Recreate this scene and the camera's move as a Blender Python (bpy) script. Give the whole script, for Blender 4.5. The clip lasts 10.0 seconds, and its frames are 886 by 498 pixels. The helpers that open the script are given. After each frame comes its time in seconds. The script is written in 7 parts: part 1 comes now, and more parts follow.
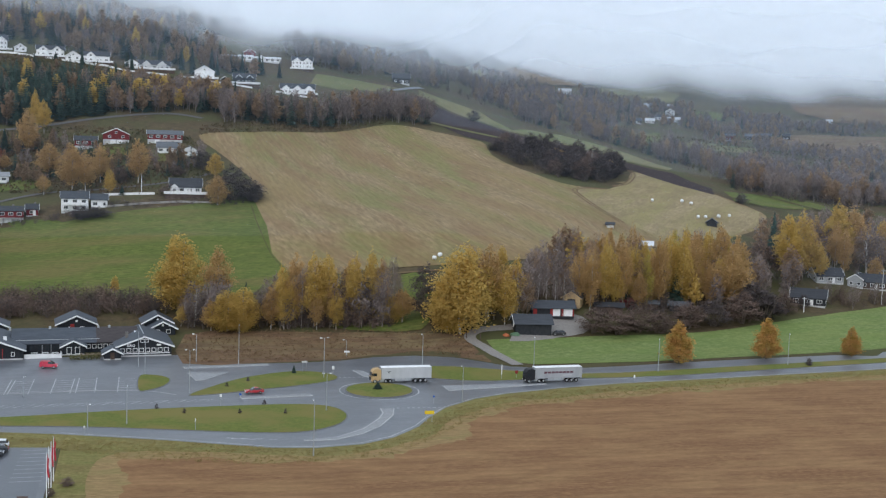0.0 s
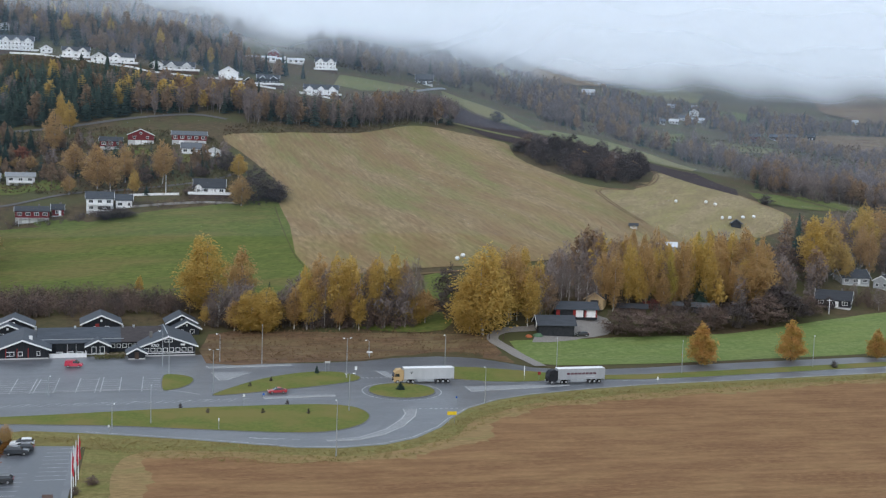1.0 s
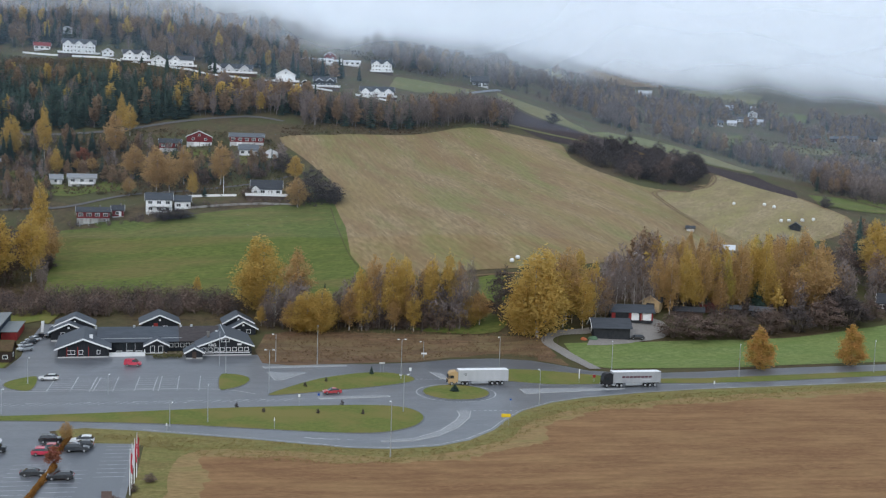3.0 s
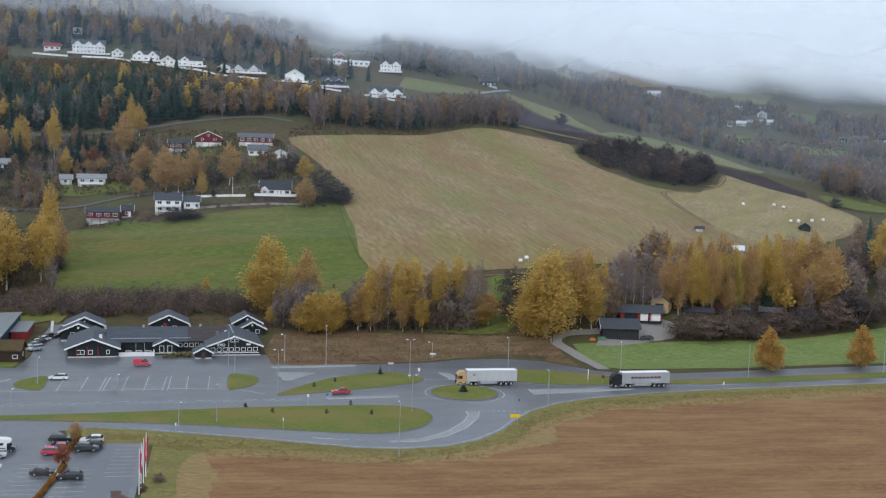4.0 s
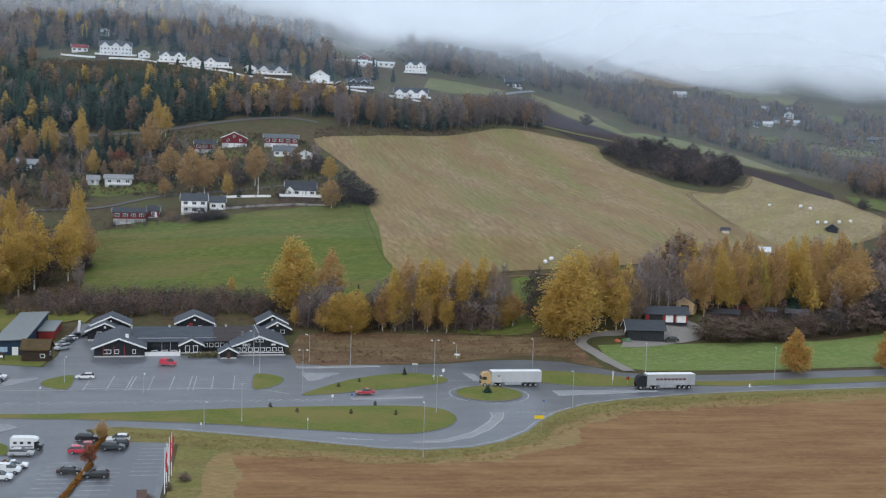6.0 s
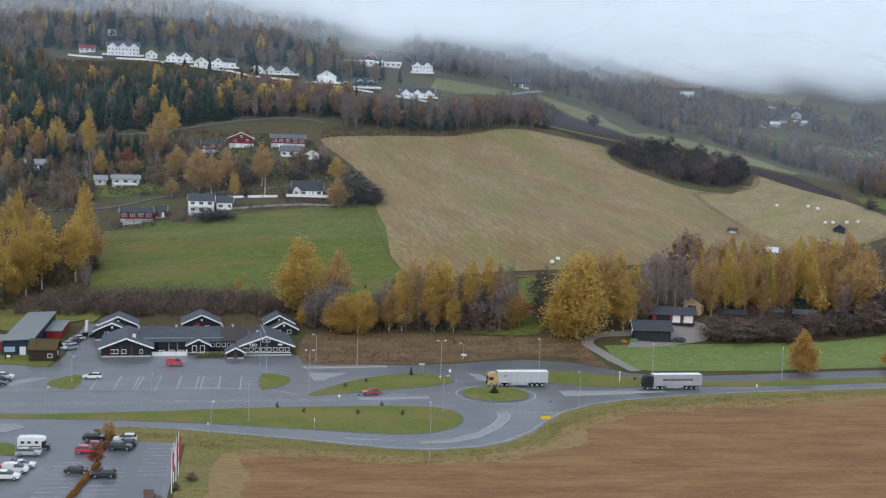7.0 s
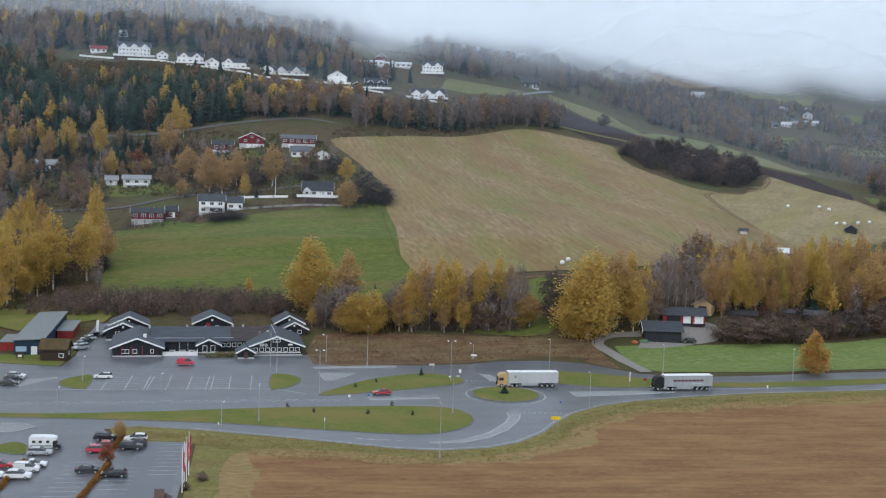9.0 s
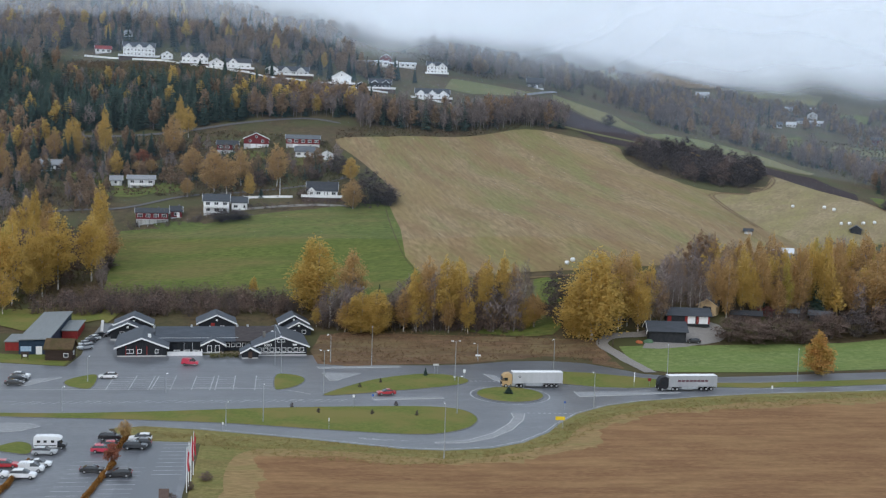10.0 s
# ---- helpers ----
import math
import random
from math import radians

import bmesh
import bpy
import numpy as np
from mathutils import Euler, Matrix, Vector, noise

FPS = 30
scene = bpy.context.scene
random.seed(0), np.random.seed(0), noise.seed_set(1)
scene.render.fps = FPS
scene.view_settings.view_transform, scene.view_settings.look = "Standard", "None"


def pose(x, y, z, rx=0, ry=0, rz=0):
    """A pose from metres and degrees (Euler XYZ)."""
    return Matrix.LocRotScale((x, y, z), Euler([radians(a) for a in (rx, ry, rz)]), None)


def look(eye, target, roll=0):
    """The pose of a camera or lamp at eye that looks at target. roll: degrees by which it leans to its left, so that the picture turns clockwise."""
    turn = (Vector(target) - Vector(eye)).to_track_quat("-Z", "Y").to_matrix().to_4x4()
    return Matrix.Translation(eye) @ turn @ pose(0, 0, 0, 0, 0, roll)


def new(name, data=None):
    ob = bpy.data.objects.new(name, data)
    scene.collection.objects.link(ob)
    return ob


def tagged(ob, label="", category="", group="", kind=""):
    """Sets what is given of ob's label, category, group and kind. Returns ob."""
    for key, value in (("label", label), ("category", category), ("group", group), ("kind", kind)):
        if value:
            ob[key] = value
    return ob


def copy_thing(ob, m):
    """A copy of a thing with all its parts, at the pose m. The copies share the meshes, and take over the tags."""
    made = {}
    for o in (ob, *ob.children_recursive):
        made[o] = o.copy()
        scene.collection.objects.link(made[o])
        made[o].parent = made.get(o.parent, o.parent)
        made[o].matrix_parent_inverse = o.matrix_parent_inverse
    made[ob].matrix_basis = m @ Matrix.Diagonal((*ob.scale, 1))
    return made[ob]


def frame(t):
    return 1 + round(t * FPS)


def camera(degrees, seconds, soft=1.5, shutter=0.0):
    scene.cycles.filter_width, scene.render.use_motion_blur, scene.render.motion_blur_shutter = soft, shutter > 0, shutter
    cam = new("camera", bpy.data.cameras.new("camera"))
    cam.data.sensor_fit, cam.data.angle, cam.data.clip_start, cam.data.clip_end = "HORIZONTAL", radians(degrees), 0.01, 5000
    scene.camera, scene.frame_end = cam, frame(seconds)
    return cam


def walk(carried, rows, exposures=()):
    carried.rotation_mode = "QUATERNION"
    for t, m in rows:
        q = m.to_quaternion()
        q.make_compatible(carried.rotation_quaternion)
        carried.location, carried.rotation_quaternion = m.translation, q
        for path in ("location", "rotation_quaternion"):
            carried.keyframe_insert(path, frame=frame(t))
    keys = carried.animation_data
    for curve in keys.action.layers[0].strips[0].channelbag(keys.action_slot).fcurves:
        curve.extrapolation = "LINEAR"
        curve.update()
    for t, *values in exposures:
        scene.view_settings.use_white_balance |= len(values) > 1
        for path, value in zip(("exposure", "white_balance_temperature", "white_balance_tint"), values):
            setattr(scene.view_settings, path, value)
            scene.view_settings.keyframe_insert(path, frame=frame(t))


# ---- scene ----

# A drone hovers 62 m over a valley floor and turns slowly to its left.
cam = camera(42.01, 10.0, soft=1.25)
EYE, PITCH, LEAN = 62.0, 84.64, -1.88
TURNS = [(0.0, 0.177), (0.5, 0.593), (1.0, 1.315), (1.5, 2.113), (2.0, 2.948), (2.5, 3.709), (2.7, 3.87), (3.8, 4.41), (4.0, 4.489),
         (4.5, 4.667), (5.0, 4.842), (5.5, 5.296), (5.7, 5.5), (6.8, 5.98), (7.0, 6.049), (7.5, 6.192), (8.0, 6.332), (8.5, 6.439),
         (9.0, 6.555), (9.5, 6.667), (10.0, 6.773)]
walk(cam, [(t, pose(0, 0, EYE, PITCH, LEAN, turn)) for t, turn in TURNS])

# ---- overcast daylight ----
world = bpy.data.worlds.new("overcast")
scene.world = world
world.use_nodes = True
wn, wl = world.node_tree.nodes, world.node_tree.links
wn.clear()
sky = wn.new("ShaderNodeTexSky")
sky.sky_type, sky.sun_disc, sky.sun_elevation, sky.sun_rotation = "NISHITA", False, radians(32), radians(200)
sky_bg = wn.new("ShaderNodeBackground")
wl.new(sky.outputs[0], sky_bg.inputs[0])
sky_bg.inputs[1].default_value = 0.06
cloud_bg = wn.new("ShaderNodeBackground")
cloud_bg.inputs[0].default_value, cloud_bg.inputs[1].default_value = (0.83, 0.92, 1.02, 1), 0.90
both = wn.new("ShaderNodeAddShader")
wl.new(sky_bg.outputs[0], both.inputs[0])
wl.new(cloud_bg.outputs[0], both.inputs[1])
wl.new(both.outputs[0], wn.new("ShaderNodeOutputWorld").inputs[0])
sun = new("sun", bpy.data.lights.new("sun", "SUN"))
sun.data.energy, sun.data.angle, sun.data.color = 0.5, radians(25), (1.0, 0.96, 0.9)
sun.matrix_world = look((0, 0, 300), (110, 260, 110))
scene.view_settings.exposure = 0.14

# ---- materials ----


def mat(name, a, b, scale=1.0, rough=0.85, stretch=(1, 1, 1), big=None, big_scale=0.05, metal=0.0, bump=0.0, island=0.0, turn=0.0, spec=0.05, through_light=0.0, rows=None, patches=None):
    """Two colours mixed by fine noise, a third one by broad noise; island: spread of brightness from piece to piece."""
    m = bpy.data.materials.new(name)
    m.use_nodes = True
    n, l = m.node_tree.nodes, m.node_tree.links
    bsdf = n["Principled BSDF"]
    coord = n.new("ShaderNodeTexCoord")
    mp = n.new("ShaderNodeMapping")
    mp.vector_type = "TEXTURE"
    mp.inputs["Scale"].default_value, mp.inputs["Rotation"].default_value = [1 / s for s in stretch], (0, 0, radians(turn))
    l.new(coord.outputs["Object"], mp.inputs[0])
    fine = n.new("ShaderNodeTexNoise")
    fine.inputs["Scale"].default_value, fine.inputs["Detail"].default_value, fine.inputs["Roughness"].default_value = scale, 7, 0.74
    l.new(mp.outputs[0], fine.inputs["Vector"])
    ramp = n.new("ShaderNodeValToRGB")
    ramp.color_ramp.elements[0].position, ramp.color_ramp.elements[1].position = 0.32, 0.68
    ramp.color_ramp.elements[0].color, ramp.color_ramp.elements[1].color = (*a, 1), (*b, 1)
    l.new(fine.outputs[0], ramp.inputs[0])
    col = ramp.outputs[0]
    if big:
        wide = n.new("ShaderNodeTexNoise")
        wide.inputs["Scale"].default_value, wide.inputs["Detail"].default_value = big_scale, 3
        l.new(mp.outputs[0] if stretch != (1, 1, 1) else coord.outputs["Object"], wide.inputs["Vector"])
        step = n.new("ShaderNodeMapRange")
        step.inputs[1].default_value, step.inputs[2].default_value = 0.42, 0.62
        l.new(wide.outputs[0], step.inputs[0])
        mx = n.new("ShaderNodeMix")
        mx.data_type = "RGBA"
        l.new(step.outputs[0], mx.inputs[0])
        l.new(col, mx.inputs[6])
        mx.inputs[7].default_value = (*big, 1)
        col = mx.outputs[2]
    if patches:
        lay = n.new("ShaderNodeMapping")
        lay.vector_type = "TEXTURE"
        lay.inputs["Rotation"].default_value, lay.inputs["Scale"].default_value = (0, 0, radians(patches[3])), (0.45, 1.8, 1)
        l.new(coord.outputs["Object"], lay.inputs[0])
        for k in (0, 1):
            blot = n.new("ShaderNodeTexNoise")
            blot.inputs["Scale"].default_value, blot.inputs["Detail"].default_value, blot.inputs["Roughness"].default_value = patches[2] * (1 + 0.8 * k), 5, 0.62
            shift = n.new("ShaderNodeVectorMath")
            shift.inputs[1].default_value = (37.0 * k, 91.0 * k, 0)
            l.new(lay.outputs[0], shift.inputs[0])
            l.new(shift.outputs[0], blot.inputs["Vector"])
            much = n.new("ShaderNodeMapRange")
            much.inputs[1].default_value, much.inputs[2].default_value, much.inputs[4].default_value = 0.46, 0.62, 0.7
            l.new(blot.outputs[0], much.inputs[0])
            over = n.new("ShaderNodeMix")
            over.data_type = "RGBA"
            l.new(much.outputs[0], over.inputs[0])
            l.new(col, over.inputs[6])
            over.inputs[7].default_value = (*patches[k], 1)
            col = over.outputs[2]
        grain = n.new("ShaderNodeMapRange")
        grain.inputs[1].default_value, grain.inputs[2].default_value, grain.inputs[3].default_value, grain.inputs[4].default_value = 0.3, 0.7, 0.84, 1.16
        l.new(fine.outputs[0], grain.inputs[0])
        speck = n.new("ShaderNodeHueSaturation")
        l.new(grain.outputs[0], speck.inputs["Value"])
        l.new(col, speck.inputs["Color"])
        col = speck.outputs[0]
    if rows:
        along = n.new("ShaderNodeMapping")
        along.vector_type = "TEXTURE"
        along.inputs["Rotation"].default_value = (0, 0, radians(rows[2]))
        l.new(coord.outputs["Object"], along.inputs[0])
        wave = n.new("ShaderNodeTexWave")
        wave.inputs["Scale"].default_value, wave.inputs["Distortion"].default_value, wave.inputs["Detail"].default_value, wave.inputs["Detail Scale"].default_value = 0.314 / rows[0], 5.0, 3, 0.8
        l.new(along.outputs[0], wave.inputs[0])
        shade = n.new("ShaderNodeMapRange")
        shade.inputs[3].default_value, shade.inputs[4].default_value = 1 - rows[1], 1 + rows[1]
        l.new(wave.outputs[1], shade.inputs[0])
        lined = n.new("ShaderNodeHueSaturation")
        l.new(shade.outputs[0], lined.inputs["Value"])
        l.new(col, lined.inputs["Color"])
        col = lined.outputs[0]
    if island:
        geo = n.new("ShaderNodeNewGeometry")
        info = n.new("ShaderNodeObjectInfo")
        add = n.new("ShaderNodeMath")
        l.new(geo.outputs["Random Per Island"], add.inputs[0])
        l.new(info.outputs["Random"], add.inputs[1])
        val = n.new("ShaderNodeMapRange")
        val.inputs[1].default_value, val.inputs[2].default_value = 0, 2
        val.inputs[3].default_value, val.inputs[4].default_value = 1 - island, 1 + island
        l.new(add.outputs[0], val.inputs[0])
        hsv = n.new("ShaderNodeHueSaturation")
        l.new(val.outputs[0], hsv.inputs["Value"])
        l.new(col, hsv.inputs["Color"])
        col = hsv.outputs[0]
    l.new(col, bsdf.inputs["Base Color"])
    bsdf.inputs["Roughness"].default_value, bsdf.inputs["Metallic"].default_value = rough, metal
    bsdf.inputs["Specular IOR Level"].default_value = spec
    if bump:
        bp = n.new("ShaderNodeBump")
        bp.inputs["Strength"].default_value, bp.inputs["Distance"].default_value = bump, 0.1
        l.new(fine.outputs[0], bp.inputs["Height"])
        l.new(bp.outputs[0], bsdf.inputs["Normal"])
    if through_light:
        tr = n.new("ShaderNodeBsdfTranslucent")
        l.new(col, tr.inputs[0])
        mixs = n.new("ShaderNodeMixShader")
        mixs.inputs[0].default_value = through_light
        l.new(bsdf.outputs[0], mixs.inputs[1])
        l.new(tr.outputs[0], mixs.inputs[2])
        l.new(mixs.outputs[0], n["Material Output"].inputs[0])
    return m


GRASS_ROUGH = mat("rough_grass", (0.05, 0.04, 0.024), (0.12, 0.088, 0.05), 0.35, big=(0.075, 0.075, 0.034), big_scale=0.04, bump=0.5)
LAWN = mat("lawn", (0.085, 0.108, 0.026), (0.155, 0.168, 0.046), 0.9, big=(0.17, 0.148, 0.05), big_scale=0.09, bump=0.3)
MEADOW = mat("meadow", (0.066, 0.094, 0.023), (0.14, 0.152, 0.044), 0.55, stretch=(0.6, 1.5, 1), turn=10, bump=0.3, patches=((0.15, 0.122, 0.05), (0.085, 0.108, 0.03), 0.03, 100))
MEADOW_E = mat("meadow_bright", (0.115, 0.158, 0.052), (0.18, 0.214, 0.082), 0.6, stretch=(0.8, 1.2, 1), turn=22, bump=0.3, patches=((0.165, 0.2, 0.066), (0.125, 0.175, 0.052), 0.05, 112))
STUBBLE = mat("stubble", (0.17, 0.126, 0.07), (0.3, 0.222, 0.126), 0.4, big=(0.225, 0.166, 0.082), big_scale=0.03, stretch=(2.4, 0.35, 1), turn=24, bump=0.3, rows=(3.2, 0.045, 24), patches=((0.16, 0.16, 0.058), (0.2, 0.13, 0.072), 0.02, 28))
STUBBLE_P = mat("pale_stubble", (0.22, 0.172, 0.098), (0.315, 0.248, 0.145), 0.5, big=(0.245, 0.2, 0.1), big_scale=0.03, stretch=(1.8, 0.4, 1), turn=-24, bump=0.3, patches=((0.23, 0.2, 0.085), (0.2, 0.15, 0.085), 0.04, -24))
STUBBLE_S = mat("stubble_brown", (0.14, 0.071, 0.036), (0.25, 0.141, 0.071), 1.7, big=(0.25, 0.145, 0.072), big_scale=0.1, stretch=(0.34, 1.3, 1), turn=13, bump=0.4, rows=(2.6, 0.05, 103), patches=((0.25, 0.15, 0.073), (0.175, 0.094, 0.048), 0.07, 103))
HEATH = mat("rough_brown_field", (0.11, 0.066, 0.042), (0.2, 0.125, 0.075), 0.5, big=(0.155, 0.112, 0.06), big_scale=0.07, stretch=(0.5, 1.6, 1), turn=12, bump=0.6, patches=((0.2, 0.16, 0.085), (0.10, 0.06, 0.04), 0.035, 104))
PLOUGHED = mat("ploughed_soil", (0.03, 0.02, 0.022), (0.055, 0.038, 0.037), 0.4, big=(0.042, 0.031, 0.03), bump=0.5)
PALE_GRASS = mat("pale_grass", (0.13, 0.122, 0.055), (0.2, 0.175, 0.085), 0.3, big=(0.13, 0.138, 0.056), big_scale=0.02)
ASPHALT = mat("wet_asphalt", (0.072, 0.078, 0.09), (0.14, 0.147, 0.16), 1.8, rough=0.36, stretch=(0.35, 1.3, 1), turn=17, patches=((0.125, 0.132, 0.145), (0.078, 0.084, 0.096), 0.06, 107), spec=0.5, bump=0.06)
ASPHALT_N = mat("dark_asphalt", (0.062, 0.067, 0.078), (0.098, 0.105, 0.118), 1.6, rough=0.34, big=(0.075, 0.081, 0.093), big_scale=0.12, spec=0.5, bump=0.05)
GRAVEL = mat("gravel", (0.19, 0.175, 0.162), (0.29, 0.27, 0.25), 2.0, rough=0.8, bump=0.3)
GRAVEL_D = mat("dark_lane_gravel", (0.085, 0.08, 0.078), (0.14, 0.13, 0.125), 2.0, rough=0.8, bump=0.3)
KERB_D = mat("weathered_kerb", (0.13, 0.13, 0.135), (0.2, 0.2, 0.205), 1.5, rough=0.6, bump=0.1)
KERB = mat("concrete_kerb", (0.32, 0.325, 0.33), (0.46, 0.46, 0.46), 1.5, rough=0.6, bump=0.1)
PAVING = mat("pale_paving", (0.20, 0.205, 0.215), (0.30, 0.305, 0.31), 1.5, rough=0.6, bump=0.1)
PAINT = mat("road_paint", (0.42, 0.43, 0.44), (0.6, 0.6, 0.61), 2.0, rough=0.5, big=(0.32, 0.33, 0.34), big_scale=0.5)
BARK = mat("birch_bark", (0.42, 0.40, 0.37), (0.62, 0.59, 0.55), 3.0, big=(0.16, 0.14, 0.12), big_scale=1.2, bump=0.3)
BARK_G = mat("grey_bark", (0.16, 0.14, 0.125), (0.27, 0.245, 0.225), 3.0, bump=0.3)
BARK_D = mat("dark_bark", (0.09, 0.075, 0.06), (0.17, 0.14, 0.115), 3.0, bump=0.3)
TWIGS = mat("bare_twigs", (0.15, 0.122, 0.115), (0.245, 0.2, 0.185), 0.3, island=0.3)
TWIGS_D = mat("dark_twigs", (0.058, 0.049, 0.05), (0.112, 0.092, 0.09), 0.3, island=0.3)
TWIGS_B = mat("brown_twigs", (0.1, 0.07, 0.06), (0.18, 0.13, 0.108), 0.3, island=0.3)
LEAF_Y = mat("yellow_leaves", (0.44, 0.30, 0.09), (0.62, 0.445, 0.15), 0.16, island=0.1, through_light=0.5)
LEAF_O = mat("orange_leaves", (0.40, 0.258, 0.118), (0.53, 0.36, 0.172), 0.16, island=0.1, through_light=0.5)
LEAF_W = mat("dull_autumn_leaves", (0.235, 0.158, 0.105), (0.345, 0.24, 0.155), 0.12, island=0.1, through_light=0.45)
LEAF_G = mat("greenish_yellow_leaves", (0.35, 0.29, 0.075), (0.5, 0.415, 0.125), 0.16, island=0.1, through_light=0.5)
LEAF_R = mat("red_leaves", (0.26, 0.10, 0.065), (0.37, 0.16, 0.10), 0.25, island=0.3, through_light=0.4)
NEEDLE = mat("spruce_needles", (0.024, 0.043, 0.036), (0.05, 0.076, 0.06), 0.4, island=0.5)

# ---- the lie of the land: flat valley floor, then the hillside ----
FANS = np.array([-0.492, -0.337, -0.201, -0.061, 0.082, 0.199, 0.371])
AHEAD = np.array([380.0, 440, 500, 580, 700, 850, 1100, 1500, 2200, 2800])
RISE = np.array([
    [3, 14, 34, 56, 98, 140, 188, 263, 379, 480],
    [6, 17, 33, 57, 101, 139, 180, 245, 363, 462],
    [8, 18, 34, 58, 89, 124, 160, 218, 322, 420],
    [12, 22, 33, 47, 72, 105, 142, 196, 290, 386],
    [12, 22, 32, 45, 63, 74, 92, 131, 216, 318],
    [4, 13, 24, 36, 47, 53, 66, 102, 193, 304],
    [3, 8, 15, 24, 30, 35, 53, 96, 194, 304]], float)


def hermite(xs, ys, q):
    """A smooth curve through (xs, ys) at q; ys may hold a column for every q."""
    q = np.clip(q, xs[0], xs[-1])
    i = np.clip(np.searchsorted(xs, q) - 1, 0, len(xs) - 2)
    step = np.diff(xs)
    slope = np.diff(ys, axis=0) / (step if ys.ndim == 1 else step[:, None])
    tang = np.concatenate([slope[:1], (slope[1:] + slope[:-1]) / 2, slope[-1:]])
    h = step[i]
    u = (q - xs[i]) / h
    if ys.ndim == 1:
        a, b, ta, tb = ys[i], ys[i + 1], tang[i], tang[i + 1]
    else:
        k = np.arange(len(q))
        a, b, ta, tb = ys[i, k], ys[i + 1, k], tang[i, k], tang[i + 1, k]
    return (2 * u**3 - 3 * u**2 + 1) * a + (u**3 - 2 * u**2 + u) * h * ta + (3 * u**2 - 2 * u**3) * b + (u**3 - u**2) * h * tb


def ground(x, y):
    """Height of the ground, for numbers or arrays."""
    x, y = np.broadcast_arrays(np.asarray(x, float), np.asarray(y, float))
    shape, x, y = x.shape, x.ravel(), y.ravel()
    s = np.clip(x / np.maximum(y, 250), FANS[0], FANS[-1])
    foot = 332 + 75 * np.clip(s - 0.05, 0, 1)
    cols = []
    for row in RISE:
        far = hermite(AHEAD, row, y)
        u = np.clip((y - foot) / (380 - foot), 0, 1)
        low = row[0] * u**1.3
        cols.append(np.where(y < 380, low, far))
    z = hermite(FANS, np.array(cols), s)
    bumps = 0.5 * np.sin(x / 17 + y / 31) + 0.4 * np.sin(x / 29 - y / 13 + 1) + 0.9 * np.sin(x / 61 + 2) * np.sin(y / 53)
    z = z + bumps * np.clip((y - 385) / 60, 0, 1)
    return z.reshape(shape)


def link_mesh(name, bm, material, smooth=False):
    me = bpy.data.meshes.new(name)
    bm.to_mesh(me)
    bm.free()
    if smooth:
        for p in me.polygons:
            p.use_smooth = True
    me.materials.append(material)
    return new(name, me)


def pydata(name, verts, faces, material, smooth=False):
    me = bpy.data.meshes.new(name)
    me.from_pydata([tuple(v) for v in verts], [], [tuple(f) for f in faces])
    me.materials.append(material)
    if smooth:
        for p in me.polygons:
            p.use_smooth = True
    return new(name, me)


def part(name, bm, material, parent, label="", smooth=False):
    ob = link_mesh(name, bm, material, smooth)
    ob.parent = parent
    if label:
        ob["label"] = label
    return ob


def lines(lo, hi, step):
    return list(np.arange(math.floor(lo / step) * step, hi + step, step))


# ---- ground: one sheet from behind the drone to the cloud-covered ridge ----
def ground_sheet():
    xs = np.array([-3200, -2200, -1500, -1100, -800, -600] + list(range(-480, 481, 8)) + [600, 800, 1100, 1500, 2200, 3200], float)
    ys = np.array([-1500, -600, -200, 0, 80, 120] + list(range(160, 1001, 8)) + list(range(1030, 2860, 30)) + [3200, 4000], float)
    gx, gy = np.meshgrid(xs, ys)
    gz = ground(gx, gy)
    verts = np.stack([gx.ravel(), gy.ravel(), gz.ravel()], 1)
    w = len(xs)
    faces = [(j * w + i, j * w + i + 1, (j + 1) * w + i + 1, (j + 1) * w + i) for j in range(len(ys) - 1) for i in range(w - 1)]
    ob = pydata("ground", verts, faces, GRASS_ROUGH, True)
    return tagged(ob, "rough autumn grass and undergrowth of the valley and hillside", "ground", kind="structure")


ground_sheet()


def rounded(pts, n=4):
    """A closed smooth outline through the points."""
    out, k = [], len(pts)
    for i in range(k):
        p0, p1, p2, p3 = (Vector(pts[(i + j) % k]) for j in (-1, 0, 1, 2))
        for s in range(n):
            u = s / n
            q = 0.5 * (2 * p1 + (p2 - p0) * u + (2 * p0 - 5 * p1 + 4 * p2 - p3) * u * u + (3 * p1 - p0 - 3 * p2 + p3) * u**3)
            out.append((q.x, q.y))
    return out


def clip(poly, axis, limit, keep_low):
    out = []
    for i, p in enumerate(poly):
        q = poly[(i + 1) % len(poly)]
        a, b = ((limit - p[axis]), (limit - q[axis])) if keep_low else ((p[axis] - limit), (q[axis] - limit))
        if a >= 0:
            out.append(p)
        if a * b < 0:
            u = a / (a - b)
            out.append((p[0] + (q[0] - p[0]) * u, p[1] + (q[1] - p[1]) * u))
    return out


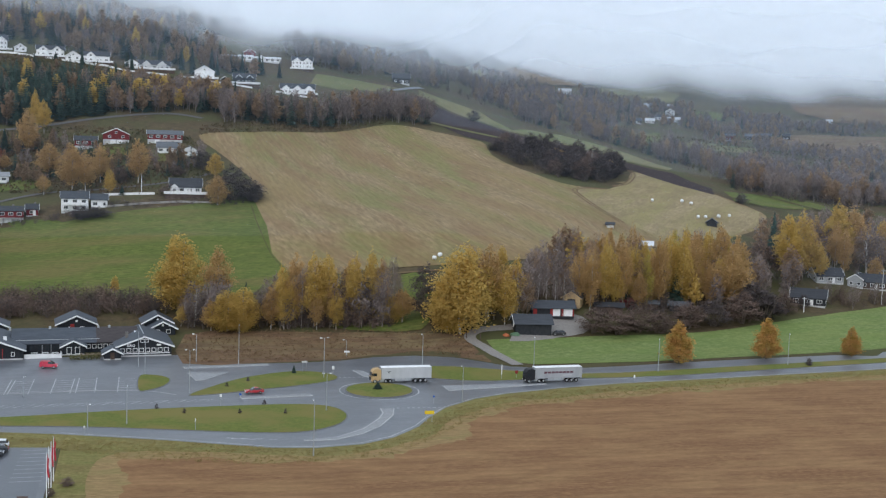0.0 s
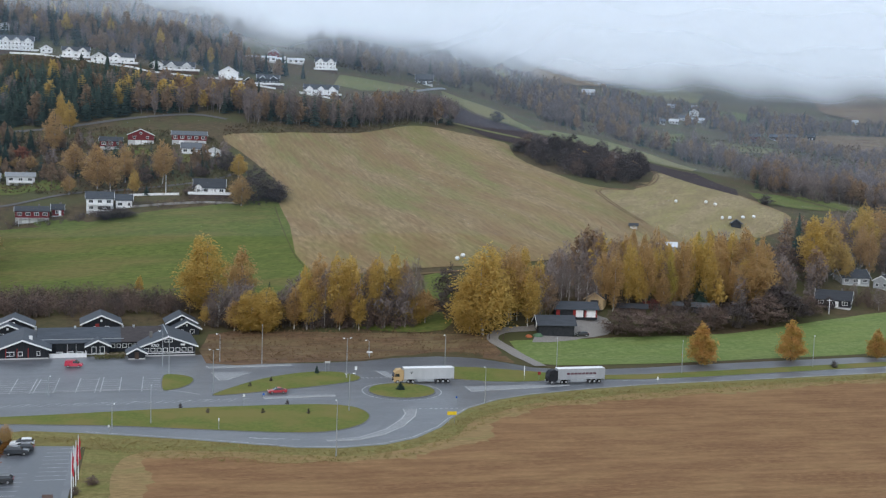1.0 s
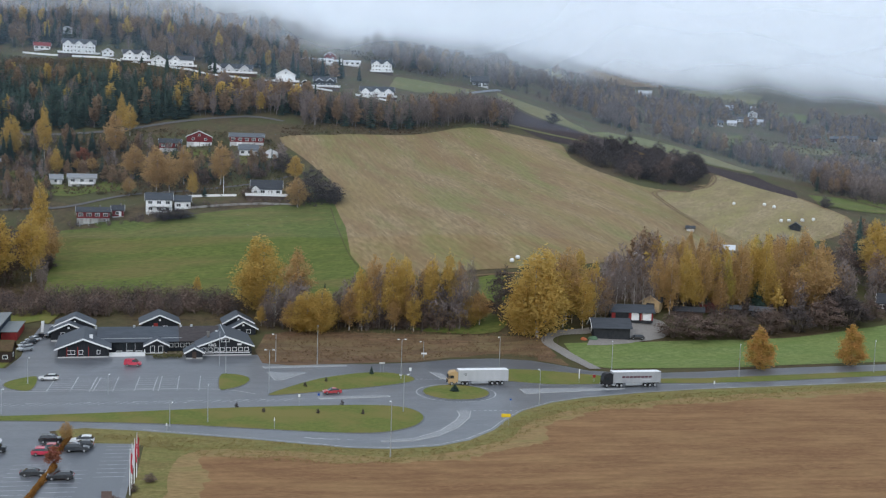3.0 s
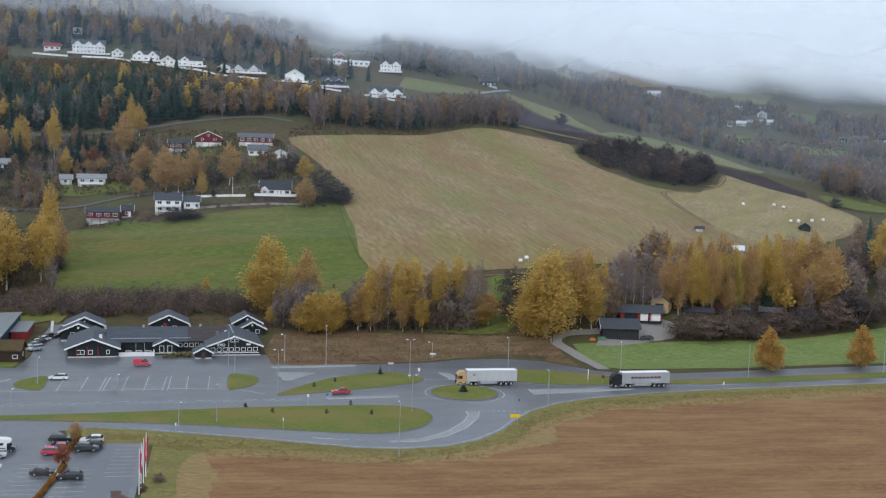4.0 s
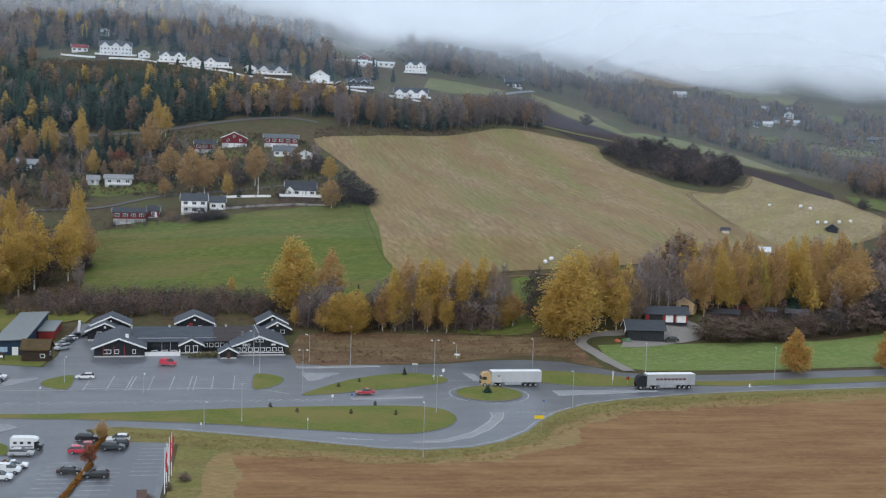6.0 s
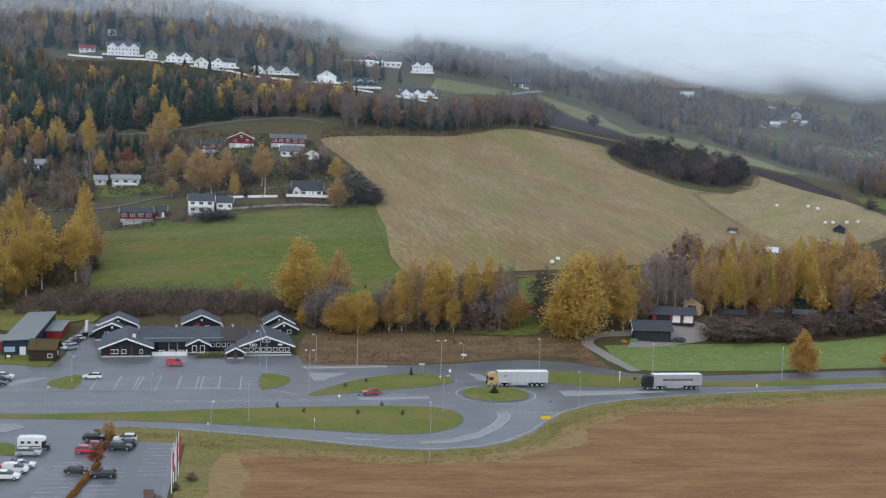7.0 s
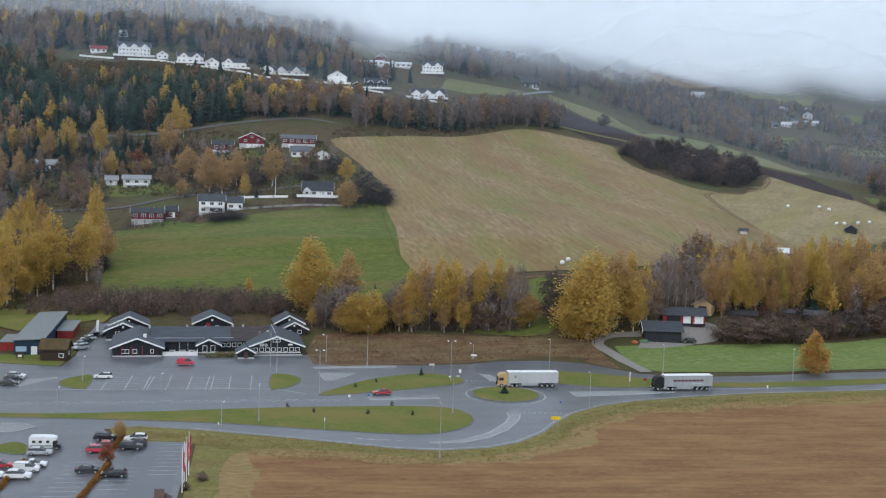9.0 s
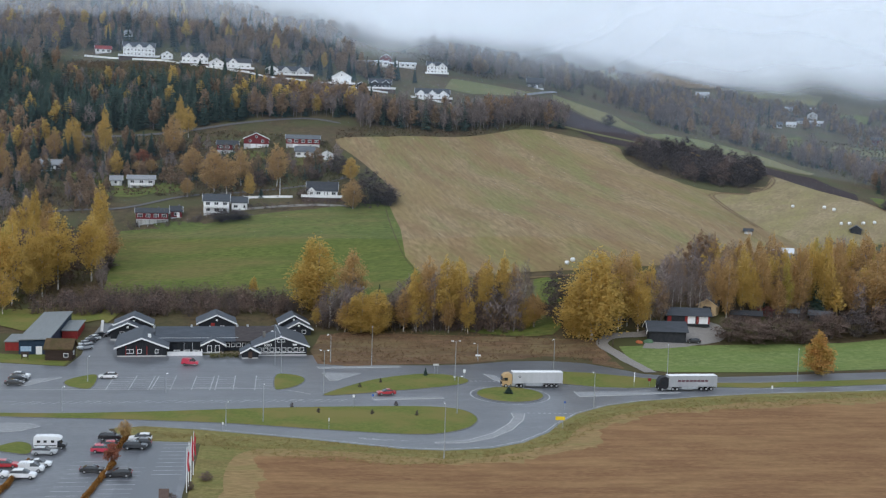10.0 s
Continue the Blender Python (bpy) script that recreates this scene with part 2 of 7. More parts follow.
def drape(name, pts, material, lift, label, category="field", step=8.0, kind="structure", flat=None):
    """A sheet with this outline laid over the ground, cut along the ground's own grid."""
    bm = bmesh.new()
    ylo, yhi = min(p[1] for p in pts), max(p[1] for p in pts)
    rows = lines(ylo, yhi, step)
    for y0 in rows:
        band = clip(clip(pts, 1, y0, False), 1, y0 + step, True)
        if len(band) < 3:
            continue
        for x0 in lines(min(p[0] for p in band), max(p[0] for p in band), step):
            cell = clip(clip(band, 0, x0, False), 0, x0 + step, True)
            if len(cell) < 3:
                continue
            z = ground([c[0] for c in cell], [c[1] for c in cell]) if flat is None else [flat] * len(cell)
            vs = [bm.verts.new((c[0], c[1], float(h) + lift)) for c, h in zip(cell, z)]
            try:
                bm.faces.new(vs)
            except ValueError:
                pass
    bmesh.ops.remove_doubles(bm, verts=bm.verts, dist=0.01)
    bmesh.ops.recalc_face_normals(bm, faces=bm.faces)
    for f in bm.faces:
        if f.normal.z < 0:
            f.normal_flip()
    ob = link_mesh(name, bm, material, True)
    return tagged(ob, label, category, kind=kind)



TAN = [(-126, 588), (-101, 606), (-61, 658), (-34, 692), (-10, 692), (20, 672), (25, 634), (46, 586), (64, 572), (90, 590), (105, 650), (115, 651),
       (141, 624), (159, 578), (148, 539), (131, 517), (85, 474), (37, 426), (11, 410), (-17, 405), (-36, 400), (-53, 398), (-64, 430), (-82, 492), (-85, 520), (-106, 558)]
drape("stubble_field", rounded(TAN, 3), STUBBLE, 0.2, "pale straw stubble field sloping up the hillside")
drape("meadow", rounded([(-160, 374), (-180, 436), (-188, 459), (-162, 465), (-139, 478), (-112, 489), (-82, 499), (-64, 430), (-52, 400), (-50, 376), (-78, 374), (-117, 378), (-147, 376)], 2),
      MEADOW, 0.25, "green grass meadow below the hillside houses")
drape("stubble_field", [(79, 505), (71, 524), (66, 547), (64, 561), (69, 570), (82, 579), (86, 587), (96, 603), (104, 634), (106, 649), (115, 650), (140, 623), (158, 578), (147, 540), (130, 518), (100, 490)], STUBBLE_P, 0.24, "pale straw stubble beyond the curved tyre track")
drape("meadow", [(14, 345), (39, 352), (57, 360), (87, 374), (109, 387), (133, 402), (167, 429), (230, 470), (230, 400), (170, 374), (143, 364), (119, 355), (89, 343), (61, 331), (27, 321), (20, 324)],
      MEADOW_E, 0.12, "bright green mown meadow beside the road")
drape("rough_field", rounded([(-69, 306), (-77, 344), (-57, 348), (-31, 348), (4, 349), (8, 346), (15, 324), (12, 324), (4, 330), (-6, 331), (-19, 327), (-28, 319), (-50, 310)], 2),
      HEATH, 0.06, "brown unmown strip of dry grass and weeds")
drape("ploughed_field", [(-40, 794), (-21, 812), (3, 769), (25, 738), (38, 718), (58, 707), (81, 692), (105, 692), (137, 699), (150, 650), (143, 613), (126, 624), (107, 660), (81, 633), (51, 656), (32, 666), (13, 684), (-11, 722), (-28, 751)],
      PLOUGHED, 0.3, "dark ploughed strip of field on the hillside")
drape("hill_field", [(-22, 852), (23, 813), (41, 730), (79, 816), (103, 814), (118, 783), (145, 738), (137, 712), (107, 706), (72, 711), (38, 724), (3, 778), (-20, 818)],
      PALE_GRASS, 0.35, "pale grass strip above the ploughed field")
drape("hill_field", [(-92, 812), (-62, 826), (-30, 837), (-40, 802), (-72, 767), (-91, 768)], PALE_GRASS, 0.35, "pale green pasture by the hillside houses")
drape("hill_field", [(-40, 1088), (41, 1500), (41, 1288), (3, 1100), (-36, 1004)], PALE_GRASS, 0.8, "green field high up under the cloud", step=24)
drape("hill_field", [(168, 1116), (219, 1200), (210, 1120), (147, 942)], MEADOW, 0.6, "green field on the far hillside", step=24)
drape("hill_field", [(155, 643), (198, 662), (220, 638), (184, 612), (152, 604)], MEADOW, 0.3, "green pasture beyond the stubble field")
drape("hill_field", [(364, 1080), (435, 1100), (406, 1024), (345, 1008)], MEADOW_E, 0.6, "bright green field on the far hillside", step=24)
OPEN = []
for kind, up, say, pts in ((HEATH, 1.0, "brownish grass field on the far hillside", [(365, 1300), (405, 1364), (530, 1400), (460, 1212), (406, 1152), (363, 1140), (339, 1196)]),
                           (HEATH, 2.0, "brown field high up under the cloud", [(69, 1676), (169, 2128), (309, 2400), (249, 1948), (176, 1712), (101, 1532), (62, 1444)]),
                           (PALE_GRASS, 1.5, "pale field on the far hillside under cloud", [(234, 1788), (336, 1972), (377, 1892), (334, 1724), (270, 1632), (222, 1620)]),
                           (HEATH, 1.5, "wide brownish field on the far hillside", [(549, 1896), (649, 1972), (760, 1930), (640, 1528), (516, 1536), (503, 1668)]),
                           (PALE_GRASS, 0.6, "narrow pale field beyond the hollow", [(151, 934), (247, 1160), (315, 1168), (286, 1084), (228, 1072), (151, 900)]),
                           (MEADOW, 1.2, "dull green field near the far farms", [(326, 1584), (365, 1640), (386, 1612), (358, 1512), (316, 1456)])):
    OPEN.append(pts)
    drape("hill_field", pts, kind, up, say, step=28)


# ---- roads ----
ROAD = [(-300, 283), (-131, 284), (-134, 300), (-143, 326), (-148, 347), (-138, 347), (-135, 328), (-125, 303), (-73, 318), (-68, 306), (-55, 308), (-40, 312), (-28, 317),
        (-19, 324), (-6, 329), (4, 328), (12, 323), (20, 317), (33, 316), (52, 323), (69, 331), (103, 345), (141, 360), (300, 426), (300, 402), (130, 332), (81, 312),
        (48, 299), (32, 291), (17, 282), (9, 275), (2, 265), (-2, 254), (-4, 246), (-9, 236), (-15, 230), (-24, 226), (-33, 225), (-54, 228),
        (-77, 230), (-89, 230), (-95, 226), (-90, 218), (-74, 220), (-65, 186), (-45, 120), (-300, 120)]
drape("road", ROAD, ASPHALT, 0.03, "wet grey asphalt of roundabout, roads and car parks", "road")


def inset(pts, d):
    """The outline drawn in by d."""
    area = sum(p[0] * q[1] - q[0] * p[1] for p, q in zip(pts, pts[1:] + pts[:1]))
    out, k = [], len(pts)
    for i in range(k):
        a, b, c = (Vector(pts[(i + j) % k]) for j in (-1, 0, 1))
        e = ((b - a).normalized() + (c - b).normalized())
        e = e.normalized() if e.length > 1e-6 else (c - b).normalized()
        nrm = Vector((-e.y, e.x)) * (1 if area > 0 else -1)
        out.append((b.x + nrm.x * d, b.y + nrm.y * d))
    return out


def ragged(pts, step, sway):
    """The outline with an uneven, grown-over edge."""
    out = []
    for a, b in zip(pts, pts[1:] + pts[:1]):
        n = max(1, int(math.dist(a, b) / step))
        for k in range(n):
            x, y = a[0] + (b[0] - a[0]) * k / n, a[1] + (b[1] - a[1]) * k / n
            v = noise.noise_vector(Vector((x / 9, y / 9, 1.0))) * sway + noise.noise_vector(Vector((x / 2.3, y / 2.3, 5.0))) * sway * 0.5
            out.append((x + v.x, y + v.y))
    return out


FIELD_S = [(-30, 60), (-53, 160), (-59, 190), (-63, 207), (-63, 216), (-57, 220), (-41, 220), (-24, 220), (-14, 224), (-6, 232), (0, 241), (3, 252), (11, 266), (24, 276),
           (47, 289), (79, 304), (127, 324), (163, 339), (300, 396), (420, 300), (200, 60)]
MARGIN = mat("dry_field_margin", (0.18, 0.122, 0.055), (0.3, 0.21, 0.102), 1.2, stretch=(0.35, 1.2, 1), turn=13, bump=0.5, patches=((0.2, 0.17, 0.068), (0.26, 0.17, 0.085), 0.1, 103))
drape("field_margin", ragged(rounded(FIELD_S, 2), 3.0, 1.4), MARGIN, 0.05, "pale dry grass margin of the harvested field", "verge")
drape("stubble_field", ragged(inset(rounded(FIELD_S, 2), 5.5), 2.0, 4.2), STUBBLE_S, 0.08, "brown harvested stubble field beside the roundabout")


def slab(pts, z0, z1):
    bm = bmesh.new()
    lo = [bm.verts.new((p[0], p[1], z0)) for p in pts]
    hi = [bm.verts.new((p[0], p[1], z1)) for p in pts]
    bm.faces.new(hi)
    for i in range(len(pts)):
        j = (i + 1) % len(pts)
        bm.faces.new((lo[i], lo[j], hi[j], hi[i]))
    bmesh.ops.triangulate(bm, faces=[f for f in bm.faces if len(f.verts) > 4])
    bmesh.ops.recalc_face_normals(bm, faces=bm.faces)
    return bm


def island(name, pts, label, top, kerb=0.3, height=0.14, smooth=4):
    pts = rounded(pts, smooth) if smooth else pts
    ob = tagged(link_mesh(name, slab(pts, 0.0, height), KERB_D if top is LAWN else KERB), label, "traffic island", kind="structure")
    inner = inset(pts, kerb)
    part("grass" if top is LAWN else "paving", slab(inner, height - 0.05, height + (0.06 if top is LAWN else 0.03)), top, ob)
    return ob


island("grass_island", [(-128, 231.8), (-110, 236.0), (-93, 242), (-83, 246), (-66, 253), (-48, 259), (-33, 263), (-25, 262), (-21, 257), (-20, 251), (-22, 244), (-28, 238), (-38, 236), (-56, 236), (-74, 236), (-97, 233.6), (-109, 231.6), (-122, 229.8), (-128, 229.6)],
       "long mown grass island with a concrete kerb beside the roundabout", LAWN)
island("grass_island", [(-59, 268), (-56, 278), (-50, 290), (-41, 299), (-34, 301), (-28, 298), (-26, 294), (-28, 289), (-36, 282), (-45, 276), (-52, 271)], "pointed grass island with a concrete kerb", LAWN)
island("grass_island", [(-14, 307), (-9, 313), (4, 314), (16, 312), (32, 308), (50, 313), (67, 320), (137, 350), (300, 417), (300, 411), (134, 342), (66, 312), (49, 306), (31, 302), (15, 296.5), (8, 295.5), (-2, 297), (-11, 301)],
       "long grass verge between the main road and the side road", LAWN, smooth=0)
island("grass_island", [(-76, 288), (-73, 290), (-69, 288), (-67, 284), (-67, 278), (-69, 273), (-72, 272)], "small grass island at the end of the parking row", LAWN)
island("grass_island", [(-123, 265), (-123, 271), (-119, 276), (-114, 261), (-119, 261)], "small grass island at the end of the parking row", LAWN)
circle = [(-14.6 + 8.4 * math.cos(a), 280.6 + 8.4 * math.sin(a)) for a in np.linspace(0, 2 * math.pi, 40, endpoint=False)]
apron = [(-14.6 + 9.4 * math.cos(a), 280.6 + 9.4 * math.sin(a)) for a in np.linspace(0, 2 * math.pi, 40, endpoint=False)]
tagged(link_mesh("apron", slab(apron, 0.0, 0.08), ASPHALT_N), "dark paved ring round the roundabout island", "apron", kind="structure")
island("grass_island", circle, "round grass island in the middle of the roundabout", LAWN, smooth=0, height=0.25)
island("traffic_island", [(1.0, 288.4), (8, 290.3), (18.5, 293), (28, 295.4), (28, 294.6), (15, 288.3), (8.5, 285.7), (2.6, 283)], "pale paved splitter island on the main road", PAVING, smooth=0)
island("traffic_island", [(-47, 268), (-31, 274.3), (-30, 272.3), (-46, 266.5)], "narrow paved splitter island on the main road", PAVING, smooth=0)
island("traffic_island", [(-23, 304), (-20.5, 304), (-17, 297), (-19.5, 296.5)], "small paved splitter island on the side road", PAVING, smooth=0)
island("traffic_island", [(-65, 294), (-55, 296), (-59, 286), (-61, 285)], "triangular paved traffic island", PAVING, smooth=0)
island("traffic_island", [(-68, 301.5), (-47, 309), (-46, 307.5), (-67, 299.5)], "strip of pale pavement by the side road", PAVING, smooth=0)

# ---- houses ----
CLEAR = []
WALLS = {
    "white": mat("white_boards", (0.70, 0.71, 0.72), (0.80, 0.81, 0.82), 0.6, rough=0.6),
    "pale": mat("pale_grey_boards", (0.45, 0.46, 0.47), (0.56, 0.57, 0.58), 0.6, rough=0.6),
    "grey": mat("grey_boards", (0.26, 0.27, 0.28), (0.36, 0.37, 0.38), 0.6, rough=0.7),
    "red": mat("red_boards", (0.12, 0.02, 0.024), (0.175, 0.033, 0.036), 0.6, rough=0.65),
    "dark": mat("dark_stained_boards", (0.022, 0.024, 0.028), (0.045, 0.047, 0.052), 0.6, rough=0.6),
    "brown": mat("brown_boards", (0.06, 0.042, 0.035), (0.11, 0.08, 0.065), 0.6, rough=0.7),
}
ROOFS = {
    "slate": mat("slate_roof", (0.042, 0.047, 0.055), (0.07, 0.077, 0.09), 0.8, rough=0.6, stretch=(0.3, 3, 1), spec=0.1),
    "dark": mat("dark_tile_roof", (0.03, 0.032, 0.037), (0.055, 0.058, 0.066), 0.8, rough=0.6, stretch=(0.3, 3, 1), spec=0.1),
    "grey": mat("grey_tile_roof", (0.08, 0.087, 0.10), (0.13, 0.14, 0.155), 0.8, rough=0.65, stretch=(0.3, 3, 1), spec=0.1),
    "light": mat("light_grey_roof", (0.2, 0.21, 0.225), (0.28, 0.29, 0.3), 0.8, rough=0.6, stretch=(0.3, 3, 1)),
    "pale": mat("pale_sheet_roof", (0.50, 0.52, 0.55), (0.62, 0.64, 0.66), 0.8, rough=0.4),
    "redroof": mat("red_sheet_roof", (0.17, 0.035, 0.035), (0.25, 0.06, 0.055), 0.8, rough=0.5),
}
TRIM = mat("white_trim", (0.68, 0.69, 0.70), (0.80, 0.80, 0.80), 1.0, rough=0.5)
PLINTH = mat("rendered_plinth", (0.42, 0.42, 0.42), (0.55, 0.55, 0.54), 0.8, rough=0.8)
BRICKWORK = mat("chimney_render", (0.12, 0.11, 0.105), (0.2, 0.19, 0.18), 1.5, rough=0.8)
GLASS = mat("dark_window_glass", (0.02, 0.025, 0.03), (0.035, 0.04, 0.048), 0.5, rough=0.08, spec=0.6)
STEEL = mat("galvanised_steel", (0.36, 0.38, 0.40), (0.48, 0.50, 0.52), 1.0, rough=0.45, metal=0.7)


def box(bm, x0, x1, y0, y1, z0, z1):
    v = [bm.verts.new((x, y, z)) for z in (z0, z1) for y in (y0, y1) for x in (x0, x1)]
    for q in ((0, 2, 3, 1), (4, 5, 7, 6), (0, 1, 5, 4), (2, 6, 7, 3), (0, 4, 6, 2), (1, 3, 7, 5)):
        bm.faces.new([v[i] for i in q])
    return v


def one_box(*lims):
    bm = bmesh.new()
    box(bm, *lims)
    return bm


def gabled(w, d, z0, z1, rise, x0=0.0, y0=0.0):
    """Walls under a gable roof whose ridge runs along x."""
    bm = bmesh.new()
    a, b, c, e = x0 - w / 2, x0 + w / 2, y0 - d / 2, y0 + d / 2
    lo = [bm.verts.new(p) for p in ((a, c, z0), (b, c, z0), (b, e, z0), (a, e, z0))]
    hi = [bm.verts.new(p) for p in ((a, c, z1), (b, c, z1), (b, e, z1), (a, e, z1))]
    r = [bm.verts.new((a, y0, z1 + rise)), bm.verts.new((b, y0, z1 + rise))]
    bm.faces.new((lo[0], lo[1], hi[1], hi[0]))
    bm.faces.new((lo[2], lo[3], hi[3], hi[2]))
    bm.faces.new((lo[1], lo[2], hi[2], r[1], hi[1]))
    bm.faces.new((lo[3], lo[0], hi[0], r[0], hi[3]))
    bm.faces.new((hi[0], hi[1], r[1], r[0]))
    bm.faces.new((hi[2], hi[3], r[0], r[1]))
    bm.faces.new(lo[::-1])
    return bm


def roof_mesh(w, d, z1, rise, over=0.5, thick=0.18, x0=0.0, y0=0.0):
    """Two sloping slabs that meet in a ridge along x."""
    bm = bmesh.new()
    slope = rise / (d / 2)
    e, a, b = d / 2 + over, x0 - w / 2 - over, x0 + w / 2 + over
    prof = [(-e, z1 - over * slope), (0, z1 + rise), (e, z1 - over * slope)]
    ring = []
    for x in (a, b):
        ring.append([bm.verts.new((x, y0 + y, z + k)) for k in (0.02, thick) for y, z in prof])
    p, q = ring
    for i in (0, 1):
        bm.faces.new((p[3 + i], p[4 + i], q[4 + i], q[3 + i]))
        bm.faces.new((p[i + 1], p[i], q[i], q[i + 1]))
        bm.faces.new((p[i], p[i + 1], p[4 + i], p[3 + i]))
        bm.faces.new((q[i + 1], q[i], q[3 + i], q[4 + i]))
    bm.faces.new((p[0], p[3], q[3], q[0]))
    bm.faces.new((p[5], p[2], q[2], q[5]))
    bmesh.ops.recalc_face_normals(bm, faces=bm.faces)
    return bm


def barge(w, d, z1, rise, side, over=0.5, tall=0.32, x0=0.0, y0=0.0):
    """The pale boards along one gable's roof edge."""
    bm = bmesh.new()
    slope = rise / (d / 2)
    x = x0 + side * (w / 2 + over + 0.03)
    e = d / 2 + over
    for s in (-1, 1):
        pts = [(s * e, z1 - over * slope), (0, z1 + rise)]
        v = []
        for xx in (x - 0.04, x + 0.04):
            for k in (-tall + 0.2, 0.24):
                v += [bm.verts.new((xx, y0 + y, z + k)) for y, z in pts]
        for f in ((0, 1, 3, 2), (4, 6, 7, 5), (0, 2, 6, 4), (1, 5, 7, 3), (0, 4, 5, 1), (2, 3, 7, 6)):
            bm.faces.new([v[i] for i in f])
    bmesh.ops.recalc_face_normals(bm, faces=bm.faces)
    return bm


def window(parent, x, y, z, w, h, face, frame_mat=None):
    """A framed window; face: 'f' front (-y), 'r' right (+x), 'l' left (-x)."""
    bm, pane = bmesh.new(), bmesh.new()
    t = 0.13
    bars = [(-w / 2, -w / 2 + t, -h / 2, h / 2), (w / 2 - t, w / 2, -h / 2, h / 2), (-w / 2 + t, w / 2 - t, h / 2 - t, h / 2), (-w / 2 + t, w / 2 - t, -h / 2, -h / 2 + t)]
    if w > 1.3:
        bars.append((-0.05, 0.05, -h / 2 + t, h / 2 - t))
    for u0, u1, v0, v1 in bars:
        if face == "f":
            box(bm, x + u0, x + u1, y - 0.07, y + 0.03, z + v0, z + v1)
        else:
            s = 1 if face == "r" else -1
            box(bm, min(x, x + 0.07 * s), max(x, x + 0.07 * s), y + u0, y + u1, z + v0, z + v1)
    u, v = w / 2 - t, h / 2 - t
    if face == "f":
        box(pane, x - u, x + u, y - 0.025, y + 0.02, z - v, z + v)
    else:
        s = 1 if face == "r" else -1
        box(pane, min(x, x + 0.03 * s), max(x, x + 0.03 * s), y - u, y + u, z - v, z + v)
    fr = part("window", bm, frame_mat or TRIM, parent)
    part("pane", pane, GLASS, fr, "dark glass")
    return fr


def house(x, y, w, d, storeys, turn, wall, roof, label, plinth=0.5, cross=0, balcony=False, doors=0, pitch=None, deck=0.0, small=False, rail=None):
    """A wooden house whose front foot stands at (x, y); its ridge runs along its width w."""
    side_on = abs((turn - math.degrees(math.atan2(-x, y)) + 90) % 180 - 90) < 45
    reach = (d if side_on else w) / 2
    k = reach / math.hypot(x, y)
    cx, cy = x + x * k, y + y * k
    z = float(ground(x, y)) - 0.1
    base = tagged(new("house"), label, "house")
    base.matrix_basis = pose(cx, cy, z, 0, 0, turn)
    CLEAR.append((x, y, max(w, d) * 0.75 + 1.5))
    CLEAR.append((x * (1 - 12 / y), y - 12, max(w, d) * 0.5))
    if y > 1000:
        CLEAR.append((x * (1 - 32 / y), y - 32, 26))
    h = plinth + 2.65 * storeys
    rise = d / 2 * math.tan(radians(pitch or (32 if storeys < 1.5 else 30)))
    part("plinth", one_box(-w / 2 + 0.05, w / 2 - 0.05, -d / 2 + 0.05, d / 2 - 0.05, -3.5, plinth), PLINTH, base, "pale rendered basement wall")
    part("wall", gabled(w, d, plinth, h, rise), WALLS[wall], base)
    part("roof", roof_mesh(w, d, h, rise), ROOFS[roof], base)
    for s in (-1, 1):
        part("bargeboard", barge(w, d, h, rise, s), TRIM, base, "white bargeboard")
    part("chimney", one_box(w * 0.18, w * 0.18 + 0.7, 0.3, 1.0, h + rise * 0.5, h + rise + 0.8), BRICKWORK, base)
    rows = max(1, int(round(storeys)))
    for r in range(rows):
        zz = plinth + 1.45 + 2.65 * r
        if zz + 0.7 > h + 0.2:
            continue
        n = max(1, int(w / 3.2))
        for i in range(n):
            window(base, -w / 2 + (i + 0.5) * w / n, -d / 2, zz, min(1.9, w / n * 0.62), 1.4, "f")
        for i in range(2):
            for f, s in (("r", 1), ("l", -1)):
                window(base, s * w / 2, -d / 4 + i * d / 2, zz, 1.3, 1.2, f)
    if rise > 2:
        for f, s in (("r", 1), ("l", -1)):
            window(base, s * w / 2, 0, h + rise * 0.3, 1.1, 1.1, f)
    if plinth > 1.0:
        for i in range(doors or 1):
            if side_on:
                part("door", one_box(-w * 0.3 + i * 3.2, -w * 0.3 + 2.5 + i * 3.2, -d / 2 - 0.06, -d / 2, 0.1, plinth - 0.15), TRIM, base, "white basement door")
            else:
                part("door", one_box(-w / 2 - 0.06, -w / 2, -3.0 + i * 3.2, -0.4 + i * 3.2, 0.1, plinth - 0.1), TRIM, base, "white garage door")
    else:
        part("door", one_box(w * 0.08, w * 0.08 + 1.0, -d / 2 - 0.06, -d / 2, plinth, plinth + 2.05), TRIM, base, "white door")
    for i in range(cross):
        gx = -w / 2 + (i + 0.5) * w / cross if cross > 1 else -w * (0.36 if small else 0.22)
        gw = 2.6 if small else min(4.8, w / cross * 0.56)
        out = 1.4
        bm = gabled(d / 2 + out, gw, plinth, h + 0.1, gw / 2 * 0.8)
        turn_m = Matrix.Translation((gx, -(d / 2 + out) / 2, 0)) @ Matrix.Rotation(radians(90), 4, "Z")
        bm.transform(turn_m)
        part("gable_wing", bm, WALLS[wall], base)
        bm = roof_mesh(d / 2 + out, gw, h + 0.1, gw / 2 * 0.8, over=0.35)
        bm.transform(turn_m)
        part("gable_roof", bm, ROOFS[roof], base)
        bm = barge(d / 2 + out, gw, h + 0.1, gw / 2 * 0.8, -1, over=0.35)
        bm.transform(turn_m)
        part("bargeboard", bm, TRIM, base, "white bargeboard")
        for r in range(rows):
            window(base, gx, -d / 2 - out, plinth + 1.45 + 2.65 * r, 1.4, 1.2, "f")
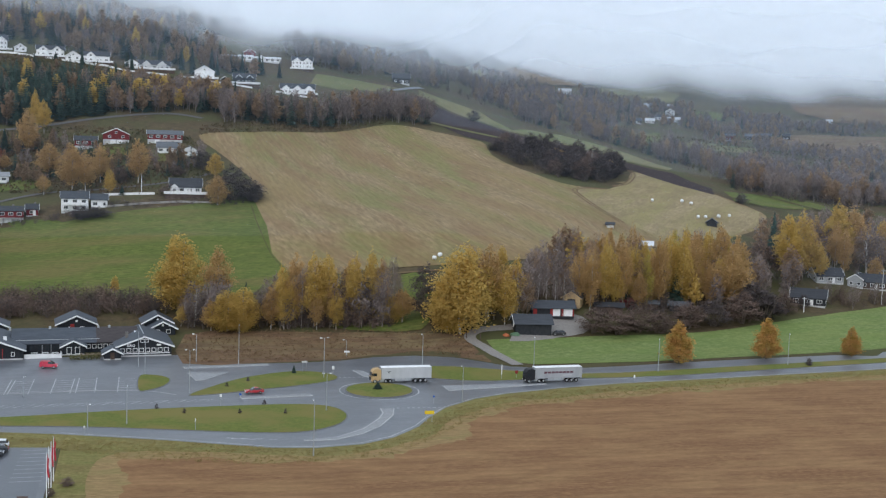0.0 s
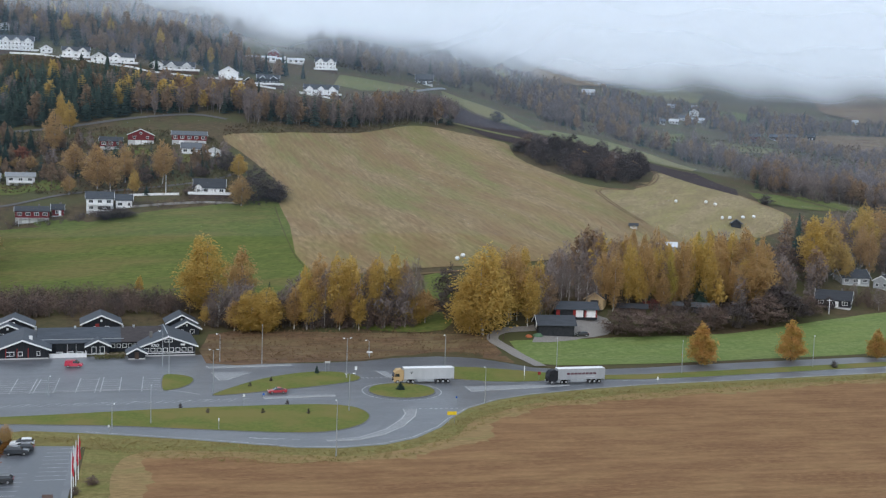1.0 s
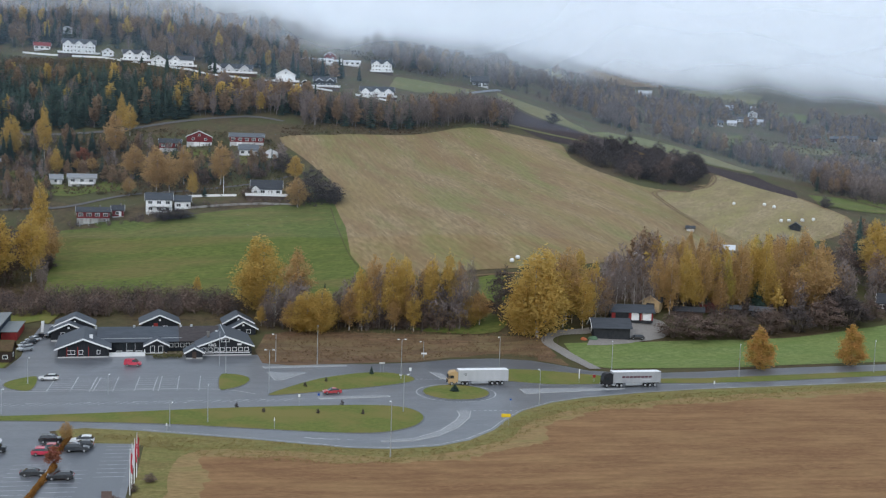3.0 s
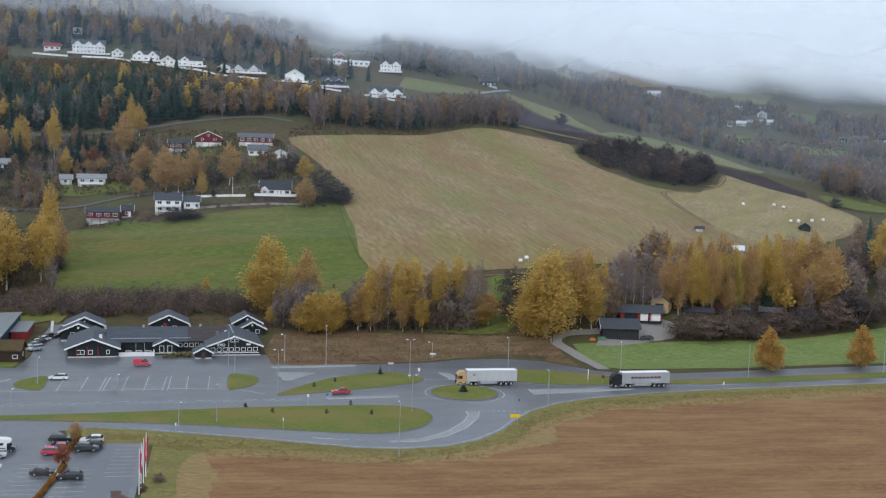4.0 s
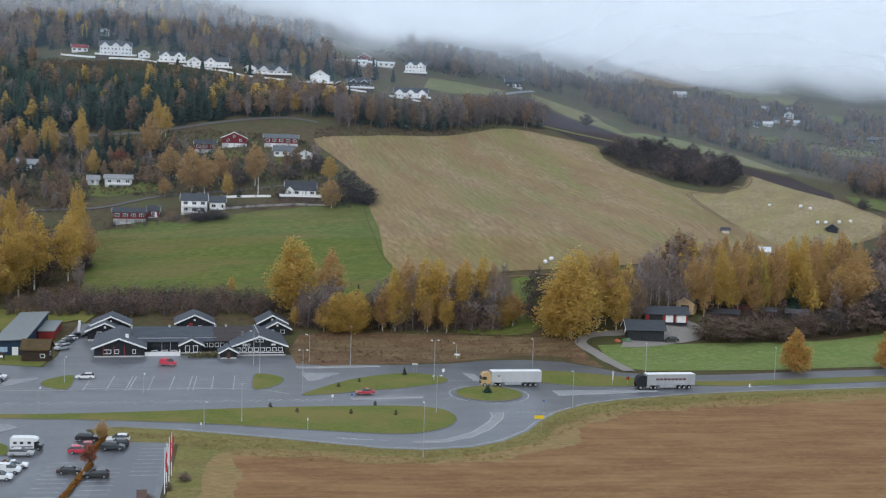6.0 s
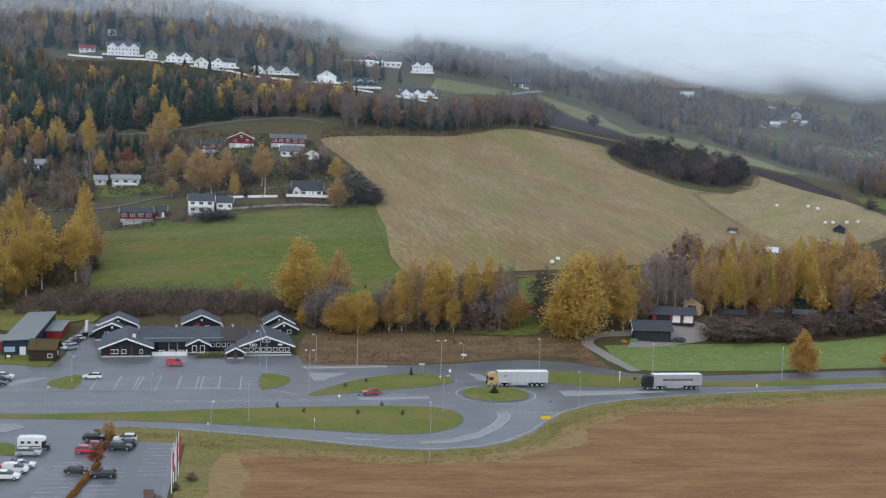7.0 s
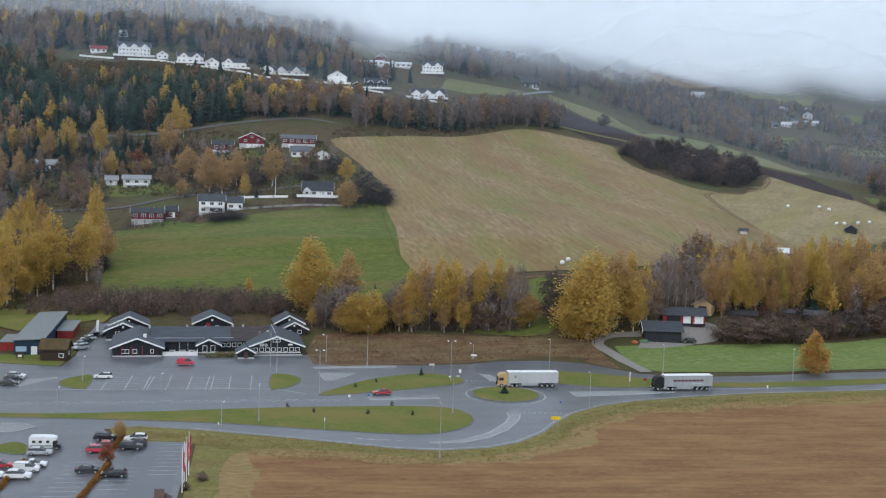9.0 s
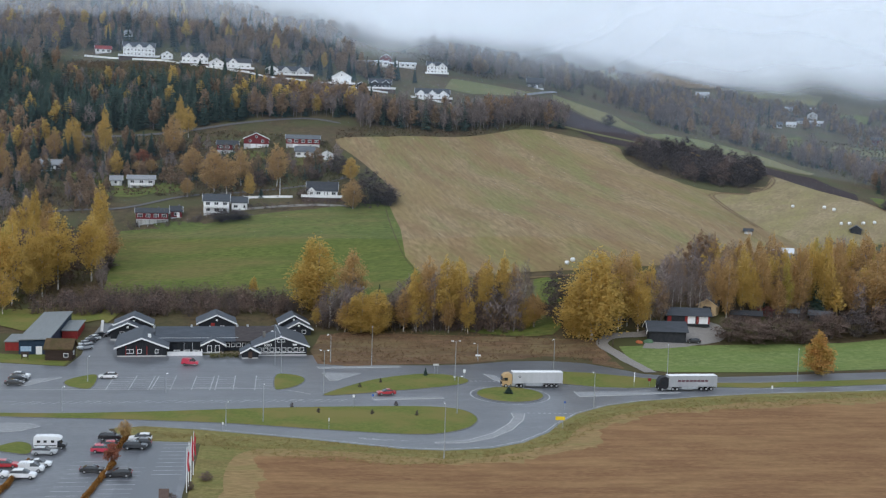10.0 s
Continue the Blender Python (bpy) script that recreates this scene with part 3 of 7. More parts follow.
    if balcony:
        bz = plinth + 2.65 * (rows - 1) if rows > 1 else plinth
        bm = bmesh.new()
        box(bm, -w * 0.42, w * 0.42, -d / 2 - 2.0, -d / 2 - 0.01, bz - 0.15, bz)
        part("balcony_floor", bm, TRIM, base)
        bm = bmesh.new()
        box(bm, -w * 0.42, w * 0.42, -d / 2 - 2.06, -d / 2 - 2.0, bz + 0.05, bz + 0.95)
        box(bm, -w * 0.42 - 0.06, -w * 0.42, -d / 2 - 2.06, -d / 2, bz + 0.05, bz + 0.95)
        box(bm, w * 0.42, w * 0.42 + 0.06, -d / 2 - 2.06, -d / 2, bz + 0.05, bz + 0.95)
        part("balcony_rail", bm, WALLS[rail] if rail else TRIM, base, "dark red balcony railing" if rail else "white balcony railing")
        for i in range(4):
            px = -w * 0.4 + i * w * 0.8 / 3
            part("post", one_box(px - 0.06, px + 0.06, -d / 2 - 2.0, -d / 2 - 1.88, -3.0, bz - 0.15), TRIM, base)
    if deck:
        a, b = (w, d) if side_on else (d, w)
        spin = Matrix.Identity(4) if side_on else Matrix.Rotation(radians(-90), 4, "Z")
        y1, y0, u, top = -b / 2 - (1.4 if cross else 0.0), -b / 2 - 5.0, a * 0.5 + deck, plinth
        for name, lims, say in (("deck_floor", [(-u, u, y0, y1, top - 0.25, top)], "pale veranda floor"),
                                ("deck_rail", [(-u, u, y0 - 0.08, y0, top + 0.1, top + 0.95), (-u - 0.08, -u, y0, y1, top + 0.1, top + 0.95), (u, u + 0.08, y0, y1, top + 0.1, top + 0.95)], "white veranda railing"),
                                ("deck_wall", [(-u + 0.3, u - 0.3, y0 + 0.4, y0 + 0.6, -4.0, top - 0.25)], "dark boarding for the shaded gap under the veranda")):
            bm = bmesh.new()
            for q in lims:
                box(bm, *q)
            bm.transform(spin)
            # the deck wall's brown paints in the shade of the gap below
            part(name, bm, WALLS["brown"] if name == "deck_wall" else TRIM, base, say)
        for i in range(5):
            px = -u + 0.06 + i * (2 * u - 0.12) / 4
            bm = one_box(px - 0.06, px + 0.06, y0 + 0.02, y0 + 0.14, top, top + 1.05)
            bm.transform(spin)
            part("deck_post", bm, TRIM, base)
    return base


house(-154, 480, 10.8, 9.0, 2, 18, "white", "slate", "white two-storey wooden house with balcony and dark roof", balcony=True)
house(-145, 484, 6.6, 7.0, 1.2, 17, "white", "slate", "low white annex with dark roof")
house(-178, 468, 13.2, 9.0, 1, 21, "red", "dark", "low dark red wooden house on a white basement wall", plinth=2.3, pitch=20, doors=2, balcony=True, rail="red")
house(-170, 475, 4.7, 6.0, 1, 20, "red", "dark", "small red and white garage")
house(-200, 512, 12.0, 8.0, 1, 21, "pale", "light", "low pale grey house with pale roof and balcony", plinth=1.4, pitch=22, balcony=True)
house(-212, 512, 5.0, 6.0, 0.9, 22, "pale", "light", "pale grey garage with grey roof")
house(-249, 524, 9.8, 7.0, 1, 25, "dark", "light", "dark wooden cabin with pale grey roof")
house(-174, 559, 10.4, 8.0, 1, 17, "red", "dark", "red wooden house with dark roof", plinth=2.0, pitch=26)
house(-162, 568, 10.0, 12.4, 1.0, 106, "red", "grey", "red gable house with two white garage doors", plinth=2.2, doors=2, pitch=24)
house(-139, 572, 16.8, 9.0, 1.0, 14, "red", "grey", "long red house on a pale basement", plinth=1.9, pitch=22)
house(-134, 558, 10.4, 8.0, 1, 14, "white", "grey", "low white house with grey roof")
house(-123, 556, 9.0, 7.1, 1.0, 103, "white", "grey", "white gable house with grey roof", pitch=24)
house(-113, 503, 13.4, 10.0, 1, 13, "white", "dark", "white chalet with broad dark roof and small front gable", plinth=0.7, cross=1, deck=2.5, pitch=36, small=True)
house(-316, 740, 10.1, 7.0, 1, 23, "white", "redroof", "white garage with red roof")
house(-287, 729, 20.0, 11.0, 2.4, 21, "white", "slate", "large white villa with gables and verandas", cross=3, balcony=True, deck=3)
house(-266, 723, 7.0, 7.1, 1, 110, "white", "slate", "white garage with grey roof")
house(-244, 713, 16.1, 9.0, 1.6, 19, "white", "slate", "white house with two front gables", cross=2, deck=1.5)
house(-229, 710, 8.0, 9.0, 1, 108, "white", "slate", "white garage with a plain gable")
house(-216, 714, 15.4, 9.0, 1.5, 17, "white", "slate", "white house with veranda on the hillside", cross=1, deck=2)
house(-195, 716, 8.0, 7.7, 1, 105, "white", "dark", "white garage with a plain gable")
house(-182, 720, 19.0, 9.0, 1.1, 14, "pale", "dark", "long pale house with dark roof and gables", cross=2, deck=3)
house(-151, 720, 10.0, 12.0, 1.7, 102, "white", "slate", "white gable-fronted house with balcony", deck=2.5)
house(-128, 730, 13.6, 9.0, 1.4, 10, "dark", "dark", "dark house with two white-edged gables", cross=2, deck=3)
house(-138, 718, 7.0, 4.9, 1, 101, "dark", "dark", "small dark gable shed")
house(-95, 734, 21.6, 10.0, 1.3, 7, "white", "dark", "white house with three gables and dark roof", cross=3, deck=2)
house(-103, 818, 14.4, 10.0, 2.2, 7, "white", "dark", "tall white farmhouse with dark roof", cross=2, deck=1)
house(-148, 810, 22.2, 7.0, 0.9, 10, "white", "pale", "long white farm building with pale roof", pitch=18)
house(-128, 820, 18.5, 7.0, 0.9, 9, "white", "pale", "white farm building with pale roof and gable", cross=1, pitch=20)
house(-142, 830, 9.0, 8.1, 1.2, 100, "red", "dark", "red barn with white-edged gable")
house(-35, 860, 12.6, 12.0, 1.4, 2, "dark", "dark", "dark barn with dark roof")
house(-320, 792, 8.0, 6.2, 1.5, 112, "white", "grey", "small white gable house")
house(-311, 799, 8.0, 7.0, 1.2, 111, "white", "grey", "small white gable house")
house(152, 1516, 16.3, 12.0, 1.3, -6, "white", "pale", "white barn with pale roof on the far hillside")
house(287, 1500, 9.0, 11.8, 2, 79, "white", "grey", "white gable house in the far hamlet")
house(272, 1588, 10.9, 9.0, 1, -10, "white", "pale", "pale-roofed house in the far hamlet")
house(311, 1628, 7.2, 8.0, 1, -11, "white", "pale", "small pale-roofed house in the far hamlet")
house(259, 1420, 12.5, 9.0, 1.2, -10, "white", "grey", "white house in the far hamlet")
house(233, 1336, 10.5, 9.0, 1, -10, "pale", "pale", "pale low building in the far hamlet")
house(210, 1296, 12.7, 9.0, 1, -9, "dark", "grey", "dark low building in the far hamlet")
house(276, 1416, 15.3, 9.0, 1, -11, "pale", "pale", "long pale building in the far hamlet")
house(300, 1236, 14.5, 10.0, 1.6, -14, "red", "dark", "red farmhouse on the far hillside", plinth=1.5)
house(337, 1284, 13.8, 9.0, 1.4, -15, "dark", "grey", "dark house on the far hillside")
house(353, 1292, 15.2, 9.0, 1.4, -15, "dark", "grey", "dark house with white windows on the far hillside")
house(380, 1300, 8.9, 9.0, 1.4, -16, "dark", "dark", "dark barn on the far hillside")
house(501, 1524, 7.5, 8.0, 1.2, -18, "white", "pale", "small white house on the far hillside")
house(153, 458, 11.2, 9.0, 1.0, 6, "grey", "dark", "grey-white house with dark roof above the meadow")
house(134, 418, 12.3, 9.0, 1, -22, "dark", "dark", "long dark bungalow with white windows")
house(165, 456, 9.0, 5.8, 1.2, 60, "grey", "dark", "grey gable house with white garage")
house(171, 455, 10.2, 9.0, 1.0, -21, "brown", "dark", "brown house with dark roof")

def tube(points, radii, sides=5):
    """A tapering tube along the points: vertices and faces."""
    v, f = [], []
    for p, r in zip(points, radii):
        for k in range(sides):
            a = 2 * math.pi * k / sides
            v.append((p[0] + r * math.cos(a), p[1] + r * math.sin(a), p[2]))
    for i in range(len(points) - 1):
        for k in range(sides):
            a, b = i * sides + k, i * sides + (k + 1) % sides
            f.append((a, b, b + sides, a + sides))
    return v, f



# ---- the inn: two gabled wings, a long hall between them and cabins behind ----
INN_WALL = mat("tarred_boards", (0.018, 0.02, 0.024), (0.04, 0.043, 0.05), 0.8, rough=0.6, stretch=(4, 4, 0.4))
INN_ROOF = mat("blue_grey_shingle", (0.04, 0.049, 0.064), (0.07, 0.082, 0.1), 0.9, rough=0.6, big=(0.045, 0.053, 0.066), big_scale=0.25, stretch=(0.6, 2.5, 1), spec=0.3)
INN_ROOF_B = mat("brown_shingle", (0.045, 0.04, 0.042), (0.08, 0.07, 0.07), 0.9, rough=0.5, stretch=(0.6, 2.5, 1))
RED_BOARD = mat("red_board", (0.22, 0.03, 0.03), (0.30, 0.05, 0.045), 1.0, rough=0.6)
STONE = mat("field_stone", (0.22, 0.21, 0.2), (0.38, 0.36, 0.34), 1.4, rough=0.85, bump=0.5)
WARM_GLASS = mat("lit_window_glass", (0.10, 0.075, 0.05), (0.16, 0.12, 0.075), 1.0, rough=0.1)
INN = pose(-124, 300, 0.02, 0, 0, 19.4)
QUARTER = Matrix.Rotation(radians(90), 4, "Z")


def turned(bm, x, y):
    """Turn a mesh so that its ridge runs along y, and move it."""
    bm.transform(Matrix.Translation((x, y, 0)) @ QUARTER)
    return bm


def wing(name, x0, x1, y0, y1, eave, rise, label, back_z=0.0, over=0.8, roof=None):
    """A gable-fronted building; its gable stands at y0, its ridge runs back to y1."""
    base = tagged(new(name), label, "building")
    base.matrix_basis = INN @ pose(0, 0, back_z)
    w, d, cx, cy = x1 - x0, y1 - y0, (x0 + x1) / 2, (y0 + y1) / 2
    part("plinth", one_box(x0 + 0.02, x1 - 0.02, y0 - 0.02, y1, -0.6, 0.35), PLINTH, base, "pale concrete plinth")
    part("wall", turned(gabled(d, w, 0.35, eave, rise), cx, cy), INN_WALL, base)
    part("roof", turned(roof_mesh(d, w, eave, rise, over, 0.22), cx, cy), roof or INN_ROOF, base)
    part("bargeboard", turned(barge(d, w, eave, rise, -1, over, 0.42), cx, cy), TRIM, base, "white bargeboard")
    return base


left_wing = wing("inn_wing", 0.2, 13.4, 0.0, 20, 2.7, 2.5, "black-boarded inn wing with white-edged gable and slate-blue roof")
for gx in (2.6, 5.4, 8.2):
    part("post", one_box(gx - 0.1, gx + 0.1, -0.12, 0, 0.35, 3.0), RED_BOARD, left_wing, "red timber post")
window(left_wing, 3.6, 0, 1.5, 2.2, 1.2, "f")
window(left_wing, 6.2, 0, 1.5, 1.2, 1.2, "f")
window(left_wing, 10.8, 0, 1.5, 0.9, 1.2, "f")
part("vent", one_box(8.3, 9.2, 4.0, 4.8, 4.2, 5.6), TRIM, left_wing, "white roof vent")
right_wing = wing("inn_wing", 37.6, 52.2, -0.4, 19, 2.9, 2.6, "black inn wing with row of white windows under gable")
for gx in np.linspace(39.0, 50.8, 8):
    window(right_wing, float(gx), -0.4, 1.75, 1.25, 1.15, "f")
window(right_wing, 44.9, -0.4, 4.3, 2.2, 0.9, "f")
part("sill_band", one_box(38.2, 51.8, -0.48, -0.42, 0.75, 0.95), TRIM, right_wing, "white sill board")
letters = bpy.data.curves.new("sign_letters", "FONT")
letters.body, letters.size, letters.extrude, letters.offset = "KRO", 1.05, 0.03, 0.03
draft = new("draft", letters)
bpy.context.view_layer.update()
word_mesh = bpy.data.meshes.new_from_object(draft.evaluated_get(bpy.context.evaluated_depsgraph_get()))
bpy.data.objects.remove(draft)
word_mesh.materials.clear()
word_mesh.materials.append(TRIM)
sign_word = new("sign_letters", word_mesh)
sign_word.parent, sign_word.matrix_basis = right_wing, pose(40.2, -0.47, 2.72, 90, 0, 0)
sign_word["label"] = "white sign letters"
part("sign_board", one_box(48.2, 49.4, -0.5, -0.42, 2.9, 3.4), TRIM, right_wing, "white sign board")
part("chimney", one_box(40.2, 41.0, 6, 6.8, 3.6, 5.8), BRICKWORK, right_wing)
part("roof_edge", one_box(44.8, 45.0, 3.0, 18.5, 5.65, 5.85), STEEL, right_wing, "pale ridge flashing")

hall = tagged(new("inn_hall"), "long low black inn hall with slate-blue roof and glazed front", "building")
hall.matrix_basis = INN
part("wall", gabled(30.0, 12.5, 0.0, 3.0, 2.9, 28.4, 14.1), INN_WALL, hall)
part("roof", roof_mesh(23.0, 12.5, 3.0, 2.9, 0.7, 0.22, 22.4, 14.1), INN_ROOF, hall)
part("roof_brown", roof_mesh(10.0, 12.5, 3.02, 2.9, 0.7, 0.22, 38.3, 14.1), INN_ROOF_B, hall, "brown-black roof section")
for gx in np.linspace(15.6, 22.0, 4):
    window(hall, float(gx), 7.85, 1.5, 1.5, 1.7, "f", INN_WALL)
for gx in np.linspace(30.4, 36.6, 5):
    window(hall, float(gx), 7.85, 1.7, 1.15, 1.2, "f")
for gx in (18.2, 20.5):
    part("awning_pole", one_box(gx - 0.06, gx + 0.06, 3.5, 3.62, 0, 3.2), STEEL, hall)
for gx in (9.5, 20, 33, 36):
    part("roof_vent", one_box(gx, gx + 0.6, 13.6, 14.5, 5.6, 6.5), STEEL, hall, "pale roof vent")
part("snow_board", one_box(11.2, 33.4, 8.6, 8.7, 3.55, 3.75), STEEL, hall)

porch = wing("inn_porch", 23.4, 29.2, 4.2, 9.0, 2.6, 1.4, "small gabled porch at the inn's main door", over=0.7)
window(porch, 25.2, 4.2, 1.3, 1.3, 1.9, "f")
window(porch, 27.4, 4.2, 1.3, 1.3, 1.9, "f")
entry = wing("inn_entrance", 33.9, 38.4, -4.4, 0.6, 1.9, 1.2, "low gabled side entrance with white bargeboards", over=0.6)
part("door", one_box(35.6, 36.7, -4.48, -4.4, 0.1, 2.0), WALLS["brown"], entry, "dark brown door")

for x0, x1, y0, y1, eave, rise, up in ((22.6, 33.4, 33.5, 44, 3.4, 2.4, 0.6), (47.3, 55.6, 31.5, 40, 3.6, 2.2, 0.7), (48.8, 56.2, 26.5, 31.5, 3.0, 1.9, 0.3), (-1.8, 8.6, 31.0, 40, 3.6, 2.3, 0.5), (-3.0, 6.8, 25.6, 31, 3.0, 2.1, 0.2)):
    cabin = wing("inn_cabin", x0, x1, y0, y1, eave, rise, "black cabin with white-edged gable behind the inn", up)
    window(cabin, (x0 + x1) / 2 - 1.6, y0, 1.9, 1.3, 1.2, "f")
    window(cabin, (x0 + x1) / 2 + 1.6, y0, 1.9, 1.3, 1.2, "f")
    part("gable_lamp", one_box((x0 + x1) / 2 - 0.3, (x0 + x1) / 2 + 0.3, y0 - 0.1, y0, eave + 0.5, eave + 1.1), TRIM, cabin, "round white gable ornament")
    if x0 > 22 and x0 < 23:
        part("door", one_box(26.2, 27.4, y0 - 0.08, y0, 1.2, 3.3), RED_BOARD, cabin, "red door")


def terrace():
    t = tagged(new("terrace_wall"), "low white wall round the inn's outdoor seating", "wall")
    t.matrix_basis = INN
    part("panel", one_box(13.6, 23.2, 0.7, 0.95, 0, 1.05), TRIM, t)
    part("panel", one_box(22.95, 23.2, 0.95, 5.5, 0, 1.05), TRIM, t)
    part("coping", one_box(13.5, 23.3, 0.62, 1.03, 1.05, 1.13), TRIM, t)


terrace()


def parasol(x, y):
    """A closed sunshade over a table, with two benches."""
    t = tagged(new("picnic_table"), "grey wooden outdoor table with benches on the terrace", "table", "terrace tables")
    t.matrix_basis = INN @ pose(x, y, 0, 0, 0, rng0.uniform(-15, 15))
    part("tabletop", one_box(-0.9, 0.9, -0.4, 0.4, 0.7, 0.76), PLINTH, t)
    for s in (-1, 1):
        part("bench", one_box(-0.9, 0.9, s * 0.75 - 0.14, s * 0.75 + 0.14, 0.42, 0.47), PLINTH, t)
        part("leg", one_box(s * 0.65 - 0.05, s * 0.65 + 0.05, -0.75, 0.75, 0.0, 0.7), PLINTH, t)


rng0 = random.Random(3)
for px, py in ((15.2, 2.6), (17.6, 3.2), (20.2, 2.5), (16.2, 5.4), (19.0, 5.6), (21.6, 5.2)):
    parasol(px, py)

# ---- sheds and the turf-roofed hut beside the inn ----
TURF = mat("turf_roof", (0.07, 0.048, 0.03), (0.125, 0.085, 0.05), 1.5, big=(0.075, 0.06, 0.03), big_scale=0.4, bump=0.6)
LOGS = mat("dark_logs", (0.035, 0.026, 0.022), (0.07, 0.05, 0.042), 1.5, rough=0.8, stretch=(0.3, 0.3, 6), bump=0.5)
BLUE = mat("dark_blue_cladding", (0.02, 0.035, 0.06), (0.035, 0.055, 0.085), 0.8, rough=0.5)
SHEET = mat("grey_sheet_roof", (0.16, 0.175, 0.18), (0.23, 0.245, 0.25), 0.8, rough=0.45, stretch=(6, 0.2, 1))
hut = tagged(new("log_hut"), "old dark log hut with a brown turf roof", "hut")
hut.matrix_basis = pose(-136.9, 293.6, 0, 0, 0, 12)
part("wall", gabled(6.6, 5.6, 0, 3.3, 1.9), LOGS, hut)
part("roof", roof_mesh(6.6, 5.6, 3.3, 1.9, 0.6, 0.4), TURF, hut, "brown grass turf")
for gz in np.arange(0.3, 3.2, 0.42):
    part("log", one_box(-3.55, 3.55, -2.9, -2.8, float(gz) - 0.16, float(gz) + 0.16), LOGS, hut)
window(hut, 2.0, -2.9, 1.5, 1.3, 1.1, "f")
window(hut, 3.3, 0.4, 1.7, 1.3, 1.1, "r")
hall2 = tagged(new("workshop"), "long workshop with grey sheet roof and dark blue front", "building")
hall2.matrix_basis = pose(-146.3, 297.0, 0, 0, 0, 17.5)
part("wall", one_box(-3.9, 3.9, 0.0, 49, 0.0, 4.0), BLUE, hall2)
bm = bmesh.new()
vs = [bm.verts.new(p) for p in ((-4.3, -0.6, 4.0), (4.3, -0.6, 4.3), (4.3, 49.5, 4.3), (-4.3, 49.5, 4.0), (-4.3, -0.6, 4.25), (4.3, -0.6, 4.55), (4.3, 49.5, 4.55), (-4.3, 49.5, 4.25))]
for q in ((0, 3, 2, 1), (4, 5, 6, 7), (0, 1, 5, 4), (2, 3, 7, 6), (0, 4, 7, 3), (1, 2, 6, 5)):
    bm.faces.new([vs[i] for i in q])
part("roof", bm, SHEET, hall2, "grey sheet-metal roof")
part("door", one_box(0.6, 2.2, -0.08, 0, 0, 2.3), TRIM, hall2, "glazed door")
part("poster", one_box(-3.4, -0.6, -0.06, 0, 0.9, 2.3), mat("pale_blue_poster", (0.25, 0.36, 0.5), (0.4, 0.5, 0.6), 1.0), hall2, "pale blue plain sign panel")
for x0, x1, y0, y1, h, label in ((-8.5, -4.5, 6, 18, 2.4, "low red shed against the workshop"), (4.3, 8.6, 24, 43, 2.5, "low red shed with grey roof behind the workshop")):
    shed = tagged(new("shed"), label, "shed")
    shed.matrix_basis = hall2.matrix_basis.copy()
    part("wall", one_box(x0, x1, y0, y1, 0, h), RED_BOARD, shed)
    part("roof", one_box(x0 - 0.3, x1 + 0.3, y0 - 0.3, y1 + 0.3, h, h + 0.2), SHEET, shed, "grey flat roof")
pylon = tagged(new("pylon_sign"), "tall white blank pylon sign behind the car park", "sign")
pylon.matrix_basis = pose(-143.5, 336, float(ground(-143.5, 336)), 0, 4, 15)
part("panel", one_box(-0.4, 0.4, -0.12, 0.12, 0.3, 3.6), TRIM, pylon)
part("foot", one_box(-0.5, 0.5, -0.2, 0.2, -0.2, 0.3), PLINTH, pylon)
board = tagged(new("notice_board"), "small dark notice board on the grass", "sign")
board.matrix_basis = pose(-145.2, 289.8, 0, 0, 0, 14)
part("panel", one_box(-0.9, 0.9, -0.08, 0.08, 0.6, 1.7), LOGS, board)
part("sheet", one_box(-0.5, 0.5, -0.1, -0.08, 0.8, 1.4), TRIM, board, "white plain sheet")
for s in (-0.8, 0.8):
    part("post", one_box(s - 0.06, s + 0.06, -0.06, 0.06, -0.2, 0.6), LOGS, board)
part("cap", roof_mesh(2.0, 0.6, 1.75, 0.2, 0.1, 0.08), LOGS, board)

# ---- the farm below the bank ----
def barn(x, y, w, d, h, turn, wall, roof, label, rise=1.5):
    b = tagged(new("barn"), label, "barn")
    b.matrix_basis = pose(x, y, float(ground(x, y)), 0, 0, turn)
    part("wall", gabled(w, d, -0.8, h, rise), wall, b)
    part("roof", roof_mesh(w, d, h, rise, 0.7, 0.2), roof, b)
    CLEAR.append((x, y, w * 0.8))
    return b


b1 = barn(28.2, 354.5, 11.2, 7.0, 2.9, 8, WALLS["dark"], ROOFS["slate"], "dark blue-black shed with slate roof on the farmyard", 2.2)
part("bargeboard", barge(11.2, 7.0, 2.9, 2.2, -1, 0.7), TRIM, b1, "white bargeboard")
window(b1, -5.6, 0.5, 1.5, 1.0, 1.0, "l")
b2 = barn(35.5, 368.0, 13.4, 7.0, 2.7, 6, WALLS["dark"], ROOFS["slate"], "long garage with white doors and dark roof", 1.7)
for gx, wd, m_, nm in ((1.0, 2.4, TRIM, "white garage door"), (4.6, 3.2, TRIM, "white garage door"), (-0.6, 0.9, RED_BOARD, "red board"), (3.0, 0.8, RED_BOARD, "red board"), (6.4, 0.5, RED_BOARD, "red board"), (-5.9, 1.2, RED_BOARD, "red board")):
    part("door" if m_ is TRIM else "panel", one_box(gx - wd / 2, gx + wd / 2, -3.58, -3.5, 0, 2.3), m_, b2, nm)
WOODEN = mat("pale_pine", (0.42, 0.30, 0.17), (0.52, 0.38, 0.22), 1.0, rough=0.7)
b3 = barn(43.6, 378.5, 8.0, 5.6, 2.8, 75, WOODEN, ROOFS["slate"], "pale pine hut with an open gable front", 1.8)
part("bargeboard", barge(8.0, 5.6, 2.8, 1.8, -1, 0.7), WOODEN, b3, "pale bargeboard")
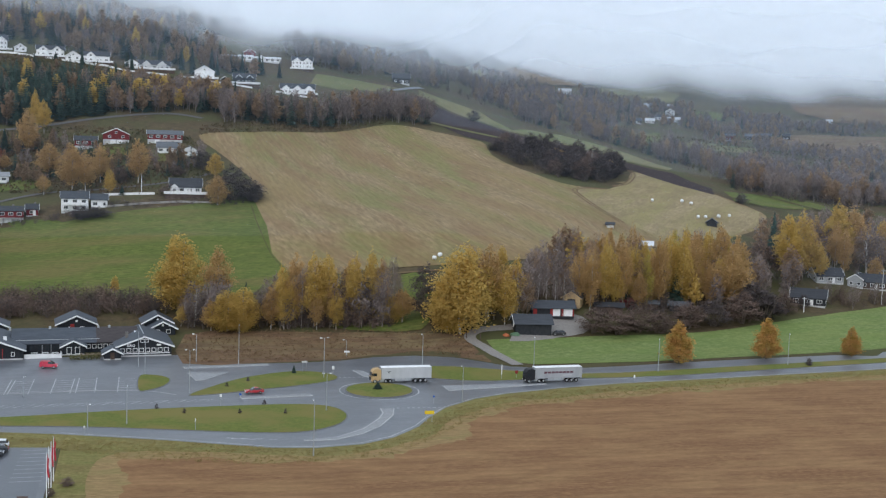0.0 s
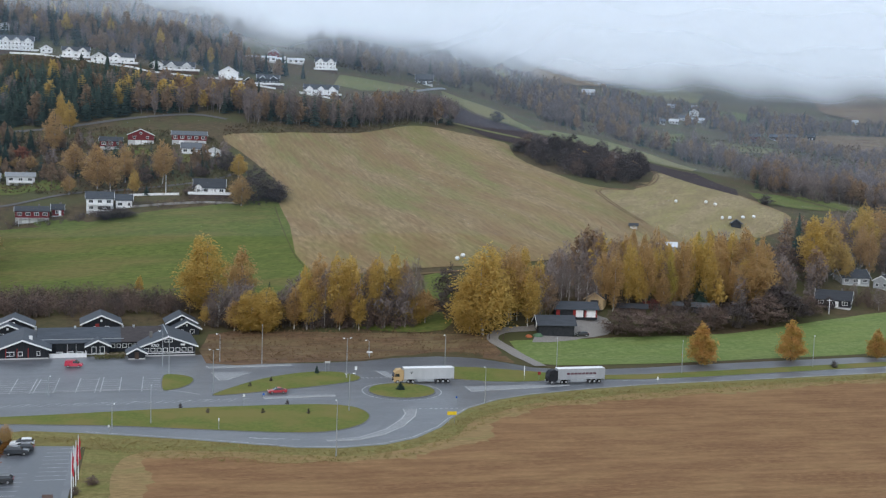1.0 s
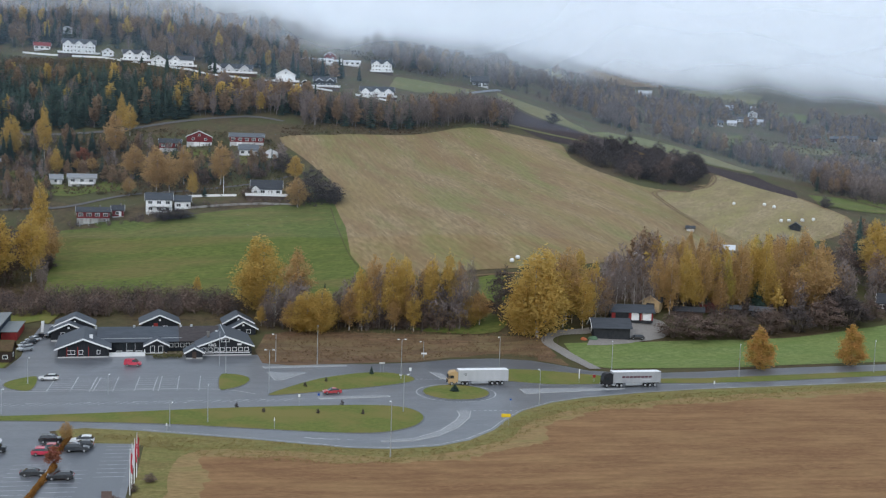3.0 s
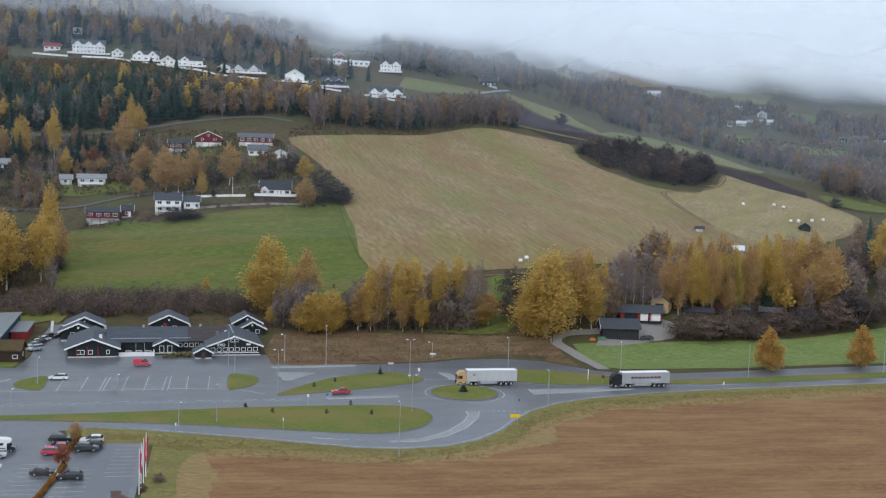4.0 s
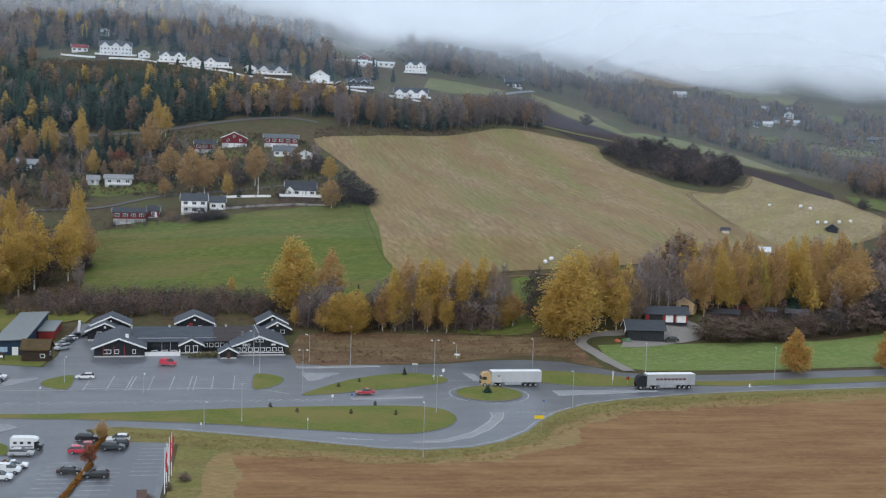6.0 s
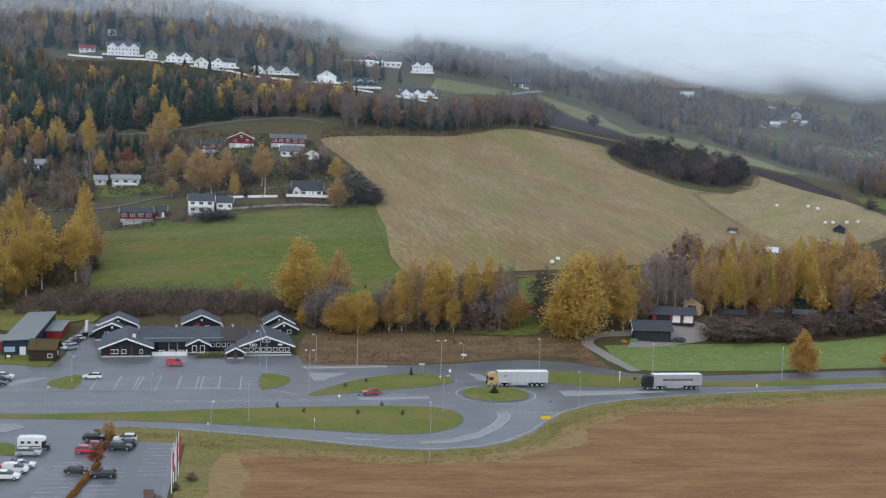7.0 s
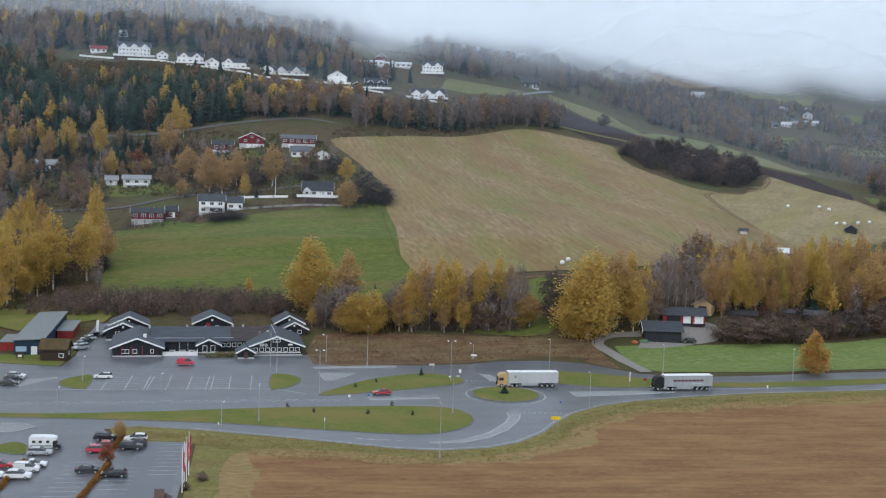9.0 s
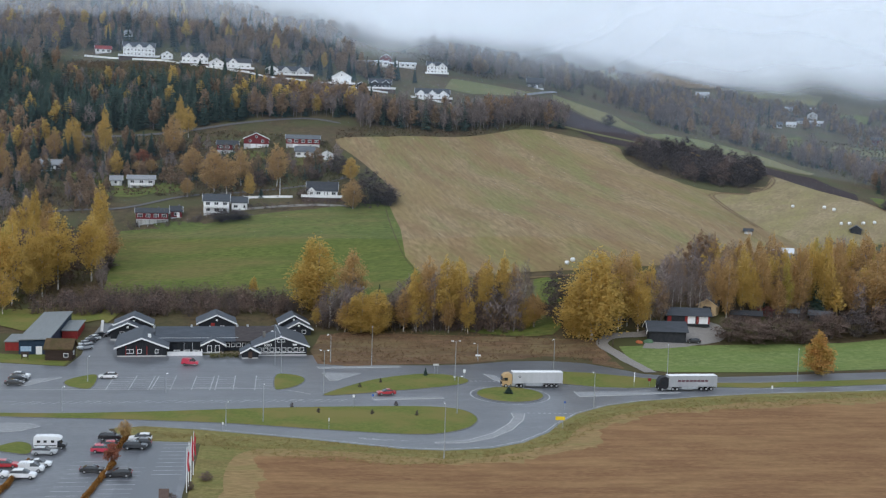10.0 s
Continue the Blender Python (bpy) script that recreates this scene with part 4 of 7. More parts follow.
# a solid dark panel painted as the shaded inside of the doorway
part("opening", one_box(-4.1, -4.0, -1.3, 1.3, 0, 2.2), WALLS["dark"], b3, "dark panel for the shaded open doorway")
barn(55.8, 380.0, 9.0, 5.5, 1.9, -8, WALLS["brown"], ROOFS["dark"], "low brown shed with dark roof", 0.9)
barn(63.5, 391.0, 5.0, 4.5, 2.0, -8, WALLS["red"], WALLS["red"], "small red shed at the foot of the bank", 0.6)
barn(82.5, 397.0, 6.5, 5.0, 2.2, -12, WALLS["dark"], ROOFS["grey"], "low dark shed among shrubs", 1.0)
barn(72.0, 394.5, 5.5, 4.5, 2.0, -10, WALLS["brown"], ROOFS["grey"], "low brown shed among shrubs", 0.8)
barn(81.5, 470.0, 7.8, 7.0, 2.2, -10, WALLS["grey"], ROOFS["pale"], "grey barn with pale roof among the trees", 1.4)
barn(71.3, 494.0, 2.9, 3.2, 1.3, -8, TRIM, ROOFS["dark"], "small white hut at the field edge", 0.7)
barn(123.5, 531.0, 6.5, 4.6, 1.5, 77, WALLS["dark"], ROOFS["dark"], "dark hut with gable roof at the field edge", 1.6)
TARP_O, TARP_G = mat("orange_tarpaulin", (0.34, 0.10, 0.05), (0.42, 0.15, 0.07), 1.2, rough=0.5), mat("green_tarpaulin", (0.07, 0.13, 0.08), (0.12, 0.19, 0.12), 1.2, rough=0.5)
for x, y, m_, label, sc in ((20.2, 349.3, TARP_O, "heap under an orange tarpaulin", 0.9), (23.0, 350.2, TARP_G, "stack under a green tarpaulin", 1.3)):
    bm = bmesh.new()
    bmesh.ops.create_icosphere(bm, subdivisions=3, radius=sc)
    for v in bm.verts:
        v.co.z = max(-0.2, v.co.z * 0.75 + 0.2 * noise.noise(v.co * 1.3))
        v.co.x *= 1.2
    ob = tagged(link_mesh("tarpaulin", bm, m_), label, "tarpaulin")
    ob.matrix_basis = pose(x, y, float(ground(x, y)))
drape("farm_yard", rounded([(21, 345), (27, 359), (42, 371), (48, 366), (45, 357), (36, 351), (33, 349)], 2), GRAVEL, 0.2, "pale gravel farmyard", "yard")


def strip(name, pts, width, material, lift, label, category="track", step=8.0):
    """A band of this width along the points, laid over the ground."""
    line = [Vector(p) for p in pts]
    fine = []
    for i in range(len(line) - 1):
        p0, p1, p2, p3 = line[max(0, i - 1)], line[i], line[i + 1], line[min(len(line) - 1, i + 2)]
        for k in range(4):
            u = k / 4
            fine.append(0.5 * (2 * p1 + (p2 - p0) * u + (2 * p0 - 5 * p1 + 4 * p2 - p3) * u * u + (3 * p1 - p0 - 3 * p2 + p3) * u**3))
    fine.append(line[-1])
    left, right = [], []
    for i, p in enumerate(fine):
        d = (fine[min(i + 1, len(fine) - 1)] - fine[max(0, i - 1)]).normalized()
        nrm = Vector((-d.y, d.x)) * width / 2
        left.append((p + nrm)[:]), right.append((p - nrm)[:])
    return drape(name, left + right[::-1], material, lift, label, category, step)


strip("farm_track", [(22, 319), (18, 330), (14, 338), (9, 346), (12, 352), (21, 355), (27, 360)], 3.6, GRAVEL, 0.22, "pale gravel track up to the farm")
strip("hill_road", [(-260, 584), (-235, 587), (-207, 594), (-184, 607), (-151, 625), (-131, 622)], 3.0, GRAVEL_D, 0.3, "grey hillside road below the spruce wood", "road")
strip("hill_road", [(-230, 474), (-212, 479), (-196, 484), (-175, 501), (-145, 507), (-119, 520), (-108, 533)], 2.2, GRAVEL_D, 0.3, "narrow gravel lane between the hillside houses", "road")
strip("hill_road", [(-40, 812), (-32, 836), (-20, 868)], 4.0, ASPHALT_N, 0.5, "pale lane by the dark barn", "road")
strip("hill_field", [(-10, 716), (-2, 712), (9, 707), (22, 700), (33, 692), (41, 682)], 4.5, PALE_GRASS, 0.55, "narrow pale grass strip beside the ploughed field", "field")
strip("hedge_bank", [(145, 618), (156, 612), (166, 604), (178, 600)], 2.0, GRASS_ROUGH, 0.6, "dark weedy bank between two fields", "bank")
strip("hedge_bank", [(170, 655), (186, 638), (204, 622), (222, 622)], 2.4, GRASS_ROUGH, 0.6, "dark weedy bank between two fields", "bank")
strip("field_track", [(40, 410), (11, 404), (-17, 398)], 1.6, HEATH, 0.3, "worn track along the field's lower edge")
for off in (-1.0, 1.0):
    strip("tyre_track", [(78 + off, 505), (70 + off, 524), (65 + off, 547), (63 + off, 561), (68, 570 - off), (81, 579 - off)], 0.9, HEATH, 0.28, "dark tyre track curving over the stubble")
    strip("tyre_track", [(85, 587 + off), (95 - off, 603), (103 - off, 634), (104 - off, 655)], 0.9, HEATH, 0.28, "dark tyre track curving over the stubble")


def wall_line(name, pts, height, thick, material, label):
    """A low wall that follows the ground along the points."""
    bm = bmesh.new()
    for (ax, ay), (bx, by) in zip(pts, pts[1:]):
        n = max(1, int(math.hypot(bx - ax, by - ay) / 6))
        for i in range(n):
            p, q = [(ax + (bx - ax) * u, ay + (by - ay) * u) for u in (i / n, (i + 1) / n)]
            v = []
            for x, y in (p, q):
                z = float(ground(x, y))
                v += [bm.verts.new((x, y + dy, z + dz)) for dy in (0, thick) for dz in (-1.0, height)]
            for f in ((0, 1, 5, 4), (2, 6, 7, 3), (1, 3, 7, 5), (0, 4, 6, 2), (0, 2, 3, 1), (4, 5, 7, 6)):
                bm.faces.new([v[k] for k in f])
    return tagged(link_mesh(name, bm, material), label, "wall")


wall_line("white_fence", [(-326, 733), (-305, 727), (-268, 718), (-249, 708), (-223, 706), (-209, 709), (-197, 705), (-172, 711)], 1.1, 0.2, TRIM, "long white fence below the upper houses")
wall_line("white_fence", [(-163, 714), (-145, 716), (-122, 724)], 1.0, 0.2, TRIM, "white fence below the upper houses")
wall_line("white_fence", [(-108, 728), (-82, 730)], 1.2, 0.2, TRIM, "white terrace wall under the gabled house")
wall_line("stone_wall", [(-142, 485), (-128, 489), (-113, 493), (-100, 494)], 0.9, 0.8, STONE, "grey dry-stone wall above the meadow")
wall_line("terrace_wall", [(-148, 498), (-126, 501)], 1.0, 0.2, TRIM, "white terrace wall by the chalet")

# ---- road markings, kerbs and posts ----


def stripe(segs, width, name, label, lift=0.045):
    bm = bmesh.new()
    for x0, y0, x1, y1 in segs:
        d = Vector((x1 - x0, y1 - y0)).normalized()
        nx, ny = -d.y * width / 2, d.x * width / 2
        bm.faces.new([bm.verts.new(p) for p in ((x0 + nx, y0 + ny, lift), (x0 - nx, y0 - ny, lift), (x1 - nx, y1 - ny, lift), (x1 + nx, y1 + ny, lift))])
    bmesh.ops.recalc_face_normals(bm, faces=bm.faces)
    for f in bm.faces:
        if f.normal.z < 0:
            f.normal_flip()
    return tagged(link_mesh(name, bm, PAINT), label, "road marking", kind="structure")


ROWS_P = [(-109.3, 278.0, -105.0, 261.6), (-104.9, 279.2, -100.7, 262.8), (-104.0, 279.5, -100.0, 263.0), (-99.9, 280.7, -95.6, 264.2), (-95.0, 282.1, -90.8, 265.5), (-90.7, 283.3, -86.6, 266.7),
          (-89.7, 283.6, -85.4, 267.0), (-85.6, 284.7, -81.2, 268.2), (-80.5, 286.2, -76.2, 269.5), (-114.6, 277.0, -110.2, 260.2), (-118.8, 275.8, -114.4, 259.2)]
stripe(ROWS_P, 0.24, "parking_lines", "white painted lines between the parking rows")
combs = []
for (ax, ay, bx, by), (cx, cy, dx, dy) in ((ROWS_P[9], ROWS_P[0]), (ROWS_P[0], ROWS_P[1]), (ROWS_P[2], ROWS_P[3]), (ROWS_P[4], ROWS_P[5]), (ROWS_P[6], ROWS_P[7]), (ROWS_P[8], (-76.0, 287.4, -71.8, 270.7))):
    for k in range(1, 7):
        u = k / 7
        combs.append((ax + (bx - ax) * u, ay + (by - ay) * u, cx + (dx - cx) * u, cy + (dy - cy) * u))
stripe(combs, 0.2, "parking_lines", "thin white lines of the parking bays")
low = []
for k in range(9):
    low += [(-91.5 + 0.55 * k, 201.5 - 2.55 * k, -86.3 + 0.55 * k, 202.9 - 2.55 * k), (-82.6 + 0.55 * k, 199.5 - 2.55 * k, -77.4 + 0.55 * k, 200.9 - 2.55 * k), (-79.6 + 0.62 * k, 217.0 - 2.5 * k, -74.4 + 0.62 * k, 218.4 - 2.5 * k),
            (-104.0 + 0.5 * k, 195.0 - 2.55 * k, -98.8 + 0.5 * k, 196.4 - 2.55 * k)]
stripe(low, 0.17, "parking_lines", "white lines of the lower car park's bays")


def ring(cx, cy, r, a0, a1, n):
    ang = np.radians(np.linspace(a0, a1, n))
    p = [(cx + r * math.cos(a), cy + r * math.sin(a)) for a in ang]
    return [(*a, *b) for a, b in zip(p, p[1:])]


stripe(ring(-14.6, 280.6, 9.8, 0, 360, 60), 0.28, "edge_line", "white line round the roundabout's island")
edge = [(300, 401.6), (130, 332.5), (81, 312.5), (48, 299.5), (32, 291.6), (17, 282.7), (8.6, 275.6), (1.6, 265.5), (-2.6, 254.5), (-4.8, 246.5), (-9.6, 237), (-15.4, 231), (-24, 227), (-33, 226), (-54, 229), (-77, 231)]
stripe([(*a, *b) for a, b in zip(edge, edge[1:])], 0.22, "edge_line", "white edge line of the main road")
edge = [(300, 411), (134, 341.2), (83, 320), (49, 305.2), (31, 300.3), (15, 293.2)]
stripe([(*a, *b) for a, b in zip(edge, edge[1:])], 0.2, "edge_line", "white edge line of the main road")
dashes = [(-9.5 + 1.2 * k, 262.6 + 0.25 * k, -8.9 + 1.2 * k, 262.72 + 0.25 * k) for k in range(9)] + [(-26 + 1.2 * k, 294.8 + 0.2 * k, -25.3 + 1.2 * k, 294.9 + 0.2 * k) for k in range(8)]
stripe(dashes, 0.5, "give_way_line", "dashed white give-way line at the roundabout")
mid = [(-127, 243), (-93, 253.5), (-60, 263.5), (-47, 267)]
stripe([(a[0] + (b[0] - a[0]) * u, a[1] + (b[1] - a[1]) * u, a[0] + (b[0] - a[0]) * (u + 0.5 / n), a[1] + (b[1] - a[1]) * (u + 0.5 / n)) for a, b, n in ((mid[0], mid[1], 6), (mid[1], mid[2], 6), (mid[2], mid[3], 3)) for u in np.arange(n) / n], 0.18, "centre_line", "dashed centre line of the main road")
hatch = [(-124 + 2.0 * k, 241.2 + 0.62 * k, -122.4 + 2.0 * k, 244.2 + 0.62 * k) for k in range(36)]
stripe(hatch, 0.2, "hatched_marking", "slanting hatch marks painted along the main road")
stripe([(-34.2 - 3 * k, 231.4 - 0.02 * k, -32.6 - 3 * k, 231.4 - 0.02 * k) for k in range(4)] + [(-42, 230.9, -37, 231)], 0.3, "centre_line", "short white dashes on the lower road")
for pts, wd in (([(-160, 246.5), (-133, 254), (-116, 259), (-96, 265), (-81, 270), (-70, 271.5), (-62, 268.5)], 0.5), ([(-160, 248.5), (-133, 256), (-116, 261), (-96, 266.6), (-81, 271)], 0.25)):
    k_ = strip("kerb", pts, wd, KERB, 0.12, "low concrete kerb between road and car park", "kerb")
    k_["kind"] = "structure"
island("traffic_island", [(-13.3, 261.4), (-10.0, 261.9), (-9.9, 255.3), (-12.0, 245.5), (-15.7, 237.7), (-20.6, 232.5), (-27.0, 230.8), (-27.2, 231.5), (-20.7, 234.8), (-15.9, 242.1), (-13.1, 251.7), (-12.5, 257.2)],
       "curved paved splitter island narrowing to a point", PAVING, smooth=0)
island("traffic_island", [(-122, 224), (-112, 226), (-109, 224.3), (-111, 220), (-118, 216.5)], "pale paved island by the lower car park", PAVING, smooth=0)
island("grass_island", [(-110, 206), (-108, 212), (-104, 210.5), (-101.5, 204.5), (-105, 204)], "small grass island in the lower car park", LAWN)
island("traffic_island", [(-131.5, 267), (-126.5, 271), (-125.8, 270.4), (-130, 259.5), (-131.2, 259.8)], "pointed paved island at the parking rows' end", PAVING, smooth=0)
drape("verge", rounded([(-94, 226.5), (-89, 231), (-77, 231.5), (-54, 229.5), (-33, 227), (-24, 228), (-16, 232), (-10.5, 237.5), (-6, 246.5), (-4, 254.5), (0.5, 266), (7.5, 276.5), (16, 284), (31.5, 293), (80, 314), (129, 334), (299, 404), (300, 385), (79, 299), (24, 270), (0, 232), (-20, 212), (-60, 140), (-45, 120), (-64, 186), (-73, 219.5), (-88, 217)], 1), mat("verge_grass", (0.125, 0.118, 0.04), (0.25, 0.205, 0.085), 0.9, bump=0.4, patches=((0.145, 0.148, 0.048), (0.15, 0.115, 0.048), 0.09, 100)), 0.025, "yellowish rough grass verge beside the road", "verge")
drape("lawn", [(-260, 283.5), (-132, 284.5), (-135, 300), (-140, 302), (-148, 296), (-260, 268 + 24)], LAWN, 0.04, "mown grass round the log hut", "lawn")
drape("car_park", [(-84, 217.4), (-75.4, 219.4), (-66, 185.2), (-48, 122), (-62, 120), (-76.5, 183), (-78.2, 190), (-82, 205.6)], ASPHALT_N, 0.036, "darker wet asphalt of the lower parking rows", "car park")
drape("lawn", [(-150, 350), (-166, 330), (-190, 344), (-196, 356), (-173, 364), (-155, 371), (-147, 358), (-146, 346)], LAWN, 0.3, "green grass behind the workshop", "lawn")
GREENS = [(-136, 554, 9), (-165, 556, 9), (-205, 505, 10), (-190, 512, 9), (-166, 466, 7), (-225, 520, 9)]
for gx, gy, gr in GREENS:
    drape("garden_lawn", [(gx + gr * 1.5 * math.cos(a) * (1 + 0.2 * math.sin(3 * a)), gy + gr * 0.8 * math.sin(a)) for a in np.linspace(0, 6.283, 16, endpoint=False)], MEADOW, 0.25, "green garden lawn between the houses", "lawn")

strip("field_track", [(-82.5, 493), (-74, 462), (-64.5, 430), (-57, 410), (-52, 396)], 0.3, GRASS_ROUGH, 0.36, "dark grassy boundary between meadow and stubble")
drape("bank_grass", rounded([(-34, 352), (-20, 349), (-6, 351), (-4, 362), (-16, 366), (-30, 362)], 2), MEADOW, 0.25, "green grass bank between the trees", "bank")
drape("bank_grass", rounded([(-14, 396), (-5, 396), (-3, 376), (-12, 374)], 2), MEADOW, 0.3, "green grass gap above the tree row", "bank")


def pole(name, x, y, h, material, label, category, cross=False):
    b = tagged(new(name), label, category)
    b.matrix_basis = pose(x, y, float(ground(x, y)) - 0.1)
    v, f = tube([(0, 0, 0), (0, 0, h * 0.5), (0, 0, h)], [0.14, 0.12, 0.09], 6)
    p = pydata("shaft", v, f, material)
    p.parent = b
    part("cap", one_box(-0.12, 0.12, -0.12, 0.12, h, h + 0.1), material, b)
    if cross:
        part("crossarm", one_box(-0.9, 0.9, -0.08, 0.08, h - 0.6, h - 0.45), material, b)


pole("flagpole", -132, 502, 8.2, TRIM, "tall white flagpole in the hillside garden", "flagpole")
pole("utility_pole", 166, 432, 13.5, PLINTH, "tall grey wooden utility pole with crossarm", "utility pole", True)
pole("utility_pole", 129, 407, 5.5, TRIM, "pale wooden utility pole by the bungalow", "utility pole", True)
pole("gate_post", 8.0, 345.6, 2.2, WALLS["brown"], "dark wooden gate post beside the farm track", "gate post")
pole("gate_post", 12.2, 345.2, 2.2, WALLS["brown"], "dark wooden gate post beside the farm track", "gate post")

# ---- street furniture ----
LAMP_GLASS = bpy.data.materials.new("lit_lamp_glass")
LAMP_GLASS.use_nodes = True
LAMP_GLASS.node_tree.nodes["Principled BSDF"].inputs["Base Color"].default_value = (0.8, 0.82, 0.85, 1)
LAMP_GLASS.node_tree.nodes["Principled BSDF"].inputs["Emission Color"].default_value = (0.9, 0.95, 1, 1)
LAMP_GLASS.node_tree.nodes["Principled BSDF"].inputs["Emission Strength"].default_value = 1.2


def rod(points, radii, sides=6):
    v, f = tube(points, radii, sides)
    bm = bmesh.new()
    vs = [bm.verts.new(p) for p in v]
    for q in f:
        bm.faces.new([vs[i] for i in q])
    bm.faces.new(vs[-sides:])
    return bm


def street_lamp(x, y, h, arms, turn):
    b = tagged(new("street_lamp"), "grey steel street lamp with %s beside the road" % ("two lamp heads" if arms == 2 else "one lamp head"), "street lamp", "street lamps")
    b.matrix_basis = pose(x, y, float(ground(x, y)) + 0.02, 0, 0, turn)
    part("foot", rod([(0, 0, 0), (0, 0, 0.9)], [0.16, 0.14]), STEEL, b)
    part("pole", rod([(0, 0, 0.9), (0, 0, h * 0.5), (0, 0, h)], [0.11, 0.09, 0.06]), STEEL, b)
    for s in ((1,) if arms == 1 else (1, -1)):
        part("arm", rod([(0, 0, h - 0.05), (0.45 * s, 0, h + 0.08), (0.9 * s, 0, h + 0.12)], [0.05, 0.045, 0.04], 5), STEEL, b)
        head = part("lamp_head", one_box(min(0.6 * s, 1.25 * s), max(0.6 * s, 1.25 * s), -0.15, 0.15, h + 0.12, h + 0.26), STEEL, b, "pale lamp head")
        part("lens", one_box(min(0.7 * s, 1.15 * s), max(0.7 * s, 1.15 * s), -0.12, 0.12, h + 0.05, h + 0.16), LAMP_GLASS, head, "lit white lamp glass")
    return b


for x, y, h, arms, turn in ((-23.9, 220, 10.8, 1, 110), (-54.3, 308, 10.4, 1, 100), (-29.7, 293.5, 10.4, 2, 20), (-26.6, 324.5, 4.6, 1, 200), (-4.6, 309, 9.6, 1, 250), (25, 301, 11.2, 1, 260), (5.8, 271.0, 8.4, 1, 110),
                            (-59.4, 271, 10.4, 2, 10), (-65.7, 239.5, 8.0, 1, 100), (-75.1, 290.5, 9.6, 1, 120), (-25.3, 257.5, 8.6, 2, 30), (60.9, 316.5, 9.2, 1, 260), (101.9, 333.2, 9.2, 1, 260), (-79.3, 300, 9.4, 1, 200),
                            (-110.7, 238, 5.2, 1, 90), (-117.8, 267.5, 6.2, 1, 90), (-72.4, 234.3, 5.0, 1, 80), (-66, 309, 7.5, 1, 170), (-95.5, 261, 4.5, 1, 90), (-104.5, 196, 5.5, 1, 60)):
    street_lamp(x, y, h, arms, turn)

YELLOW = mat("yellow_sign_paint", (0.62, 0.42, 0.02), (0.70, 0.5, 0.04), 1.0, rough=0.4)
SIGN_BLUE = mat("blue_sign_paint", (0.03, 0.10, 0.36), (0.05, 0.14, 0.45), 1.0, rough=0.4)


def post_sign(x, y, h, w, tall, turn, face, label, posts=1):
    b = tagged(new("road_sign"), label, "road sign")
    b.matrix_basis = pose(x, y, 0.02, 0, 0, turn)
    for k in range(posts):
        px = 0 if posts == 1 else (-w * 0.3 + k * w * 0.6)
        part("post", rod([(px, 0.06, 0), (px, 0.06, h)], [0.05, 0.05]), STEEL, b)
    part("panel", one_box(-w / 2, w / 2, -0.03, 0.03, h - tall, h), face, b, "plain sign panel")
    return b


post_sign(-1.8, 250.2, 2.6, 2.1, 0.8, 10, YELLOW, "yellow direction sign on two posts by the road", 2)
post_sign(-49.4, 257.8, 3.0, 0.5, 0.6, 10, TRIM, "narrow white sign on the grass island")
post_sign(-50.5, 236.4, 2.6, 0.2, 0.7, 10, TRIM, "narrow white marker on the grass island")
post_sign(-71.6, 229.6, 2.0, 0.3, 0.5, 10, TRIM, "small white sign by the lower road")
post_sign(16.5, 299.0, 3.9, 0.22, 2.6, 10, TRIM, "tall narrow white sign on the verge")
post_sign(51.7, 300.6, 2.0, 0.4, 0.8, 10, TRIM, "white edge marker by the main road")
post_sign(-1.0, 268.6, 1.9, 0.4, 0.4, 10, SIGN_BLUE, "small blue round arrow sign on a post")
post_sign(-35.5, 300, 3.0, 1.5, 0.5, 15, PLINTH, "wide white direction sign on the grass island", 2)
post_sign(-27.6, 296.5, 2.6, 0.6, 0.9, 15, TRIM, "white sign by the give-way line")
post_sign(-26.2, 322, 2.0, 1.6, 0.5, 5, TRIM, "white sign by the side road")
post_sign(20.5, 300.6, 2.2, 0.8, 0.8, 15, RED_BOARD, "red and white give-way sign")
post_sign(-46.6, 267.4, 1.2, 0.5, 0.5, 10, SIGN_BLUE, "small blue sign on the splitter island")

post_sign(-66.6, 181.6, 2.6, 1.7, 1.9, 12, mat("brown_sign_back", (0.12, 0.085, 0.075), (0.17, 0.125, 0.11), 1.5, rough=0.7), "brown board on two posts beside the car park", 2)

# ---- flagpoles ----
FLAG_R, FLAG_W = mat("red_flag", (0.42, 0.03, 0.05), (0.55, 0.06, 0.08), 2.0, rough=0.7), mat("white_flag", (0.6, 0.6, 0.62), (0.72, 0.72, 0.73), 2.0, rough=0.7)
for x, y in ((-65.0, 188.3), (-65.8, 191.6), (-66.5, 194.9), (-67.3, 198.5)):
    b = tagged(new("flagpole"), "white flagpole with a limp red and white flag", "flagpole", "flagpoles by the car park")
    b.matrix_basis = pose(x, y, 0, 0, 0, 20)
    part("pole", rod([(0, 0, 0), (0, 0, 4), (0, 0, 8.0)], [0.09, 0.075, 0.05]), TRIM, b, "white pole")
    part("knob", rod([(0, 0, 8.0), (0, 0, 8.15), (0, 0, 8.2)], [0.07, 0.07, 0.02]), STEEL, b)
    bm = bmesh.new()
    grid = [[bm.verts.new((0.09 + 0.3 * u + 0.06 * math.sin(6 * v_ + 9 * u), 0.1 * math.sin(11 * u + 3 * v_), 7.8 - 3.4 * v_ - 0.9 * u)) for u in np.linspace(0, 1, 7)] for v_ in np.linspace(0, 1, 9)]
    for i in range(8):
        for j in range(6):
            bm.faces.new((grid[i][j], grid[i][j + 1], grid[i + 1][j + 1], grid[i + 1][j]))
    part("flag", bm, FLAG_R if rng0.random() < 0.7 else FLAG_W, b, "limp red flag", True)

